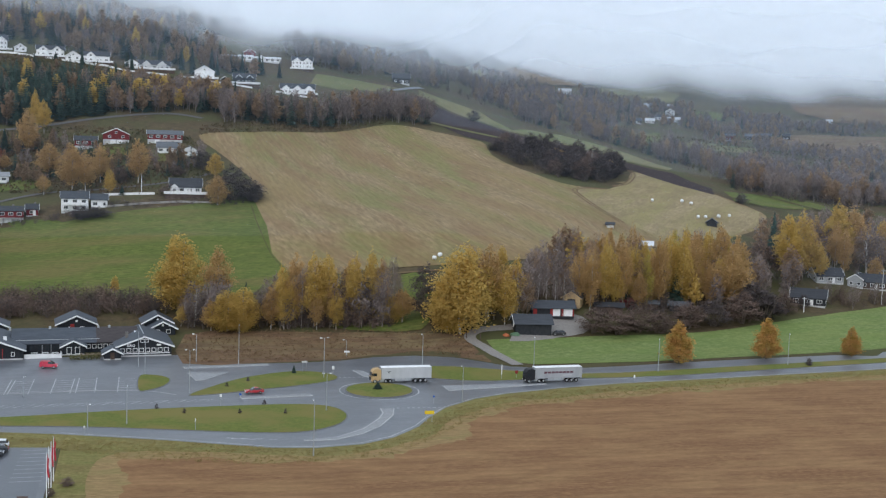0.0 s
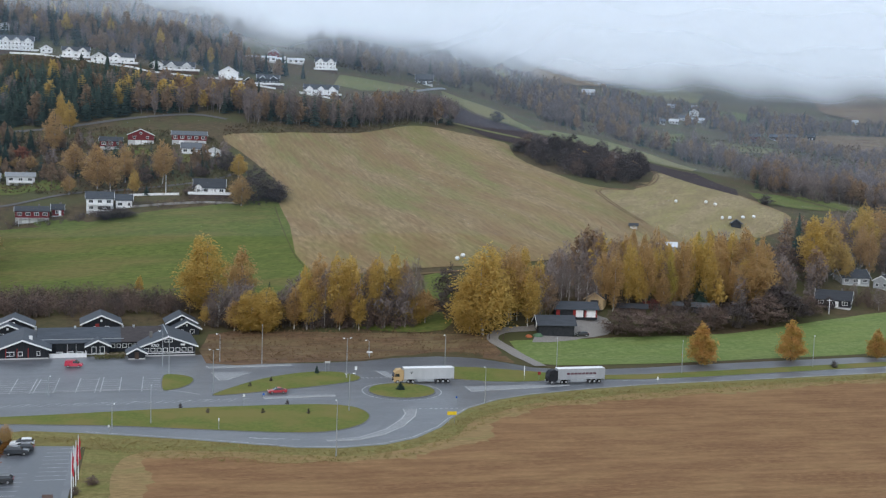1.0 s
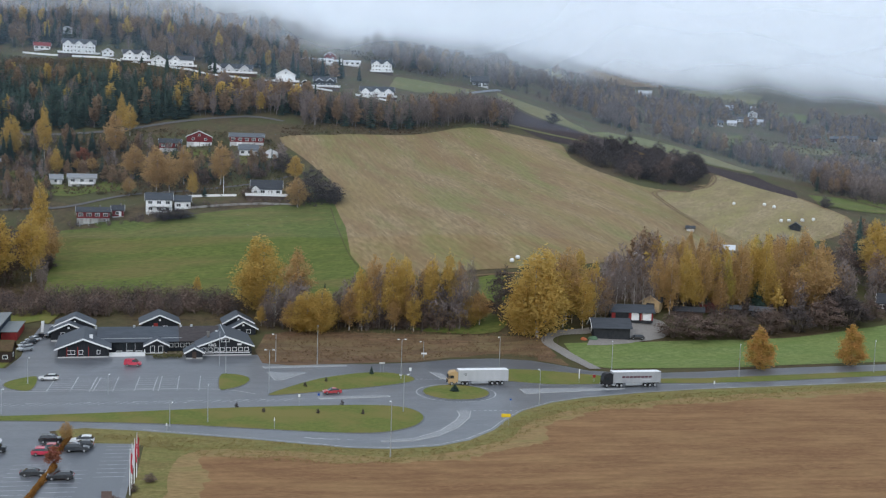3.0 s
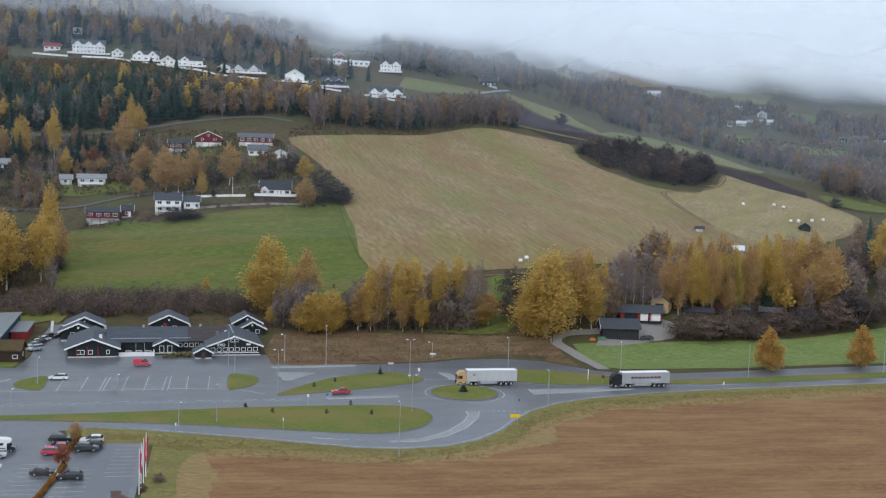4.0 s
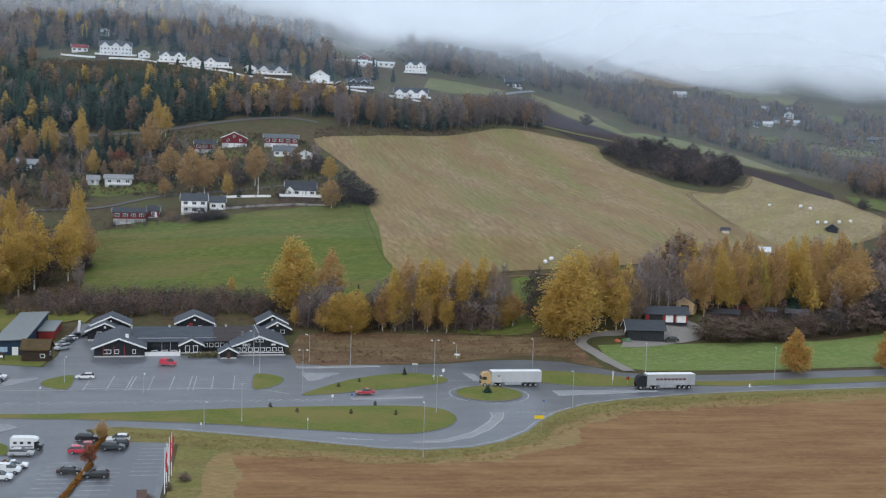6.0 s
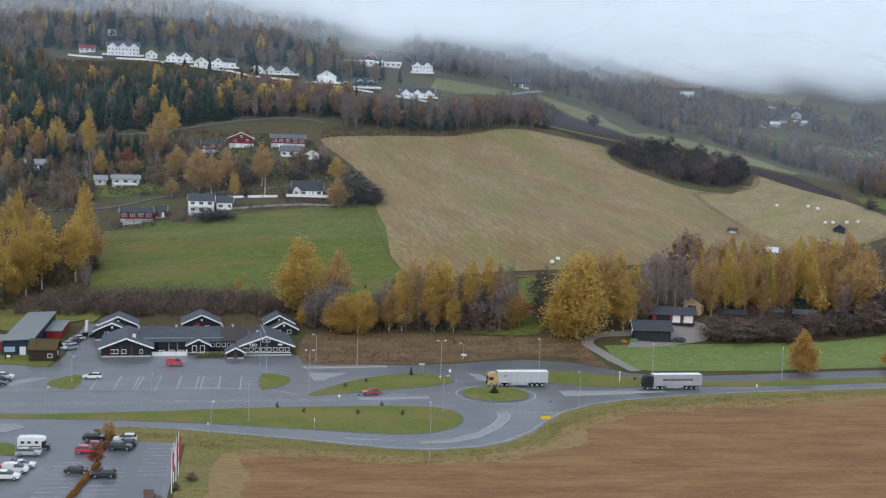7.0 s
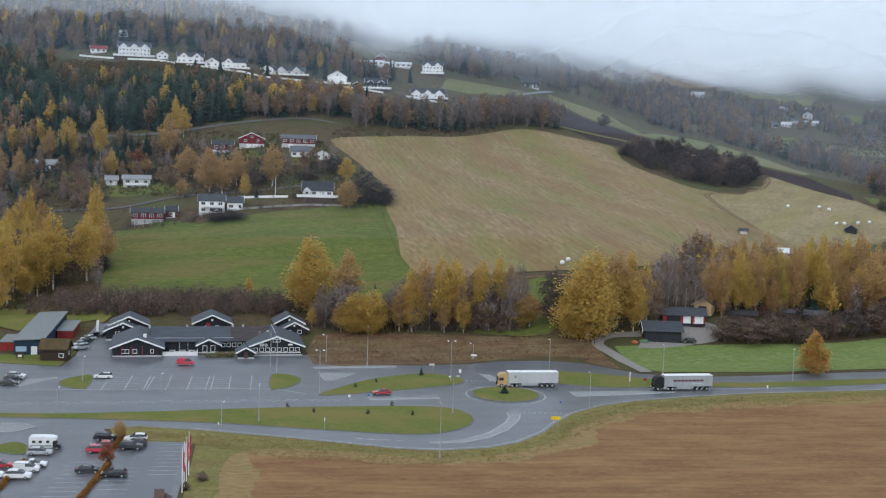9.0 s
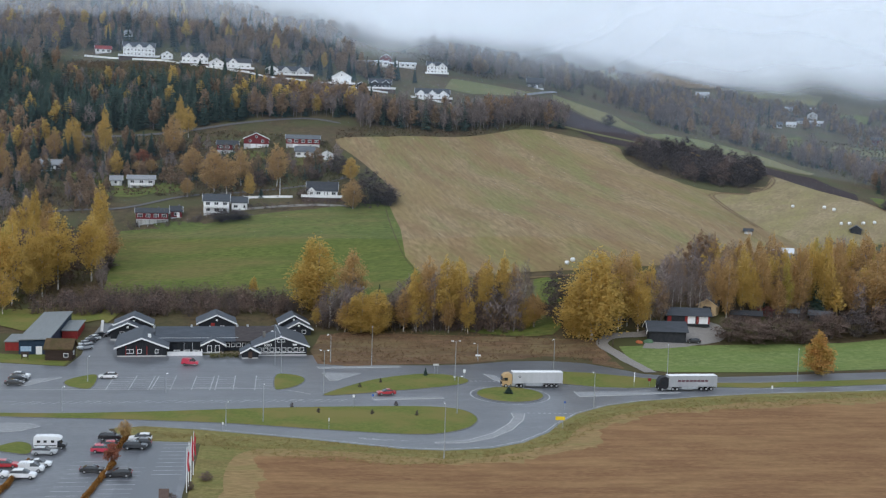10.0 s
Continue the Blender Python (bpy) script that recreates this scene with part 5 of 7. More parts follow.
# ---- vehicles ----
TYRE = mat("tyre_rubber", (0.012, 0.012, 0.013), (0.025, 0.025, 0.026), 2.0, rough=0.8)
ALLOY = mat("alloy_wheel", (0.35, 0.36, 0.37), (0.5, 0.5, 0.51), 2.0, rough=0.4, metal=0.6)
LAMP_W, LAMP_R = mat("headlamp_glass", (0.6, 0.62, 0.64), (0.75, 0.76, 0.78), 3.0, rough=0.15), mat("tail_lamp", (0.3, 0.01, 0.01), (0.4, 0.02, 0.02), 3.0, rough=0.2)


def paint(name, c):
    m = mat(name, c, tuple(min(1, v * 1.12 + 0.005) for v in c), 0.8, rough=0.28, spec=0.6)
    m.node_tree.nodes["Principled BSDF"].inputs["Coat Weight"].default_value = 0.5
    return m


CAR_PAINT = {"white": paint("white_car_paint", (0.66, 0.67, 0.68)), "red": paint("red_car_paint", (0.38, 0.02, 0.03)), "dark": paint("black_car_paint", (0.008, 0.009, 0.012)),
             "grey": paint("dark_grey_car_paint", (0.025, 0.029, 0.035)), "silver": paint("silver_car_paint", (0.36, 0.38, 0.40)), "bright": paint("bright_red_paint", (0.47, 0.02, 0.055))}
SHAPES = {  # length, width, side outline of body and of the glasshouse
    "wagon": (4.6, 1.8, [(-2.28, 0.3), (-2.3, 0.55), (-2.25, 0.72), (-2.05, 0.82), (-1.1, 0.95), (0.4, 0.98), (2.0, 0.99), (2.24, 0.92), (2.3, 0.6), (2.26, 0.3)], [(-1.2, 0.93), (-0.45, 1.38), (-0.1, 1.46), (0.8, 1.49), (1.6, 1.43), (2.15, 0.97)]),
    "sedan": (4.5, 1.78, [(-2.23, 0.3), (-2.25, 0.55), (-2.2, 0.7), (-2.0, 0.79), (-1.1, 0.91), (0.6, 0.95), (1.7, 0.96), (2.15, 0.92), (2.25, 0.62), (2.2, 0.3)], [(-1.15, 0.9), (-0.4, 1.32), (0.0, 1.41), (0.5, 1.41), (1.0, 1.34), (1.75, 0.95)]),
    "suv": (4.6, 1.88, [(-2.26, 0.38), (-2.3, 0.65), (-2.24, 0.88), (-2.0, 0.98), (-1.1, 1.1), (0.5, 1.13), (2.0, 1.15), (2.24, 1.08), (2.3, 0.7), (2.26, 0.38)], [(-1.2, 1.08), (-0.55, 1.55), (-0.1, 1.65), (0.9, 1.68), (1.75, 1.6), (2.18, 1.12)]),
    "van": (4.5, 1.85, [(-2.22, 0.36), (-2.25, 0.65), (-2.18, 0.88), (-1.9, 1.02), (-1.35, 1.14), (0.5, 1.18), (2.1, 1.2), (2.22, 1.1), (2.25, 0.7), (2.22, 0.36)], [(-1.5, 1.11), (-0.85, 1.66), (-0.4, 1.79), (1.2, 1.84), (2.05, 1.8), (2.22, 1.16)]),
}


def loft(outline, half, top_half=None, bevel=0.06):
    """A body with this side outline (x, z), narrower towards its top."""
    bm = bmesh.new()
    zs = [p[1] for p in outline]
    z0, z1 = min(zs), max(zs)
    sides = []
    for s in (-1, 1):
        sides.append([bm.verts.new((x, s * (half + ((top_half or half) - half) * (z - z0) / max(0.01, z1 - z0)), z)) for x, z in outline])
    a, b = sides
    bm.faces.new(a)
    bm.faces.new(b[::-1])
    for i in range(len(outline)):
        j = (i + 1) % len(outline)
        bm.faces.new((a[j], a[i], b[i], b[j]))
    bmesh.ops.recalc_face_normals(bm, faces=bm.faces)
    bmesh.ops.bevel(bm, geom=list(bm.edges), offset=bevel, segments=2, affect="EDGES", clamp_overlap=True)
    return bm


def wheel(parent, x, y, r, wide, tyre_mat=None):
    bm = bmesh.new()
    bmesh.ops.create_cone(bm, cap_ends=True, segments=14, radius1=r, radius2=r, depth=wide, matrix=Matrix.Translation((x, y, r)) @ Matrix.Rotation(radians(90), 4, "X"))
    w = part("wheel", bm, TYRE, parent)
    bm = bmesh.new()
    bmesh.ops.create_cone(bm, cap_ends=True, segments=12, radius1=r * 0.6, radius2=r * 0.6, depth=wide + 0.03, matrix=Matrix.Translation((x, y, r)) @ Matrix.Rotation(radians(90), 4, "X"))
    part("rim", bm, ALLOY, w, "grey wheel rim")


def car_proto(kind, colour, label):
    length, width, body, glass = SHAPES[kind]
    b = tagged(new("car" if kind != "van" else "delivery_van"), label, "car")
    part("body", loft(body, width / 2, width / 2 - 0.05, 0.07), CAR_PAINT[colour], b)
    part("glasshouse", loft(glass, width / 2 - 0.07, width / 2 - 0.24, 0.04), GLASS, b, "dark car windows")
    r0, r1 = glass[2], glass[-2]
    part("roof", loft([(r0[0] - 0.1, r0[1] - 0.05), (r0[0] + 0.1, r0[1] + 0.03), (glass[3][0], glass[3][1] + 0.04), (r1[0] - 0.1, r1[1] + 0.04), (r1[0] + 0.05, r1[1] - 0.05)], width / 2 - 0.22, width / 2 - 0.26, 0.02), CAR_PAINT[colour], b)
    if kind == "van":
        part("side_panel", one_box(0.1, 2.1, -width / 2 + 0.04, width / 2 - 0.04, 1.15, 1.74), CAR_PAINT[colour], b)
    for x in (-length * 0.31, length * 0.30):
        for s in (-1, 1):
            wheel(b, x, s * (width / 2 - 0.1), 0.33, 0.22)
    for s in (-1, 1):
        y = s * (width / 2 - 0.3)
        part("headlight", one_box(-length / 2 - 0.01, -length / 2 + 0.12, y - 0.2, y + 0.2, 0.66, 0.82), LAMP_W, b, "clear headlight")
        part("tail_light", one_box(length / 2 - 0.12, length / 2 + 0.01, y - 0.15, y + 0.15, 0.72, 0.92), LAMP_R, b, "red tail light")
    return b


CARS = [("suv", "white", -95.5, 189.8, 195), ("van", "white", -96.0, 194.0, 195), ("sedan", "white", -96.2, 197.4, 195), ("suv", "white", -100.4, 189.2, 195), ("wagon", "red", -101.6, 195.4, 195), ("wagon", "silver", -98.8, 205.0, 195),
        ("suv", "dark", -91.2, 217.9, 195), ("wagon", "red", -89.4, 211.9, 15), ("wagon", "bright", -88.9, 209.1, 195), ("suv", "white", -85.0, 218.2, 15), ("wagon", "grey", -84.0, 215.4, 15), ("suv", "grey", -83.9, 212.7, 195),
        ("sedan", "dark", -85.3, 196.0, 195), ("wagon", "dark", -79.8, 194.8, 15), ("wagon", "white", -135.5, 268.3, 195), ("wagon", "grey", -134.4, 265.0, 195), ("sedan", "dark", -133.0, 260.1, 195), ("wagon", "white", -115.0, 273.3, 15),
        ("suv", "silver", -136.3, 308.0, 60), ("sedan", "silver", -139.0, 313.5, 60), ("wagon", "grey", -139.6, 318.0, 60), ("wagon", "white", -140.4, 322.5, 60), ("wagon", "dark", -141.0, 327.0, 60), ("sedan", "dark", -138.6, 330.0, 60),
        ("van", "white", -140.5, 338.0, 100), ("van", "bright", -101.2, 294.8, 190), ("sedan", "red", -44.3, 273.2, 20), ("wagon", "dark", 36.5, 353.0, 15)]
COLOUR_WORD = {"white": "white", "red": "dark red", "dark": "black", "grey": "dark grey", "silver": "silver", "bright": "bright red"}
KIND_WORD = {"wagon": "estate car", "sedan": "saloon car", "suv": "tall off-road car", "van": "delivery van"}
made_cars = {}
for kind, colour, x, y, turn in CARS:
    m = pose(x, y, max(0.03, float(ground(x, y)) + (0.2 if y > 340 else 0.03)), 0, 0, turn)
    if (kind, colour) in made_cars:
        copy_thing(made_cars[kind, colour], m)
    else:
        c = car_proto(kind, colour, "%s %s standing on the wet asphalt" % (COLOUR_WORD[colour], KIND_WORD[kind]))
        c.matrix_basis = m
        c["group"] = "parked cars"
        made_cars[kind, colour] = c


def camper():
    b = tagged(new("motorhome"), "white motorhome with dark cab parked in the car park", "motorhome")
    b.matrix_basis = pose(-99.6, 209.3, 0.03, 0, 0, 195) @ Matrix.Diagonal((0.87, 0.92, 0.9, 1))
    part("body", loft([(-1.6, 0.5), (-1.6, 1.9), (-2.3, 2.05), (-2.45, 2.3), (-2.1, 2.62), (-1.3, 2.85), (0.2, 2.92), (3.2, 2.9), (3.48, 2.72), (3.52, 1.2), (3.4, 0.5)], 1.12, 1.08, 0.06), CAR_PAINT["white"], b)
    part("cab", loft([(-3.4, 0.45), (-3.4, 0.95), (-3.1, 1.15), (-2.4, 1.25), (-1.7, 1.95), (-1.55, 1.95), (-1.55, 0.45)], 1.0, 0.92, 0.05), CAR_PAINT["dark"], b, "dark cab")
    part("windscreen", loft([(-2.5, 1.2), (-1.8, 1.9), (-1.62, 1.9), (-1.62, 1.2)], 1.01, 0.93, 0.02), GLASS, b)
    for x in (-0.6, 1.0, 2.4):
        window(b, x, -1.12, 1.8, 0.7, 0.5, "f", CAR_PAINT["dark"])
        fr = part("window", one_box(x - 0.35, x + 0.35, 1.1, 1.16, 1.55, 2.05), CAR_PAINT["dark"], b)
    part("stripe", one_box(-1.4, 3.3, 1.11, 1.14, 0.8, 1.0), CAR_PAINT["grey"], b, "grey stripe")
    for x in (-2.5, 1.9):
        for s in (-1, 1):
            wheel(b, x, s * 0.95, 0.36, 0.24)


camper()

TRAILER_W = mat("white_trailer_sheet", (0.39, 0.40, 0.415), (0.48, 0.49, 0.505), 0.6, rough=0.4, stretch=(1, 1, 0.3))
TRAILER_G = mat("grey_trailer_curtain", (0.29, 0.30, 0.315), (0.37, 0.38, 0.395), 0.6, rough=0.5, stretch=(1, 1, 0.3))
CHASSIS = mat("black_chassis", (0.015, 0.015, 0.016), (0.03, 0.03, 0.032), 1.0, rough=0.6)
BAR_RED = mat("dark_red_lettering", (0.1, 0.05, 0.065), (0.14, 0.07, 0.085), 1.0, rough=0.5)


def lorry(x, y, turn, cab_mat, box_mat, label, bars):
    """An articulated lorry that heads along -x; its middle stands at (x, y)."""
    b = tagged(new("lorry"), label, "lorry")
    b.matrix_basis = pose(x, y, 0.03, 0, 0, turn)
    part("trailer", one_box(-5.3, 7.8, -1.27, 1.27, 1.12, 3.95), box_mat, b)
    part("trailer_roof", one_box(-5.3, 7.8, -1.24, 1.24, 3.95, 4.0), TRIM, b, "white trailer roof")
    part("chassis", one_box(-4.6, 7.7, -0.5, 0.5, 0.85, 1.12), CHASSIS, b)
    part("rear_frame", one_box(7.8, 7.86, -1.27, 1.27, 0.9, 4.0), STEEL, b)
    part("skirt", one_box(-1.8, 2.6, -1.24, -1.2, 0.5, 1.1), STEEL, b, "side guard")
    part("skirt", one_box(-1.8, 2.6, 1.2, 1.24, 0.5, 1.1), STEEL, b, "side guard")
    part("tractor_frame", one_box(-7.6, -3.0, -0.6, 0.6, 0.55, 0.95), CHASSIS, b)
    part("fuel_tank", one_box(-5.5, -4.4, -1.2, -0.7, 0.4, 1.0), STEEL, b)
    part("fuel_tank", one_box(-5.5, -4.4, 0.7, 1.2, 0.4, 1.0), STEEL, b)
    cab = part("cab", loft([(-7.9, 0.45), (-7.95, 1.5), (-7.75, 2.9), (-7.2, 3.55), (-5.9, 3.75), (-5.75, 3.6), (-5.75, 0.75), (-6.2, 0.6)], 1.25, 1.18, 0.1), cab_mat, b)
    part("windscreen", loft([(-7.99, 1.75), (-7.82, 2.75), (-7.7, 2.75), (-7.8, 1.75)], 1.12, 1.08, 0.02), GLASS, cab, "dark windscreen")
    part("grille", one_box(-8.02, -7.9, -0.85, 0.85, 0.6, 1.45), CHASSIS, cab, "black grille")
    for s in (-1, 1):
        part("side_window", one_box(-7.45, -6.5, min(1.2 * s, 1.24 * s), max(1.2 * s, 1.24 * s), 1.85, 2.6), GLASS, cab)
        part("mirror", one_box(-7.75, -7.6, min(1.3 * s, 1.5 * s), max(1.3 * s, 1.5 * s), 1.9, 2.6), CHASSIS, cab)
        part("headlight", one_box(-8.03, -7.93, s * 0.95 - 0.18, s * 0.95 + 0.18, 0.65, 0.9), LAMP_W, cab, "clear headlight")
        part("air_deflector", one_box(-5.85, -5.4, s * 1.2 - 0.03, s * 1.2 + 0.03, 0.9, 3.5), cab_mat, b)
    for x_ in (-7.0, -4.2, -3.0, 3.6, 4.95, 6.3):
        for s in (-1, 1):
            wheel(b, x_, s * 1.08, 0.5, 0.34)
    for u0, u1, v0, v1, m_ in bars:
        for s in (-1, 1):
            part("letter_bar", one_box(u0, u1, min(1.275 * s, 1.29 * s), max(1.275 * s, 1.29 * s), v0, v1), m_, b, "plain lettering bar")
    return b


lorry(-9.8, 291.9, 16, mat("beige_cab_paint", (0.42, 0.29, 0.15), (0.50, 0.35, 0.19), 0.8, rough=0.35), TRAILER_W, "lorry with beige cab and white box trailer at the roundabout", [(-3.9, -2.9, 2.95, 3.05, CHASSIS), (-3.6, -3.2, 2.6, 2.8, CHASSIS)])
word = [(-2.9 + 1.05 * k, -2.02 + 1.05 * k, 2.42, 2.92, BAR_RED) for k in range(8)] + [(2.5, 5.0, 1.75, 2.0, TRAILER_W)]
lorry(29.8, 298.6, 17.5, mat("black_cab_paint", (0.02, 0.021, 0.024), (0.035, 0.036, 0.04), 0.8, rough=0.35), TRAILER_G, "lorry with black cab and grey curtain trailer on the main road", word)

# ---- wrapped bales ----
WRAP = mat("white_bale_wrap", (0.68, 0.70, 0.71), (0.80, 0.81, 0.82), 2.0, rough=0.4)
bale = None
for x, y in ((-3, 414), (-1, 418), (43, 439), (102, 567), (118, 574), (122, 571), (119, 540), (123, 542), (130, 546), (136, 550)):
    m = pose(x, y, float(ground(x, y)) + 0.2, 0, 0, (x * 37) % 180)
    if bale:
        copy_thing(bale, m)
    else:
        bale = tagged(new("hay_bale"), "round hay bale in white plastic wrap on stubble", "hay bale", "wrapped bales")
        bm = bmesh.new()
        bmesh.ops.create_cone(bm, cap_ends=True, segments=18, radius1=0.75, radius2=0.75, depth=1.3, matrix=Matrix.Translation((0, 0, 0.72)) @ Matrix.Rotation(radians(90), 4, "X"))
        bmesh.ops.bevel(bm, geom=[e for e in bm.edges if abs(e.verts[0].co.y - e.verts[1].co.y) < 0.01], offset=0.18, segments=2, affect="EDGES")
        part("wrap", bm, WRAP, bale, smooth=True)
        bale.matrix_basis = m

# ---- trees ----
rng = np.random.default_rng(7)


def add_to(store, vf):
    base = len(store[0])
    store[0].extend(vf[0])
    store[1].extend([tuple(i + base for i in q) for q in vf[1]])


def limbs(height, width, count, low, r0, lean=0.35):
    """Trunk and limbs of a tree; returns the mesh and the limbs' tips."""
    store, tips = ([], []), []
    sway = rng.normal(0, 0.015 * height, 2)
    steps = 7 if count > 6 else 4
    spine = [(sway[0] * math.sin(2.5 * u), sway[1] * math.sin(2 * u), height * u) for u in np.linspace(0, 0.97, steps)]
    add_to(store, tube(spine, [r0 * (1.25 if u == 0 else 1 - 0.93 * u) for u in np.linspace(0, 1, steps)], 6 if count > 6 else 3))
    for i in range(count):
        u = low + (0.93 - low) * (i + rng.random()) / count
        a = rng.random() * 6.283
        reach = width * 0.5 * (1.05 - u) * rng.uniform(0.7, 1.15) + 0.3
        z = height * u
        p0 = (sway[0] * math.sin(2.5 * u), sway[1] * math.sin(2 * u), z)
        p1 = (p0[0] + math.cos(a) * reach * 0.5, p0[1] + math.sin(a) * reach * 0.5, z + reach * (lean + 0.35))
        p2 = (p0[0] + math.cos(a) * reach, p0[1] + math.sin(a) * reach, z + reach * (lean + 0.55))
        add_to(store, tube([p0, p1, p2], [r0 * 0.45 * (1 - u) + 0.03, r0 * 0.28 * (1 - u) + 0.025, 0.015], 4 if count > 6 else 3))
        tips.append(p2)
    return store, tips


def blades(centres, size, long=1.0, up=0.0):
    """A small leaf spray at each centre: a triangle of its own, turned at random."""
    n = len(centres)
    d1 = rng.normal(size=(n, 3))
    d1[:, 2] = d1[:, 2] * (1 - up) + up * np.abs(rng.normal(1.2, 0.5, n)) * 1.4
    d1 /= np.linalg.norm(d1, axis=1)[:, None]
    d2 = np.cross(d1, rng.normal(size=(n, 3)))
    d2 /= np.linalg.norm(d2, axis=1)[:, None]
    s = (size * rng.uniform(0.6, 1.4, n))[:, None]
    a, b = d1 * s * long * 0.5, d2 * s * 0.6
    c = np.asarray(centres)
    v = np.stack([c - a, c + a * 0.8 + b, c + a * 0.8 - b], 1).reshape(-1, 3)
    return v, np.arange(3 * n).reshape(-1, 3)


def crown_points(height, width, n, low, peak=0.45, lobes=16, top=1.0):
    """Points spread through many uneven tufts of foliage in an egg-shaped crown, with gaps between them."""
    cs, rs = [], []
    for i in range(lobes):
        u = low + (top - low) * (i + rng.random()) / lobes
        q = (u - low) / (top - low)
        prof = math.sin(math.pi * min(1, (q / peak * 0.5 if q < peak else 0.5 + (q - peak) / (1 - peak) * 0.47))) ** 0.75
        r = width * 0.5 * prof
        a = i * 2.4 + rng.random()
        off = r * (0.15 + 0.75 * math.sqrt(rng.random()))
        cs.append((off * math.cos(a), off * math.sin(a), height * u - 0.25 * off))
        rs.append((max(0.35, r * rng.uniform(0.3, 0.55)), max(0.5, height * (top - low) * rng.uniform(0.05, 0.105))))
    cs, rs = np.array(cs), np.array(rs)
    w = rs[:, 0] ** 1.5 * rng.uniform(0.6, 1.4, lobes)
    k = rng.choice(lobes, n, p=w / w.sum())
    d = np.clip(rng.normal(size=(n, 3)) * 0.55, -1.25, 1.25)
    return cs[k] + d * np.stack([rs[k, 0], rs[k, 0], rs[k, 1] * 1.2], 1)


def join(a, b):
    return np.concatenate([a[0], b[0]]), np.concatenate([a[1], b[1] + len(a[0])])


# nominal sizes: 20 m high, 8 m wide; scaled where they stand
def birch_shape(leaves, size, arms=12, lobes=44):
    low = rng.uniform(0.1, 0.24)
    wood, tips = limbs(20, 8, arms, low, 0.2)
    pts = crown_points(20, 8, leaves, low, rng.uniform(0.3, 0.5), lobes=lobes)
    return wood, blades(pts, size, 1.4, 0.3)


def wide_shape(leaves):
    wood, tips = limbs(20, 8, 16, 0.06, 0.2)
    pts = crown_points(20, 8.5, leaves, 0.03, rng.uniform(0.3, 0.45), lobes=70)
    return wood, blades(pts, 0.3, 1.4, 0.3)


def bare_shape(twigs, low=0.22, width=8, thick=0.09, arms=16):
    wood, tips = limbs(20, width, arms, low, 0.19, 0.6)
    pts = crown_points(20, width, twigs, low, 0.5, lobes=30)
    v, f = blades(pts, thick, 14.0, 0.72)
    return wood, (v, f)


def bush_shape(twigs, leaves, stems=7):
    wood = ([], [])
    for i in range(stems):
        a, r = rng.random() * 6.283, rng.uniform(0.5, 3.0)
        top = rng.uniform(9, 17)
        x, y = r * math.cos(a), r * math.sin(a)
        add_to(wood, tube([(x * 0.3, y * 0.3, 0), (x * 0.7, y * 0.7, top * 0.5), (x, y, top)], [0.22, 0.13, 0.04], 4))
    pts = crown_points(20, 8, twigs, 0.04, 0.42, lobes=18)
    one = blades(pts, 0.14 if twigs > 300 else 0.26, 9.0, 0.55)
    two = blades(crown_points(20, 8, leaves, 0.04, 0.42, lobes=18), 0.4 if leaves > 300 else 0.62, 1.3)
    return wood, join(one, two)


def spruce_shape(levels, around, size=1.0):
    wood = ([], [])
    add_to(wood, tube([(0, 0, 0), (0, 0, 10), (0, 0, 19.6)], [0.24, 0.14, 0.03], 5))
    v, f = [], []
    for i in range(levels):
        u = i / (levels - 1)
        z, reach = 1.6 + 18.0 * u, 4.0 * (1 - u) ** 0.85 + 0.25
        for k in range(max(5, int(around * (1 - 0.6 * u)))):
            a = k * 6.283 / max(5, int(around * (1 - 0.6 * u))) + i * 0.7 + rng.normal(0, 0.15)
            r = reach * rng.uniform(0.72, 1.12)
            w = (0.22 * r + 0.25) * size
            ca, sa = math.cos(a), math.sin(a)
            b = len(v)
            dip = r * rng.uniform(0.18, 0.4)
            v += [(0.1 * ca, 0.1 * sa, z + 0.5), (0.6 * r * ca - w * sa, 0.6 * r * sa + w * ca, z - 0.35 * dip - 0.25), (r * ca, r * sa, z - dip), (0.6 * r * ca + w * sa, 0.6 * r * sa - w * ca, z - 0.35 * dip - 0.25)]
            f.append((b, b + 1, b + 2, b + 3))
    return wood, (np.array(v), np.array(f))


def maple_shape(leaves):
    wood, tips = limbs(20, 10, 10, 0.16, 0.3)
    pts = crown_points(20, 9.5, leaves, 0.1, 0.2, lobes=60)
    return wood, blades(pts, 0.5, 1.4, 0.2)


def make_tree(name, shape, bark, leaf, label, category="tree"):
    base = tagged(new(name), label, category)
    wood, crown = shape
    t = pydata("trunk", wood[0], wood[1], bark, True)
    c = pydata("crown", crown[0], crown[1], leaf)
    t.parent = c.parent = base
    return base


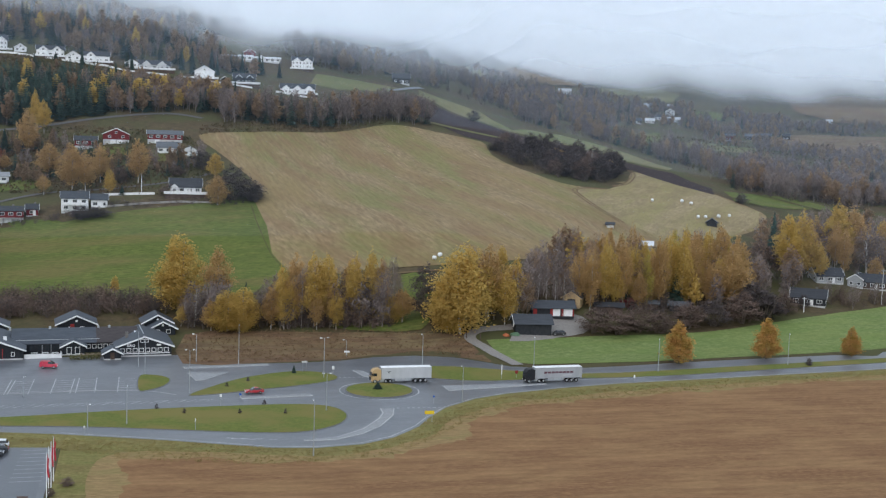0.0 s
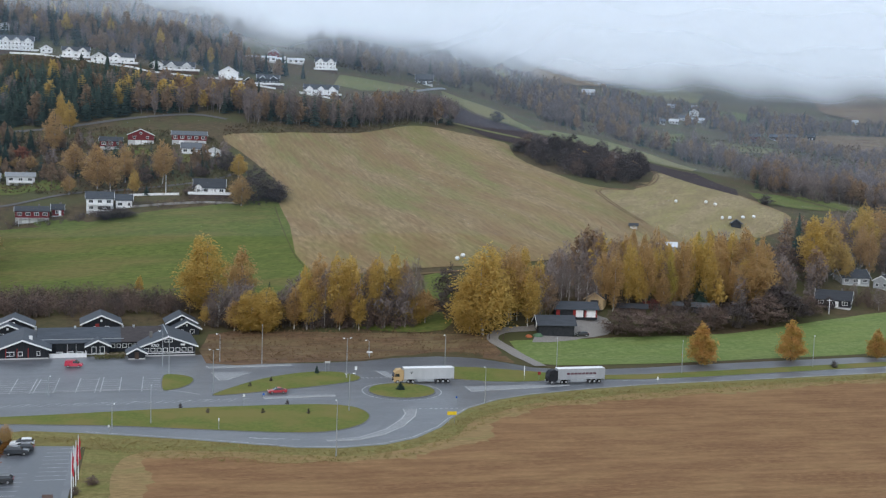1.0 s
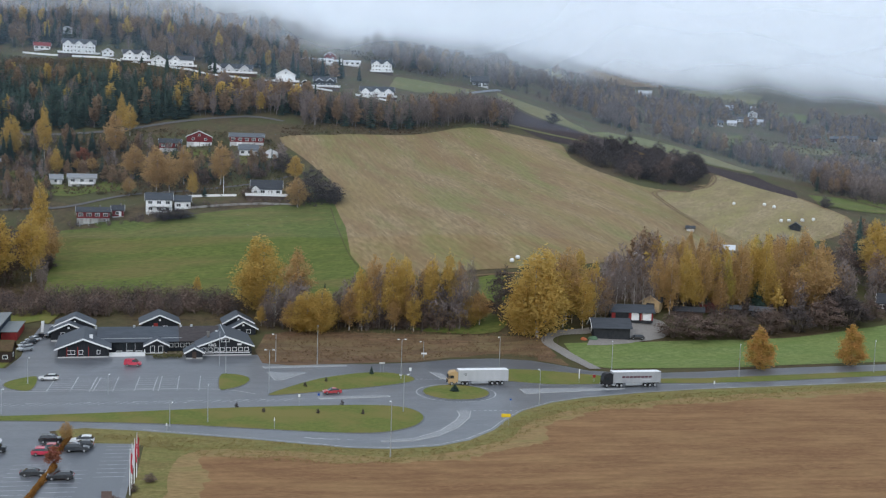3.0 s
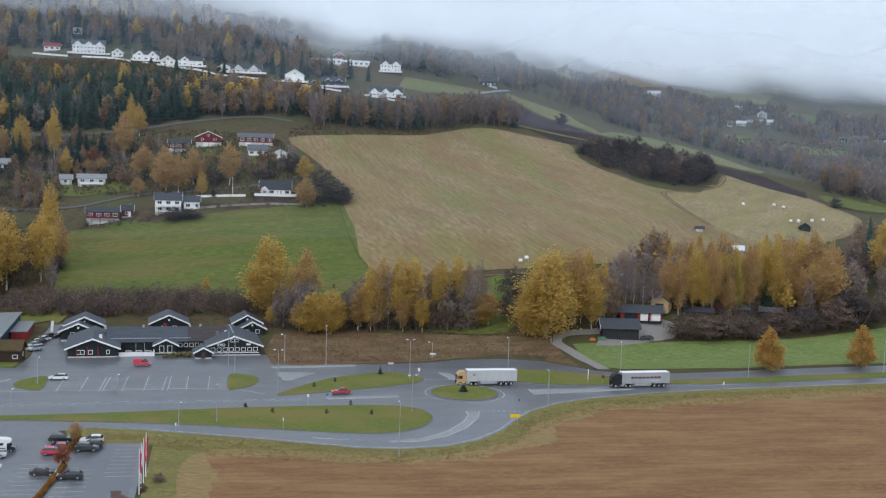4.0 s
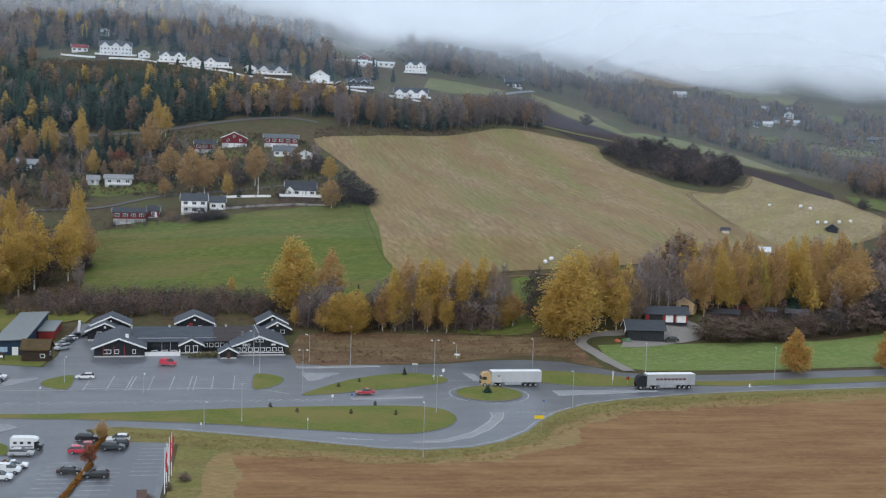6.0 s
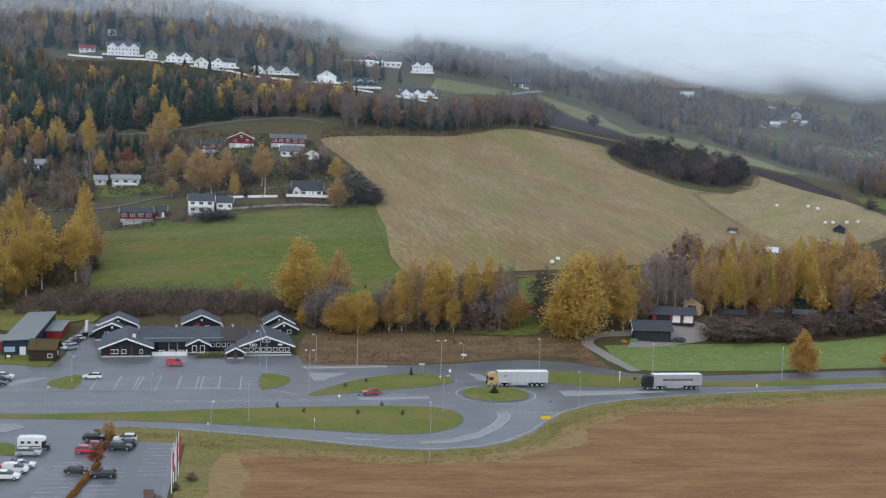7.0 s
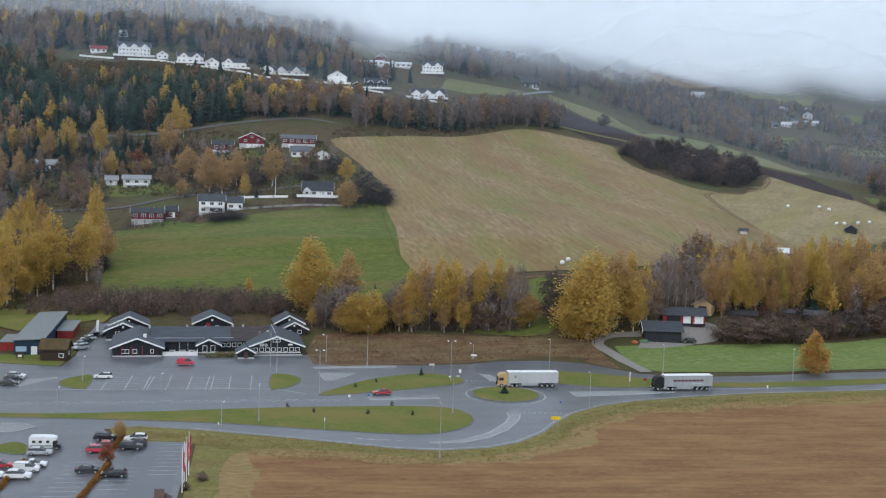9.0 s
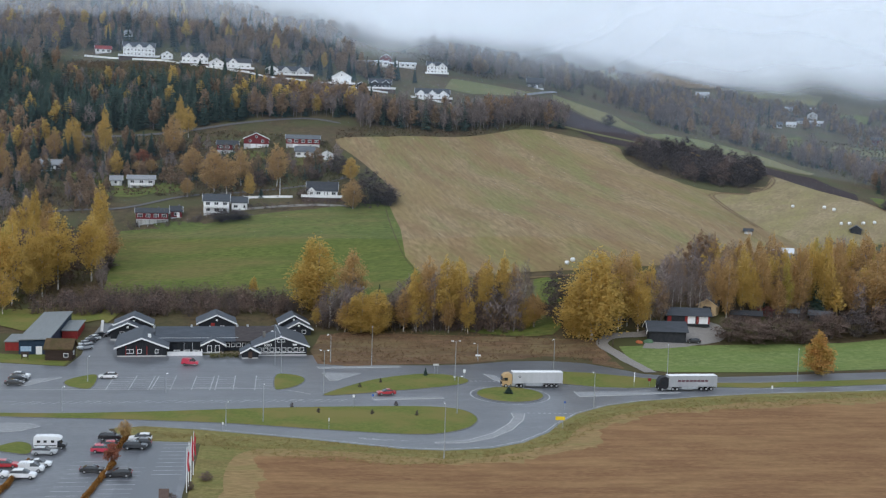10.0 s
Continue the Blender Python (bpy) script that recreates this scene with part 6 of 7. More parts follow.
MAPLE_LEAF = mat("maple_leaves", (0.5, 0.275, 0.1), (0.64, 0.375, 0.14), 0.25, island=0.2, through_light=0.45, big=(0.38, 0.26, 0.07), big_scale=0.25)
PROTOS = {
    "y": [make_tree("birch_tree", birch_shape(4300, 0.36), BARK, LEAF_Y, "tall slender birch with yellow autumn leaves and pale trunk") for _ in range(5)],
    "e": [make_tree("birch_tree", birch_shape(3800, 0.36), BARK, LEAF_G, "slender birch with greenish-yellow autumn leaves") for _ in range(3)],
    "o": [make_tree("birch_tree", birch_shape(4000, 0.36), BARK, LEAF_O, "birch with orange-brown autumn leaves") for _ in range(5)],
    "h": [make_tree("birch_tree", birch_shape(1900, 0.36, 18), BARK_G, LEAF_W, "half-bare birch with thin dull brown leaves") for _ in range(4)],
    "w": [make_tree("birch_tree", wide_shape(9500), BARK, LEAF_Y, "broad old birch with yellow leaves down to the ground") for _ in range(3)],
    "r": [make_tree("rowan_tree", birch_shape(1500, 0.6), BARK_D, LEAF_R, "small rowan with dark red autumn leaves")],
    "g": [make_tree("bare_tree", bare_shape(1900, thick=0.075), BARK, TWIGS, "leafless birch with pale trunk and grey twigs") for _ in range(4)],
    "k": [make_tree("shrub", bush_shape(2000, 900), BARK_D, TWIGS_D, "dark leafless thicket of shrubs", "shrub") for _ in range(3)],
    "b": [make_tree("shrub", bush_shape(1700, 1000), BARK_D, TWIGS_B, "brown half-bare autumn shrub thicket", "shrub") for _ in range(3)],
    "s": [make_tree("spruce_tree", spruce_shape(26, 15), BARK_D, NEEDLE, "dark green spruce with drooping branches") for _ in range(3)],
    "m": [make_tree("maple_tree", maple_shape(4600), BARK_D, MAPLE_LEAF, "young roadside maple with orange crown, greener below") for _ in range(2)],
}
used = set()


def plant(rows, group):
    for kind, x, y, h, w in rows:
        pick = PROTOS[kind][int(rng.integers(len(PROTOS[kind])))]
        wide = w / (10.0 if kind == "m" else 8.2 if kind in "yeohg" else 6.6)
        m = pose(x, y, float(ground(x, y)) - 0.15, 0, 0, rng.uniform(0, 360)) @ Matrix.Diagonal((wide, wide, h / 20.0, 1))
        if pick.name not in used:
            used.add(pick.name)
            pick.matrix_basis = m
            tree = pick
        else:
            tree = copy_thing(pick, Matrix.Identity(4))
            tree.matrix_basis = m
        tree["group"] = group


plant([
    ("w", -84, 368, 23.5, 13.0), ("o", -71, 364, 21.4, 8.6), ("y", -80, 352, 6.6, 3.1), ("y", -109, 382, 6.6, 2.8), ("g", -76, 352, 13.5, 7.8),
    ("w", -65, 348, 12.4, 9.4), ("w", -60, 348, 13.3, 8.5), ("o", -70, 348, 9.6, 5.5), ("s", -61, 357, 12.6, 3.8), ("o", -52, 350, 13.5, 6.2),
    ("y", -48, 350, 13.0, 5.8), ("o", -45, 354, 22.0, 7.3), ("y", -39, 352, 22.4, 7.9), ("y", -35, 354, 21.1, 7.3), ("g", -32, 356, 17.8, 5.9),
    ("y", -27, 354, 21.1, 7.3), ("y", -22, 356, 22.1, 7.3), ("g", -18, 354, 20.3, 6.2)], "trees along the foot of the meadow")
plant([
    ("g", -15, 356, 21.3, 5.9), ("o", -38, 350, 11.3, 5.5), ("y", -32, 350, 11.8, 5.1), ("b", -29, 352, 9.0, 5.2), ("k", -24, 354, 15.1, 6.9),
    ("w", -16, 356, 9.2, 7.0), ("o", -12, 356, 10.8, 7.3), ("k", -5, 360, 17.1, 7.9), ("w", 6, 349, 26.5, 14.5), ("w", 2, 350, 18.5, 8.6),
    ("y", 14, 357, 19.0, 6.5), ("o", 15, 360, 23.3, 10.6), ("y", 20, 356, 16.9, 8.0), ("g", 24, 360, 16.1, 7.6), ("y", 27, 372, 7.3, 2.9),
    ("g", 28, 370, 14.1, 4.0), ("g", 31, 370, 15.0, 4.0), ("g", 34, 372, 14.1, 4.0)], "trees along the foot of the meadow")
plant([
    ("g", 37, 372, 13.4, 4.4), ("g", 40, 374, 13.9, 4.4), ("g", 43, 375, 12.8, 4.4), ("o", 45, 376, 19.4, 5.7), ("o", 49, 377, 20.9, 6.0),
    ("y", 54, 381, 23.3, 5.4), ("y", 58, 384, 17.7, 5.2), ("o", 61, 386, 23.7, 5.8), ("o", 67, 388, 13.7, 5.3), ("y", 66, 394, 20.7, 5.7),
    ("o", 72, 394, 19.9, 5.7), ("o", 75, 394, 25.4, 6.3), ("y", 80, 402, 25.4, 6.1), ("y", 84, 400, 27.1, 7.1), ("s", 82, 401, 14.7, 6.7),
    ("s", 62, 391, 8.6, 4.2), ("y", 85, 402, 11.2, 4.3), ("o", 92, 419, 23.3, 7.4)], "trees on the wooded bank")
plant([
    ("y", 100, 434, 20.2, 7.2), ("o", 103, 426, 25.0, 9.6), ("o", 101, 400, 22.7, 11.7), ("o", 108, 420, 22.7, 8.6), ("k", 108, 398, 11.7, 10.5),
    ("b", 126, 456, 14.5, 11.2), ("s", 137, 478, 22.2, 7.0), ("y", 136, 453, 26.6, 11.5), ("y", 143, 459, 27.2, 11.7), ("o", 148, 464, 20.9, 9.5),
    ("y", 151, 459, 15.7, 6.3), ("y", 167, 487, 26.2, 12.4), ("o", 174, 493, 24.4, 12.6), ("g", 175, 474, 20.9, 12.1), ("g", 180, 474, 18.6, 9.7),
    ("o", 175, 464, 10.7, 6.4), ("y", 192, 484, 21.4, 14.2), ("g", 193, 468, 18.3, 11.4)], "trees on the wooded bank")
plant([
    ("b", 48, 359, 7.9, 8.1), ("b", 56, 361, 7.4, 9.2), ("b", 63, 366, 8.1, 8.2), ("b", 71, 368, 7.2, 9.4), ("b", 82, 377, 9.0, 9.0),
    ("k", 91, 382, 9.0, 9.0), ("b", 102, 388, 10.5, 10.5), ("k", 111, 394, 10.8, 12.0), ("b", 121, 404, 7.1, 8.3), ("k", 154, 600, 5.9, 6.5),
    ("k", 17, 747, 7.7, 8.0), ("k", 130, 412, 5.6, 3.6), ("k", 118, 410, 5.6, 4.0)], "shrubs round the farm")
plant([
    ("m", 69, 330, 12.1, 8.1), ("m", 98, 342, 12.5, 7.7), ("m", 127, 352, 8.8, 5.9)], "roadside maples")
plant([
    ("y", -188, 366, 29.1, 10.8), ("y", -184, 380, 22.9, 9.3), ("y", -189, 384, 27.3, 7.9), ("y", -182, 388, 27.5, 11.4), ("y", -174, 398, 24.3, 10.7),
    ("y", -186, 434, 28.0, 7.6), ("o", -177, 420, 16.8, 9.0), ("b", -200, 397, 19.4, 9.7), ("b", -183, 394, 14.5, 8.5), ("y", -184, 352, 13.8, 6.9),
    ("y", -213, 420, 22.6, 9.0), ("o", -198, 366, 26.9, 10.8), ("y", -213, 381, 28.0, 11.2), ("o", -224, 418, 24.6, 10.2), ("b", -187, 412, 16.1, 8.1),
    ("g", -195, 384, 16.9, 7.5), ("k", -174, 412, 6.0, 6.0), ("g", -198, 348, 22.2, 10.2)], "trees on the slope by the sheds")
plant([
    ("o", -199, 550, 22.1, 9.1), ("y", -203, 584, 16.3, 6.9), ("y", -209, 589, 20.2, 5.8), ("o", -254, 507, 15.6, 6.5), ("y", -216, 522, 13.5, 6.1),
    ("y", -232, 546, 25.4, 7.0), ("y", -247, 543, 21.3, 9.6), ("o", -256, 541, 14.6, 7.9), ("o", -209, 531, 6.0, 6.2), ("o", -203, 532, 6.8, 6.3),
    ("r", -211, 541, 7.9, 6.4), ("o", -180, 524, 15.9, 10.8), ("o", -163, 504, 20.5, 11.4), ("o", -157, 504, 17.3, 10.4), ("o", -154, 516, 17.2, 9.1),
    ("o", -137, 515, 19.4, 9.1), ("y", -145, 499, 11.5, 4.9), ("o", -174, 500, 8.6, 5.9)], "trees among the hillside houses")
plant([
    ("o", -97, 492, 13.0, 10.1), ("y", -105, 526, 11.6, 7.7), ("k", -92, 500, 15.2, 11.3), ("k", -85, 502, 9.1, 11.3), ("k", -113, 538, 9.2, 8.9),
    ("k", -82, 499, 7.6, 7.8), ("s", -140, 500, 4.2, 2.9), ("s", -270, 524, 18.0, 7.7), ("s", -259, 526, 15.4, 7.7), ("s", -216, 528, 14.2, 7.8),
    ("s", -215, 532, 11.2, 7.3), ("o", -265, 509, 15.0, 7.5), ("b", -229, 516, 11.4, 7.6), ("b", -145, 516, 7.6, 7.6), ("b", -123, 527, 5.2, 7.7),
    ("b", -120, 502, 4.7, 7.4), ("k", -149, 472, 5.8, 9.2), ("k", -143, 474, 4.6, 9.3)], "trees among the hillside houses")

plant([
    ("s", -322, 762, 15.1, 4.3), ("s", -319, 768, 16.7, 4.8), ("s", -316, 771, 12.7, 3.6), ("s", -238, 705, 5.6, 3.5), ("s", -221, 702, 9.3, 3.5),
    ("s", -198, 716, 10.6, 3.5), ("s", -193, 709, 11.7, 3.5), ("s", -168, 733, 15.0, 4.3), ("s", -160, 727, 18.0, 5.1), ("s", -152, 747, 16.0, 4.6),
    ("s", -147, 739, 12.2, 3.5), ("s", -134, 756, 15.0, 4.3), ("s", -125, 768, 16.5, 4.7), ("s", -124, 775, 12.8, 3.7), ("s", -112, 771, 11.4, 3.5),
    ("s", -145, 684, 9.0, 3.5), ("s", -126, 662, 15.3, 4.4), ("s", -122, 666, 14.3, 4.1), ("s", -193, 628, 11.4, 3.5), ("s", -191, 631, 12.5, 3.6),
    ("s", -141, 904, 11.9, 3.5), ("s", -186, 749, 9.9, 3.5), ("s", -197, 689, 9.1, 3.5)], "spruces by the upper houses")

# ---- woods too dense to count ----
def wood_variants(kind, far):
    if kind == "s":
        return [spruce_shape(13, 9, 1.4) for _ in range(4)]
    if kind in "yo":
        return [birch_shape(150, 1.9, 3, 24) if far else birch_shape(380, 1.15, 4, 34) for _ in range(4)]
    if kind == "g":
        return [bare_shape(110, 0.18, 8, 0.4, 3) if far else bare_shape(240, 0.18, 8, 0.26, 4) for _ in range(4)]
    return [bush_shape(46, 40, 3) if far else bush_shape(90, 80, 3) for _ in range(4)]


WOODS = {(k, far): wood_variants(k, far) for k in "syogkb" for far in (False, True)}
CROWN = {"s": NEEDLE, "y": LEAF_Y, "o": LEAF_W, "g": TWIGS, "k": TWIGS_D, "b": TWIGS_B}
STEM = {"s": BARK_D, "y": BARK_G, "o": BARK_G, "g": BARK_G, "k": BARK_D, "b": BARK_D}
SAY = {"s": ("spruce_wood", "dense dark green spruce wood on the hillside"), "y": ("birch_wood", "wood of yellow autumn birches"), "o": ("birch_wood", "wood of orange-brown autumn birches and larches"),
       "g": ("bare_wood", "leafless grey birch wood"), "k": ("thicket", "dark leafless thicket"), "b": ("thicket", "brown half-bare undergrowth")}


def inside(x, y, poly):
    hit = False
    for (ax, ay), (bx, by) in zip(poly, poly[1:] + poly[:1]):
        if (ay > y) != (by > y) and x < ax + (y - ay) / (by - ay) * (bx - ax):
            hit = not hit
    return hit


def wood(poly, count, mix, tall, where, clump=0.0, tight=1.0):
    """Scatter trees over a stretch of land: mix gives the kinds' shares, tall the range of heights."""
    xs, ys = [p[0] for p in poly], [p[1] for p in poly]
    got = {k: [] for k in mix}
    kinds, share = list(mix), np.array(list(mix.values()), float)
    tries = 0
    while sum(map(len, got.values())) < count and tries < count * 30:
        tries += 1
        x, y = rng.uniform(min(xs), max(xs)), rng.uniform(min(ys), max(ys))
        if not inside(x, y, poly) or any((x - cx) ** 2 + (y - cy) ** 2 < (r * tight) ** 2 for cx, cy, r in CLEAR):
            continue
        if y > 880 and any(inside(x, y, q) for q in OPEN):
            continue
        if clump and noise.noise(Vector((x / clump, y / clump / 1.6, 3.0))) < -0.05:
            continue
        got[kinds[int(rng.choice(len(kinds), p=share / share.sum()))]].append((x, y))
    for k, spots in got.items():
        if not spots:
            continue
        wv, wf, cv, cf, wn_, cn_ = [], [], [], [], 0, 0
        for x, y in spots:
            stem, crown = WOODS[k, min(ys) > 850][int(rng.integers(4))]
            h = rng.uniform(*tall) * (0.45 if k in "kb" else 1.0)
            sx = h / 20 * rng.uniform(0.8, 1.2) * (1.8 if k in "kb" else 1.25 if k == "s" else 1.0)
            a = rng.uniform(0, 6.283)
            turn = np.array([[math.cos(a) * sx, -math.sin(a) * sx, 0], [math.sin(a) * sx, math.cos(a) * sx, 0], [0, 0, h / 20]])
            at = np.array([x, y, float(ground(x, y)) - 0.2])
            sv = np.array(stem[0]) @ turn.T + at
            wv.append(sv), wf.extend([tuple(i + wn_ for i in q) for q in stem[1]])
            wn_ += len(sv)
            c = crown[0] @ turn.T + at
            cv.append(c), cf.append(crown[1] + cn_)
            cn_ += len(c)
        name, label = SAY[k]
        ob = tagged(pydata(name, np.concatenate(cv), np.concatenate(cf), CROWN[k]), label + " " + where, "woodland", kind="stuff")
        stems = pydata("stems", np.concatenate(wv), wf, STEM[k])
        stems.parent = ob


wood([(-340, 586), (-237, 592), (-207, 599), (-183, 612), (-162, 628), (-190, 662), (-228, 662), (-262, 664), (-318, 672), (-400, 690)], 1150, {"s": 0.9, "o": 0.03, "y": 0.02, "g": 0.03, "k": 0.02}, (10, 16.5), "above the road")
wood([(-180, 614), (-121, 640), (-124, 662), (-165, 660), (-190, 658)], 170, {"g": 0.42, "o": 0.38, "s": 0.14, "y": 0.06}, (11, 16), "below the upper houses")
wood([(-440, 700), (-410, 742), (-330, 748), (-270, 738), (-230, 730), (-165, 742), (-120, 752), (-150, 800), (-172, 850), (-215, 924), (-327, 960), (-480, 970), (-480, 800)], 1300, {"o": 0.3, "y": 0.03, "g": 0.16, "s": 0.45, "k": 0.06}, (9, 16), "above the upper houses")
wood([(-127, 892), (-92, 840), (-30, 880), (-15, 981), (-20, 1224), (-81, 1084), (-135, 1012)], 320, {"g": 0.7, "s": 0.15, "o": 0.15}, (12, 18), "under the cloud")
wood([(-88, 1000), (-60, 1300), (-20, 1560), (60, 1700), (125, 1600), (108, 1250), (60, 1200), (-17, 1036)], 420, {"g": 0.4, "o": 0.2, "b": 0.2, "k": 0.12, "s": 0.08}, (9, 15), "high on the hillside", 60)
wood([(36, 1500), (62, 1500), (66, 1590), (40, 1590)], 60, {"s": 0.5, "g": 0.5}, (14, 20), "in a dark clump under the cloud")
wood([(-119, 614), (-62, 668), (-34, 698), (-7, 706), (-11, 720), (-36, 733), (-66, 690), (-94, 660), (-125, 640)], 230, {"g": 0.62, "o": 0.12, "s": 0.1, "k": 0.16}, (12, 18), "above the stubble field")
wood([(22, 653), (34, 626), (47, 594), (65, 580), (88, 598), (102, 646), (87, 658), (52, 660), (36, 670)], 110, {"k": 0.92, "b": 0.08}, (12, 20), "in the hollow of the field")
wood([(-39, 850), (3, 934), (34, 888), (68, 840), (129, 862), (160, 775), (176, 768), (165, 655), (213, 715), (263, 700), (317, 725), (461, 1036), (306, 948), (208, 924), (143, 900), (113, 1120), (62, 1196), (-17, 1036)], 1700, {"g": 0.36, "k": 0.26, "b": 0.2, "o": 0.12, "s": 0.06}, (9, 16), "beyond the fields", 28)
wood([(62, 1196), (117, 1160), (160, 1100), (180, 1200), (269, 1352), (302, 1300), (580, 1340), (644, 1456), (478, 1492), (399, 1616), (263, 1652), (161, 1604)], 1700, {"g": 0.34, "k": 0.16, "b": 0.24, "o": 0.18, "s": 0.08}, (9, 16), "on the far hillside", 45)
wood([(210, 1104), (273, 1144), (325, 1092), (353, 1064), (319, 958), (435, 978), (484, 1088), (477, 1208), (397, 1236), (302, 1216)], 420, {"g": 0.4, "o": 0.24, "k": 0.26, "b": 0.1}, (9, 16), "below the far farms")
wood([(197, 1980), (403, 2048), (604, 2052), (850, 1932), (1140, 2300), (636, 2400)], 260, {"g": 0.5, "s": 0.5}, (12, 18), "at the edge of the cloud", 80)
wood([(-176, 352), (-83, 362), (-88, 376), (-122, 380), (-147, 378), (-175, 374)], 400, {"b": 0.7, "k": 0.3}, (8, 15), "behind the inn")
wood([(27, 367), (48, 374), (81, 392), (102, 399), (116, 425), (122, 452), (105, 462), (80, 440), (47, 425), (29, 406)], 150, {"g": 0.42, "k": 0.22, "b": 0.14, "o": 0.16, "y": 0.06}, (9, 16), "on the bank")
wood([(109, 404), (138, 441), (180, 466), (208, 488), (239, 564), (193, 550), (157, 519), (137, 504)], 130, {"g": 0.45, "k": 0.2, "b": 0.2, "o": 0.15}, (10, 18), "on the bank by the bungalows")
wood([(-79, 349), (-14, 351), (-16, 359), (-50, 362), (-82, 362)], 190, {"k": 0.42, "b": 0.42, "g": 0.16}, (9, 15), "under the birch row")
wood([(-194, 345), (-172, 368), (-164, 386), (-187, 448), (-201, 464), (-235, 472), (-277, 478), (-290, 400)], 170, {"b": 0.5, "k": 0.2, "g": 0.18, "o": 0.12}, (7, 13), "on the slope")
wood([(-267, 478), (-204, 476), (-207, 505), (-161, 512), (-111, 529), (-117, 554), (-152, 548), (-176, 562), (-208, 571), (-232, 576), (-317, 569)], 640, {"b": 0.36, "k": 0.2, "o": 0.22, "s": 0.12, "g": 0.1}, (4.5, 11), "between the hillside houses", 0.0, 0.62)
wood([(-420, 560), (-340, 586), (-300, 586), (-262, 560), (-275, 500), (-290, 470), (-360, 460)], 260, {"s": 0.4, "o": 0.22, "y": 0.13, "g": 0.15, "b": 0.1}, (11, 18), "west of the houses")
wood([(-330, 716), (-268, 708), (-225, 698), (-170, 702), (-128, 712), (-124, 664), (-165, 662), (-228, 664), (-318, 674)], 400, {"b": 0.6, "k": 0.3, "s": 0.06, "o": 0.04}, (4, 8), "on the slope under the fence")
wood([(-188, 459), (-163, 466), (-141, 482), (-113, 490), (-84, 494), (-84, 499), (-113, 496), (-142, 489), (-165, 473), (-190, 466)], 120, {"b": 0.5, "k": 0.5}, (3.5, 7), "along the meadow's upper edge", 0.0, 0.3)
wood([(112, 406), (132, 428), (150, 450), (168, 452), (205, 480), (215, 470), (180, 440), (150, 418), (125, 402)], 110, {"b": 0.55, "k": 0.3, "g": 0.15}, (7, 12), "round the bungalows")
wood([(105, 418), (135, 470), (140, 500), (125, 495), (108, 455)], 60, {"b": 0.6, "k": 0.4}, (6, 10), "on the steep bank")
wood([(150, 690), (190, 640), (240, 660), (330, 740), (300, 790), (220, 760), (165, 745)], 380, {"k": 0.36, "g": 0.36, "b": 0.1, "o": 0.18}, (10, 17), "beyond the hollow", 22)
wood([(-520, 970), (-327, 958), (-215, 922), (-165, 1000), (-190, 1090), (-300, 1110), (-520, 1110)], 420, {"s": 0.5, "g": 0.15, "o": 0.35}, (11, 17), "rising into the cloud")
wood([(30, 364), (60, 371), (105, 397), (122, 420), (104, 430), (70, 402), (40, 388), (28, 376)], 150, {"b": 0.5, "k": 0.5}, (8, 13), "under the trees of the bank", 0.0, 0.7)
wood([(-50, 349), (-30, 351), (-30, 362), (-50, 360)], 60, {"b": 0.5, "k": 0.5}, (7, 12), "under the birch row")
wood([(-480, 690), (-400, 688), (-332, 672), (-334, 726), (-410, 744), (-480, 760)], 190, {"s": 0.72, "o": 0.18, "g": 0.1}, (10, 16), "west of the upper houses")


# ---- the thick of the birch rows, tree by tree ----
def fill(poly, count, mix, tall, slim, group):
    xs, ys = [p[0] for p in poly], [p[1] for p in poly]
    kinds, share = list(mix), np.array(list(mix.values()), float)
    rows = []
    while len(rows) < count:
        x, y = rng.uniform(min(xs), max(xs)), rng.uniform(min(ys), max(ys))
        if not inside(x, y, poly) or any((x - cx) ** 2 + (y - cy) ** 2 < (r * 0.8) ** 2 for cx, cy, r in CLEAR):
            continue
        k = kinds[int(rng.choice(len(kinds), p=share / share.sum()))]
        rows.append((k, x, y, rng.uniform(*tall) * (0.6 if k == "s" else 1.0), rng.uniform(*slim)))
    plant(rows, group)


fill([(-50, 351), (-16, 352), (-16, 361), (-46, 364)], 30, {"h": 0.34, "g": 0.26, "o": 0.2, "y": 0.14, "e": 0.06}, (11, 19), (4.5, 6.5), "trees along the foot of the meadow")
fill([(-84, 351), (-52, 351), (-54, 358), (-84, 366)], 13, {"h": 0.5, "g": 0.4, "o": 0.1}, (6, 11), (4, 6), "trees along the foot of the meadow")
fill([(4, 353), (26, 358), (30, 374), (8, 372)], 14, {"h": 0.4, "g": 0.3, "y": 0.15, "o": 0.15}, (12, 20), (4.5, 6.5), "trees along the foot of the meadow")
fill([(26, 370), (48, 377), (62, 388), (62, 398), (30, 396)], 18, {"g": 0.55, "h": 0.25, "o": 0.2}, (9, 14), (3.6, 5), "trees on the wooded bank")
fill([(46, 380), (81, 396), (104, 404), (114, 425), (112, 446), (95, 448), (72, 430), (47, 412)], 72, {"o": 0.32, "y": 0.22, "e": 0.1, "h": 0.26, "g": 0.07, "s": 0.03}, (13, 20), (4, 6), "trees on the wooded bank")
fill([(138, 450), (180, 474), (214, 494), (205, 526), (160, 508), (142, 484)], 30, {"o": 0.34, "y": 0.2, "h": 0.3, "g": 0.16}, (13, 21), (4.5, 7), "trees on the wooded bank")
fill([(24, 652), (34, 628), (48, 598), (65, 585), (86, 602), (99, 642), (86, 656), (52, 658)], 62, {"k": 0.78, "b": 0.14, "g": 0.04, "o": 0.04}, (6, 13), (6.5, 10), "shrubs in the hollow of the field")
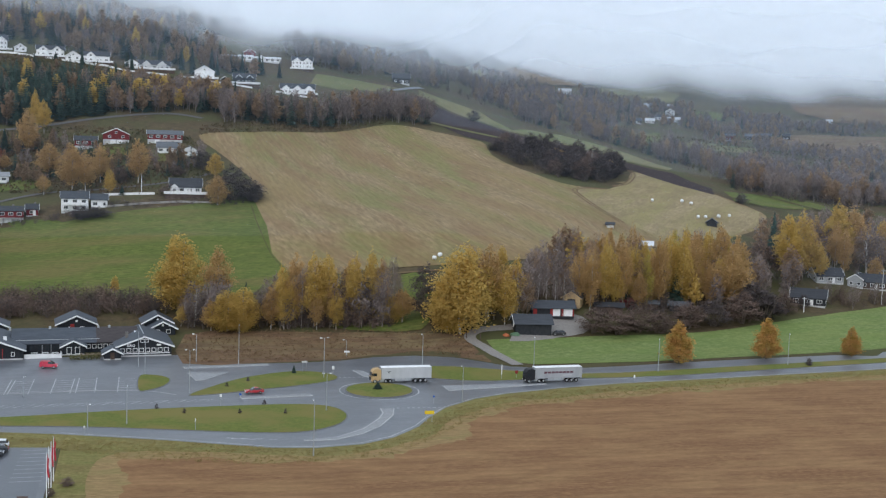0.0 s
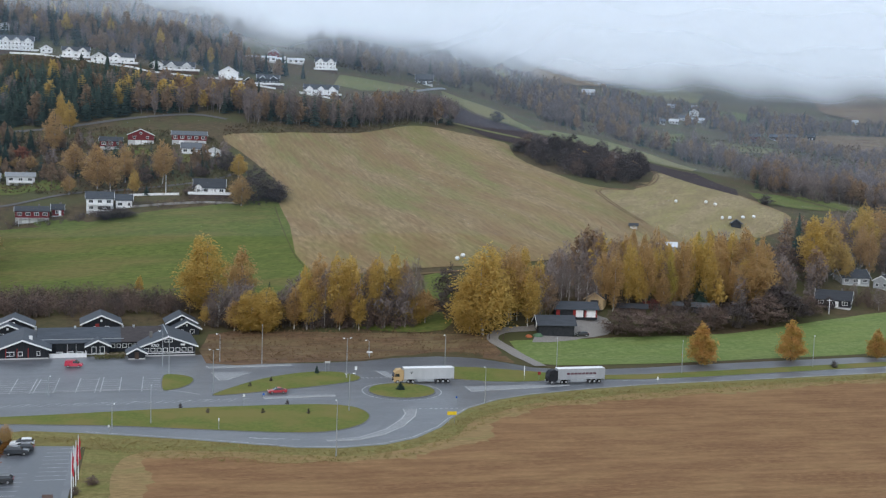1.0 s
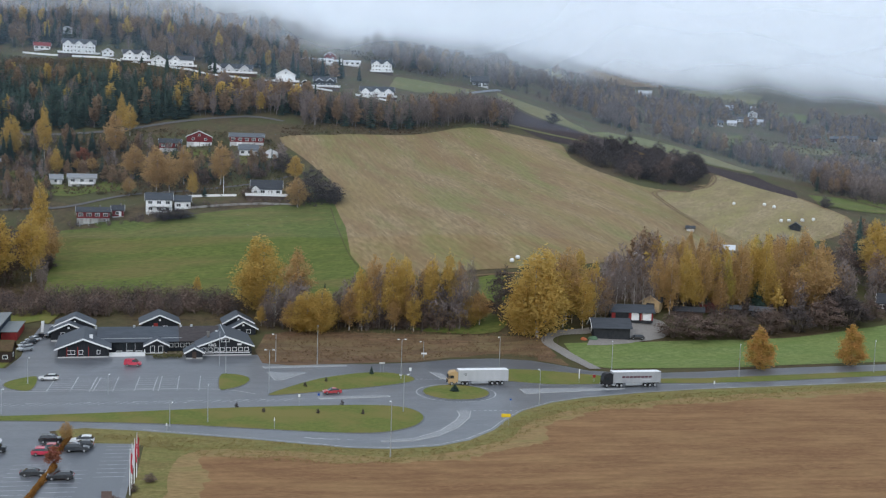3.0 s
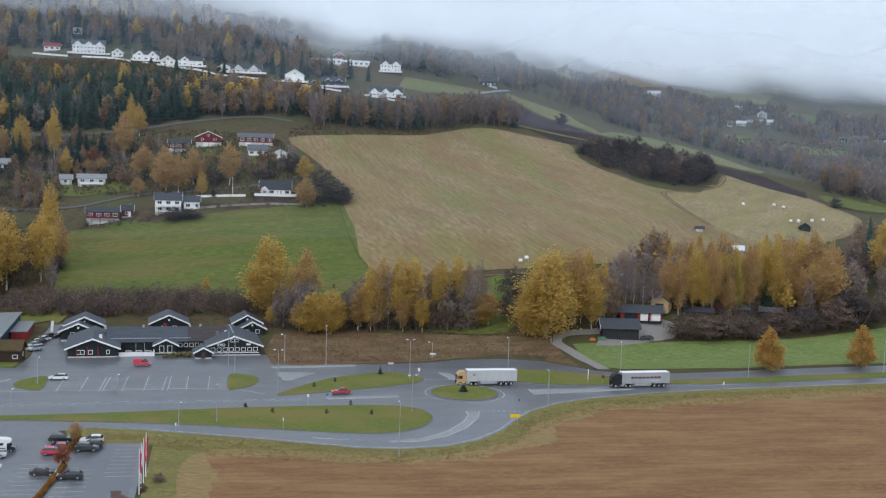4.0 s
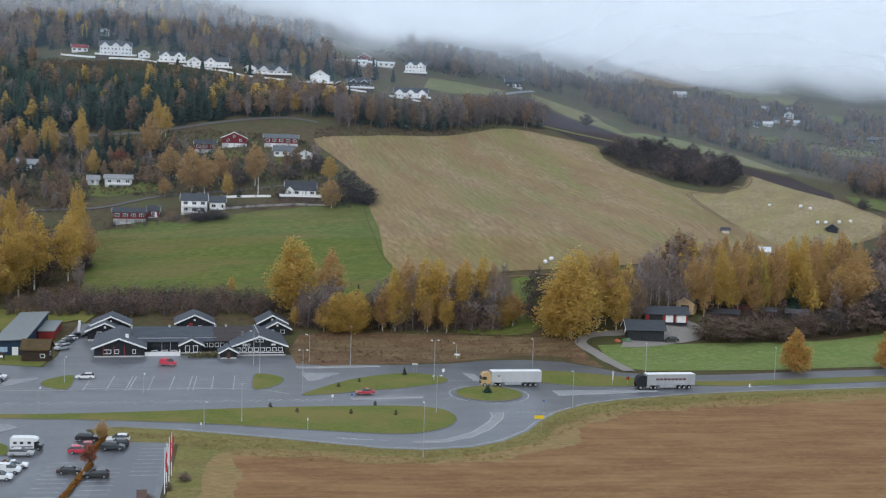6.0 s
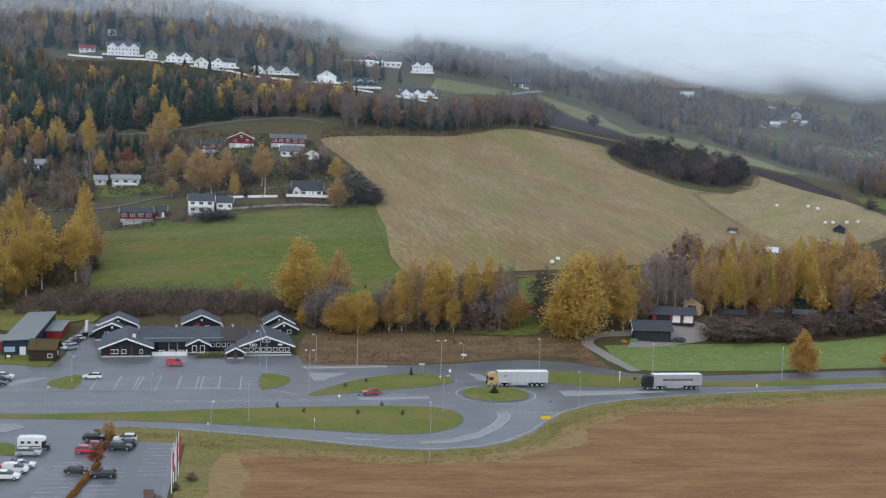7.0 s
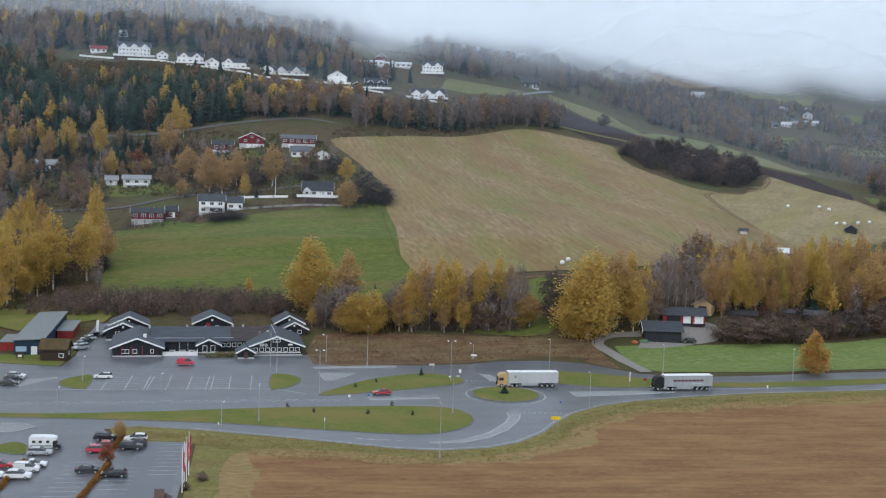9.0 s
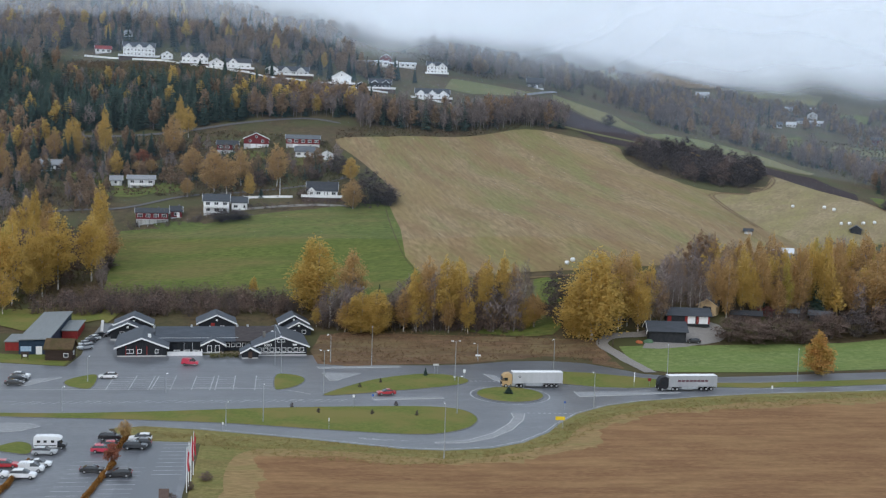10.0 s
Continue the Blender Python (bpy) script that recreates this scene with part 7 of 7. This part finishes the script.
fill([(-300, 500), (-252, 512), (-232, 556), (-262, 574), (-310, 572)], 26, {"s": 1.0}, (16, 26), (5, 7), "spruces beside the hillside houses")
fill([(-228, 530), (-212, 526), (-200, 566), (-232, 578)], 9, {"s": 1.0}, (14, 22), (5, 7), "spruces beside the hillside houses")
fill([(-200, 352), (-178, 374), (-176, 396), (-194, 440), (-232, 470), (-262, 440), (-232, 372)], 26, {"y": 0.4, "o": 0.3, "e": 0.1, "g": 0.2}, (13, 22), (4.5, 6), "trees on the slope by the sheds")

# ---- planting on the islands and in the car park ----
HEDGE_LEAF = mat("rust_hedge_leaves", (0.22, 0.10, 0.03), (0.34, 0.17, 0.05), 0.6, island=0.5, through_light=0.2)


def hedge(x0, y0, x1, y1, h, w, leaf, label):
    n = int(math.hypot(x1 - x0, y1 - y0) * 110)
    u, ang, rad = rng.random(n), rng.random(n) * math.pi, rng.random(n) ** 0.4
    k = Vector((x1 - x0, y1 - y0)).normalized()
    off = np.cos(ang) * rad * w / 2 * (1 + 0.2 * np.sin(u * 19))
    pts = np.stack([x0 + (x1 - x0) * u - k.y * off, y0 + (y1 - y0) * u + k.x * off, 0.1 + np.sin(ang) * rad * h * (1 + 0.15 * np.sin(u * 23))], 1)
    b = tagged(new("hedge"), label, "hedge")
    v, f = blades(pts, 0.22, 1.2)
    ob = pydata("foliage", v, f, leaf)
    ob.parent = b
    s = part("stems", one_box(-0.1, 0.1, -0.1, 0.1, 0, 0.5), BARK_D, b)
    s.matrix_basis = pose((x0 + x1) / 2, (y0 + y1) / 2, 0)


hedge(-88.7, 221.0, -86.6, 209.5, 0.9, 1.0, HEDGE_LEAF, "rust-brown clipped hedge between parking rows")
hedge(-83.8, 202.0, -79.6, 178.0, 0.85, 1.0, HEDGE_LEAF, "rust-brown clipped hedge between parking rows")
hedge(-99.0, 199.0, -95.0, 180.0, 0.85, 1.0, HEDGE_LEAF, "rust-brown clipped hedge between parking rows")
BED = mat("olive_shrub_leaves", (0.10, 0.11, 0.045), (0.19, 0.17, 0.08), 0.6, island=0.4)
hedge(-99.6, 306.6, -92.2, 309.0, 1.1, 2.6, BED, "olive planting bed in front of the inn")
hedge(-97.8, 309.6, -92.6, 311.4, 1.0, 1.6, mat("pale_dry_shrub", (0.24, 0.19, 0.14), (0.36, 0.29, 0.22), 0.6, island=0.4), "pale dry planting bed by the inn's porch")
plant([("o", -88.6, 219, 4.2, 2.6), ("r", -84.0, 201.5, 4.2, 2.6), ("s", -15, 281.5, 2.2, 2.6), ("k", -63, 254, 1.5, 0.7), ("k", -56, 250.5, 1.5, 0.7), ("k", -44, 252, 1.5, 0.7), ("k", -34, 253.5, 1.5, 0.7), ("k", -40, 261.5, 1.5, 0.7),
       ("s", -38, 298, 2.4, 1.4), ("k", -48, 286, 1.5, 0.7), ("k", -52, 279, 1.5, 0.7), ("k", 108, 333, 2.4, 2.0), ("s", 27, 302, 2.0, 1.6)], "small plants on the islands")
plant([("b", -65, 190, 1.6, 1.6), ("b", -64, 196, 1.8, 1.8), ("b", -66, 183, 1.6, 1.8)], "verge shrubs")


# ---- dry tufts on the rough field and the verges ----
DRY = mat("dry_grass_blades", (0.15, 0.098, 0.06), (0.25, 0.172, 0.1), 0.3, island=0.3)


def tufts(poly, count, high, material, label):
    xs, ys = [p[0] for p in poly], [p[1] for p in poly]
    pts = []
    while len(pts) < count:
        x, y = rng.uniform(min(xs), max(xs)), rng.uniform(min(ys), max(ys))
        if inside(x, y, poly):
            pts.append((x, y))
    pts = np.repeat(np.array(pts), 6, axis=0) + rng.normal(0, 0.25, (count * 6, 2))
    c = np.column_stack([pts, ground(pts[:, 0], pts[:, 1]) + high * 0.4])
    v, f = blades(c, high * 0.22, 5.0, 0.7)
    tagged(pydata("dry_grass", v, f, material), label, "grass", kind="stuff")


tufts([(-69, 308), (-77, 344), (-57, 350), (-31, 350), (4, 351), (8, 346), (13, 326), (4, 331), (-6, 332), (-19, 328), (-28, 320), (-50, 311)], 1300, 0.6, DRY, "dry brown weeds standing on the rough field")
tufts([(-88, 226), (-54, 226.5), (-24, 224.5), (-13, 229), (-5, 240), (-1, 252), (5, 266), (12, 275), (30, 287), (80, 309), (160, 342), (160, 335), (80, 299), (26, 272), (12, 262), (5, 249), (0, 237), (-10, 221), (-30, 213), (-57, 213), (-70, 217)], 3600, 0.35,
      mat("verge_blades", (0.19, 0.15, 0.058), (0.31, 0.245, 0.105), 0.12, island=0.15), "dry grass along the field's edge")
UNDER = mat("undergrowth_blades", (0.045, 0.05, 0.022), (0.15, 0.12, 0.062), 0.06, big=(0.11, 0.075, 0.045), big_scale=0.03, island=0.5)
GARDENS = [(-267, 478), (-204, 474), (-207, 500), (-161, 500), (-108, 500), (-100, 529), (-117, 560), (-130, 586), (-176, 596), (-232, 586), (-317, 575)]
tufts(GARDENS, 4200, 1.3, UNDER, "low shrubs and weeds between the hillside gardens")
tufts([(-330, 724), (-268, 714), (-225, 704), (-170, 708), (-128, 716), (-118, 664), (-165, 660), (-228, 662), (-318, 672)], 2600, 1.4, UNDER, "low scrub on the slope under the upper houses")
tufts([(-194, 345), (-172, 368), (-164, 386), (-187, 448), (-201, 464), (-235, 472), (-290, 478), (-300, 380)], 2600, 1.1, UNDER, "low scrub on the slope by the sheds")
tufts([(-125, 588), (-100, 606), (-60, 660), (-36, 694), (-30, 712), (-66, 680), (-100, 640), (-130, 604)], 900, 1.0, UNDER, "rough grass along the stubble field's upper edge")
tufts([(-100, 842), (-62, 848), (-60, 940), (-110, 960), (-150, 900)], 700, 1.6, UNDER, "rough scrub round the upper farm")
tufts([(170, 770), (300, 800), (420, 1000), (300, 1250), (190, 1150), (150, 960)], 1800, 2.2, UNDER, "scrub on the far hillside")
for kind, rows in PROTOS.items():
    for proto in rows:
        if proto.name not in used:
            for o in (*proto.children_recursive, proto):
                bpy.data.objects.remove(o)

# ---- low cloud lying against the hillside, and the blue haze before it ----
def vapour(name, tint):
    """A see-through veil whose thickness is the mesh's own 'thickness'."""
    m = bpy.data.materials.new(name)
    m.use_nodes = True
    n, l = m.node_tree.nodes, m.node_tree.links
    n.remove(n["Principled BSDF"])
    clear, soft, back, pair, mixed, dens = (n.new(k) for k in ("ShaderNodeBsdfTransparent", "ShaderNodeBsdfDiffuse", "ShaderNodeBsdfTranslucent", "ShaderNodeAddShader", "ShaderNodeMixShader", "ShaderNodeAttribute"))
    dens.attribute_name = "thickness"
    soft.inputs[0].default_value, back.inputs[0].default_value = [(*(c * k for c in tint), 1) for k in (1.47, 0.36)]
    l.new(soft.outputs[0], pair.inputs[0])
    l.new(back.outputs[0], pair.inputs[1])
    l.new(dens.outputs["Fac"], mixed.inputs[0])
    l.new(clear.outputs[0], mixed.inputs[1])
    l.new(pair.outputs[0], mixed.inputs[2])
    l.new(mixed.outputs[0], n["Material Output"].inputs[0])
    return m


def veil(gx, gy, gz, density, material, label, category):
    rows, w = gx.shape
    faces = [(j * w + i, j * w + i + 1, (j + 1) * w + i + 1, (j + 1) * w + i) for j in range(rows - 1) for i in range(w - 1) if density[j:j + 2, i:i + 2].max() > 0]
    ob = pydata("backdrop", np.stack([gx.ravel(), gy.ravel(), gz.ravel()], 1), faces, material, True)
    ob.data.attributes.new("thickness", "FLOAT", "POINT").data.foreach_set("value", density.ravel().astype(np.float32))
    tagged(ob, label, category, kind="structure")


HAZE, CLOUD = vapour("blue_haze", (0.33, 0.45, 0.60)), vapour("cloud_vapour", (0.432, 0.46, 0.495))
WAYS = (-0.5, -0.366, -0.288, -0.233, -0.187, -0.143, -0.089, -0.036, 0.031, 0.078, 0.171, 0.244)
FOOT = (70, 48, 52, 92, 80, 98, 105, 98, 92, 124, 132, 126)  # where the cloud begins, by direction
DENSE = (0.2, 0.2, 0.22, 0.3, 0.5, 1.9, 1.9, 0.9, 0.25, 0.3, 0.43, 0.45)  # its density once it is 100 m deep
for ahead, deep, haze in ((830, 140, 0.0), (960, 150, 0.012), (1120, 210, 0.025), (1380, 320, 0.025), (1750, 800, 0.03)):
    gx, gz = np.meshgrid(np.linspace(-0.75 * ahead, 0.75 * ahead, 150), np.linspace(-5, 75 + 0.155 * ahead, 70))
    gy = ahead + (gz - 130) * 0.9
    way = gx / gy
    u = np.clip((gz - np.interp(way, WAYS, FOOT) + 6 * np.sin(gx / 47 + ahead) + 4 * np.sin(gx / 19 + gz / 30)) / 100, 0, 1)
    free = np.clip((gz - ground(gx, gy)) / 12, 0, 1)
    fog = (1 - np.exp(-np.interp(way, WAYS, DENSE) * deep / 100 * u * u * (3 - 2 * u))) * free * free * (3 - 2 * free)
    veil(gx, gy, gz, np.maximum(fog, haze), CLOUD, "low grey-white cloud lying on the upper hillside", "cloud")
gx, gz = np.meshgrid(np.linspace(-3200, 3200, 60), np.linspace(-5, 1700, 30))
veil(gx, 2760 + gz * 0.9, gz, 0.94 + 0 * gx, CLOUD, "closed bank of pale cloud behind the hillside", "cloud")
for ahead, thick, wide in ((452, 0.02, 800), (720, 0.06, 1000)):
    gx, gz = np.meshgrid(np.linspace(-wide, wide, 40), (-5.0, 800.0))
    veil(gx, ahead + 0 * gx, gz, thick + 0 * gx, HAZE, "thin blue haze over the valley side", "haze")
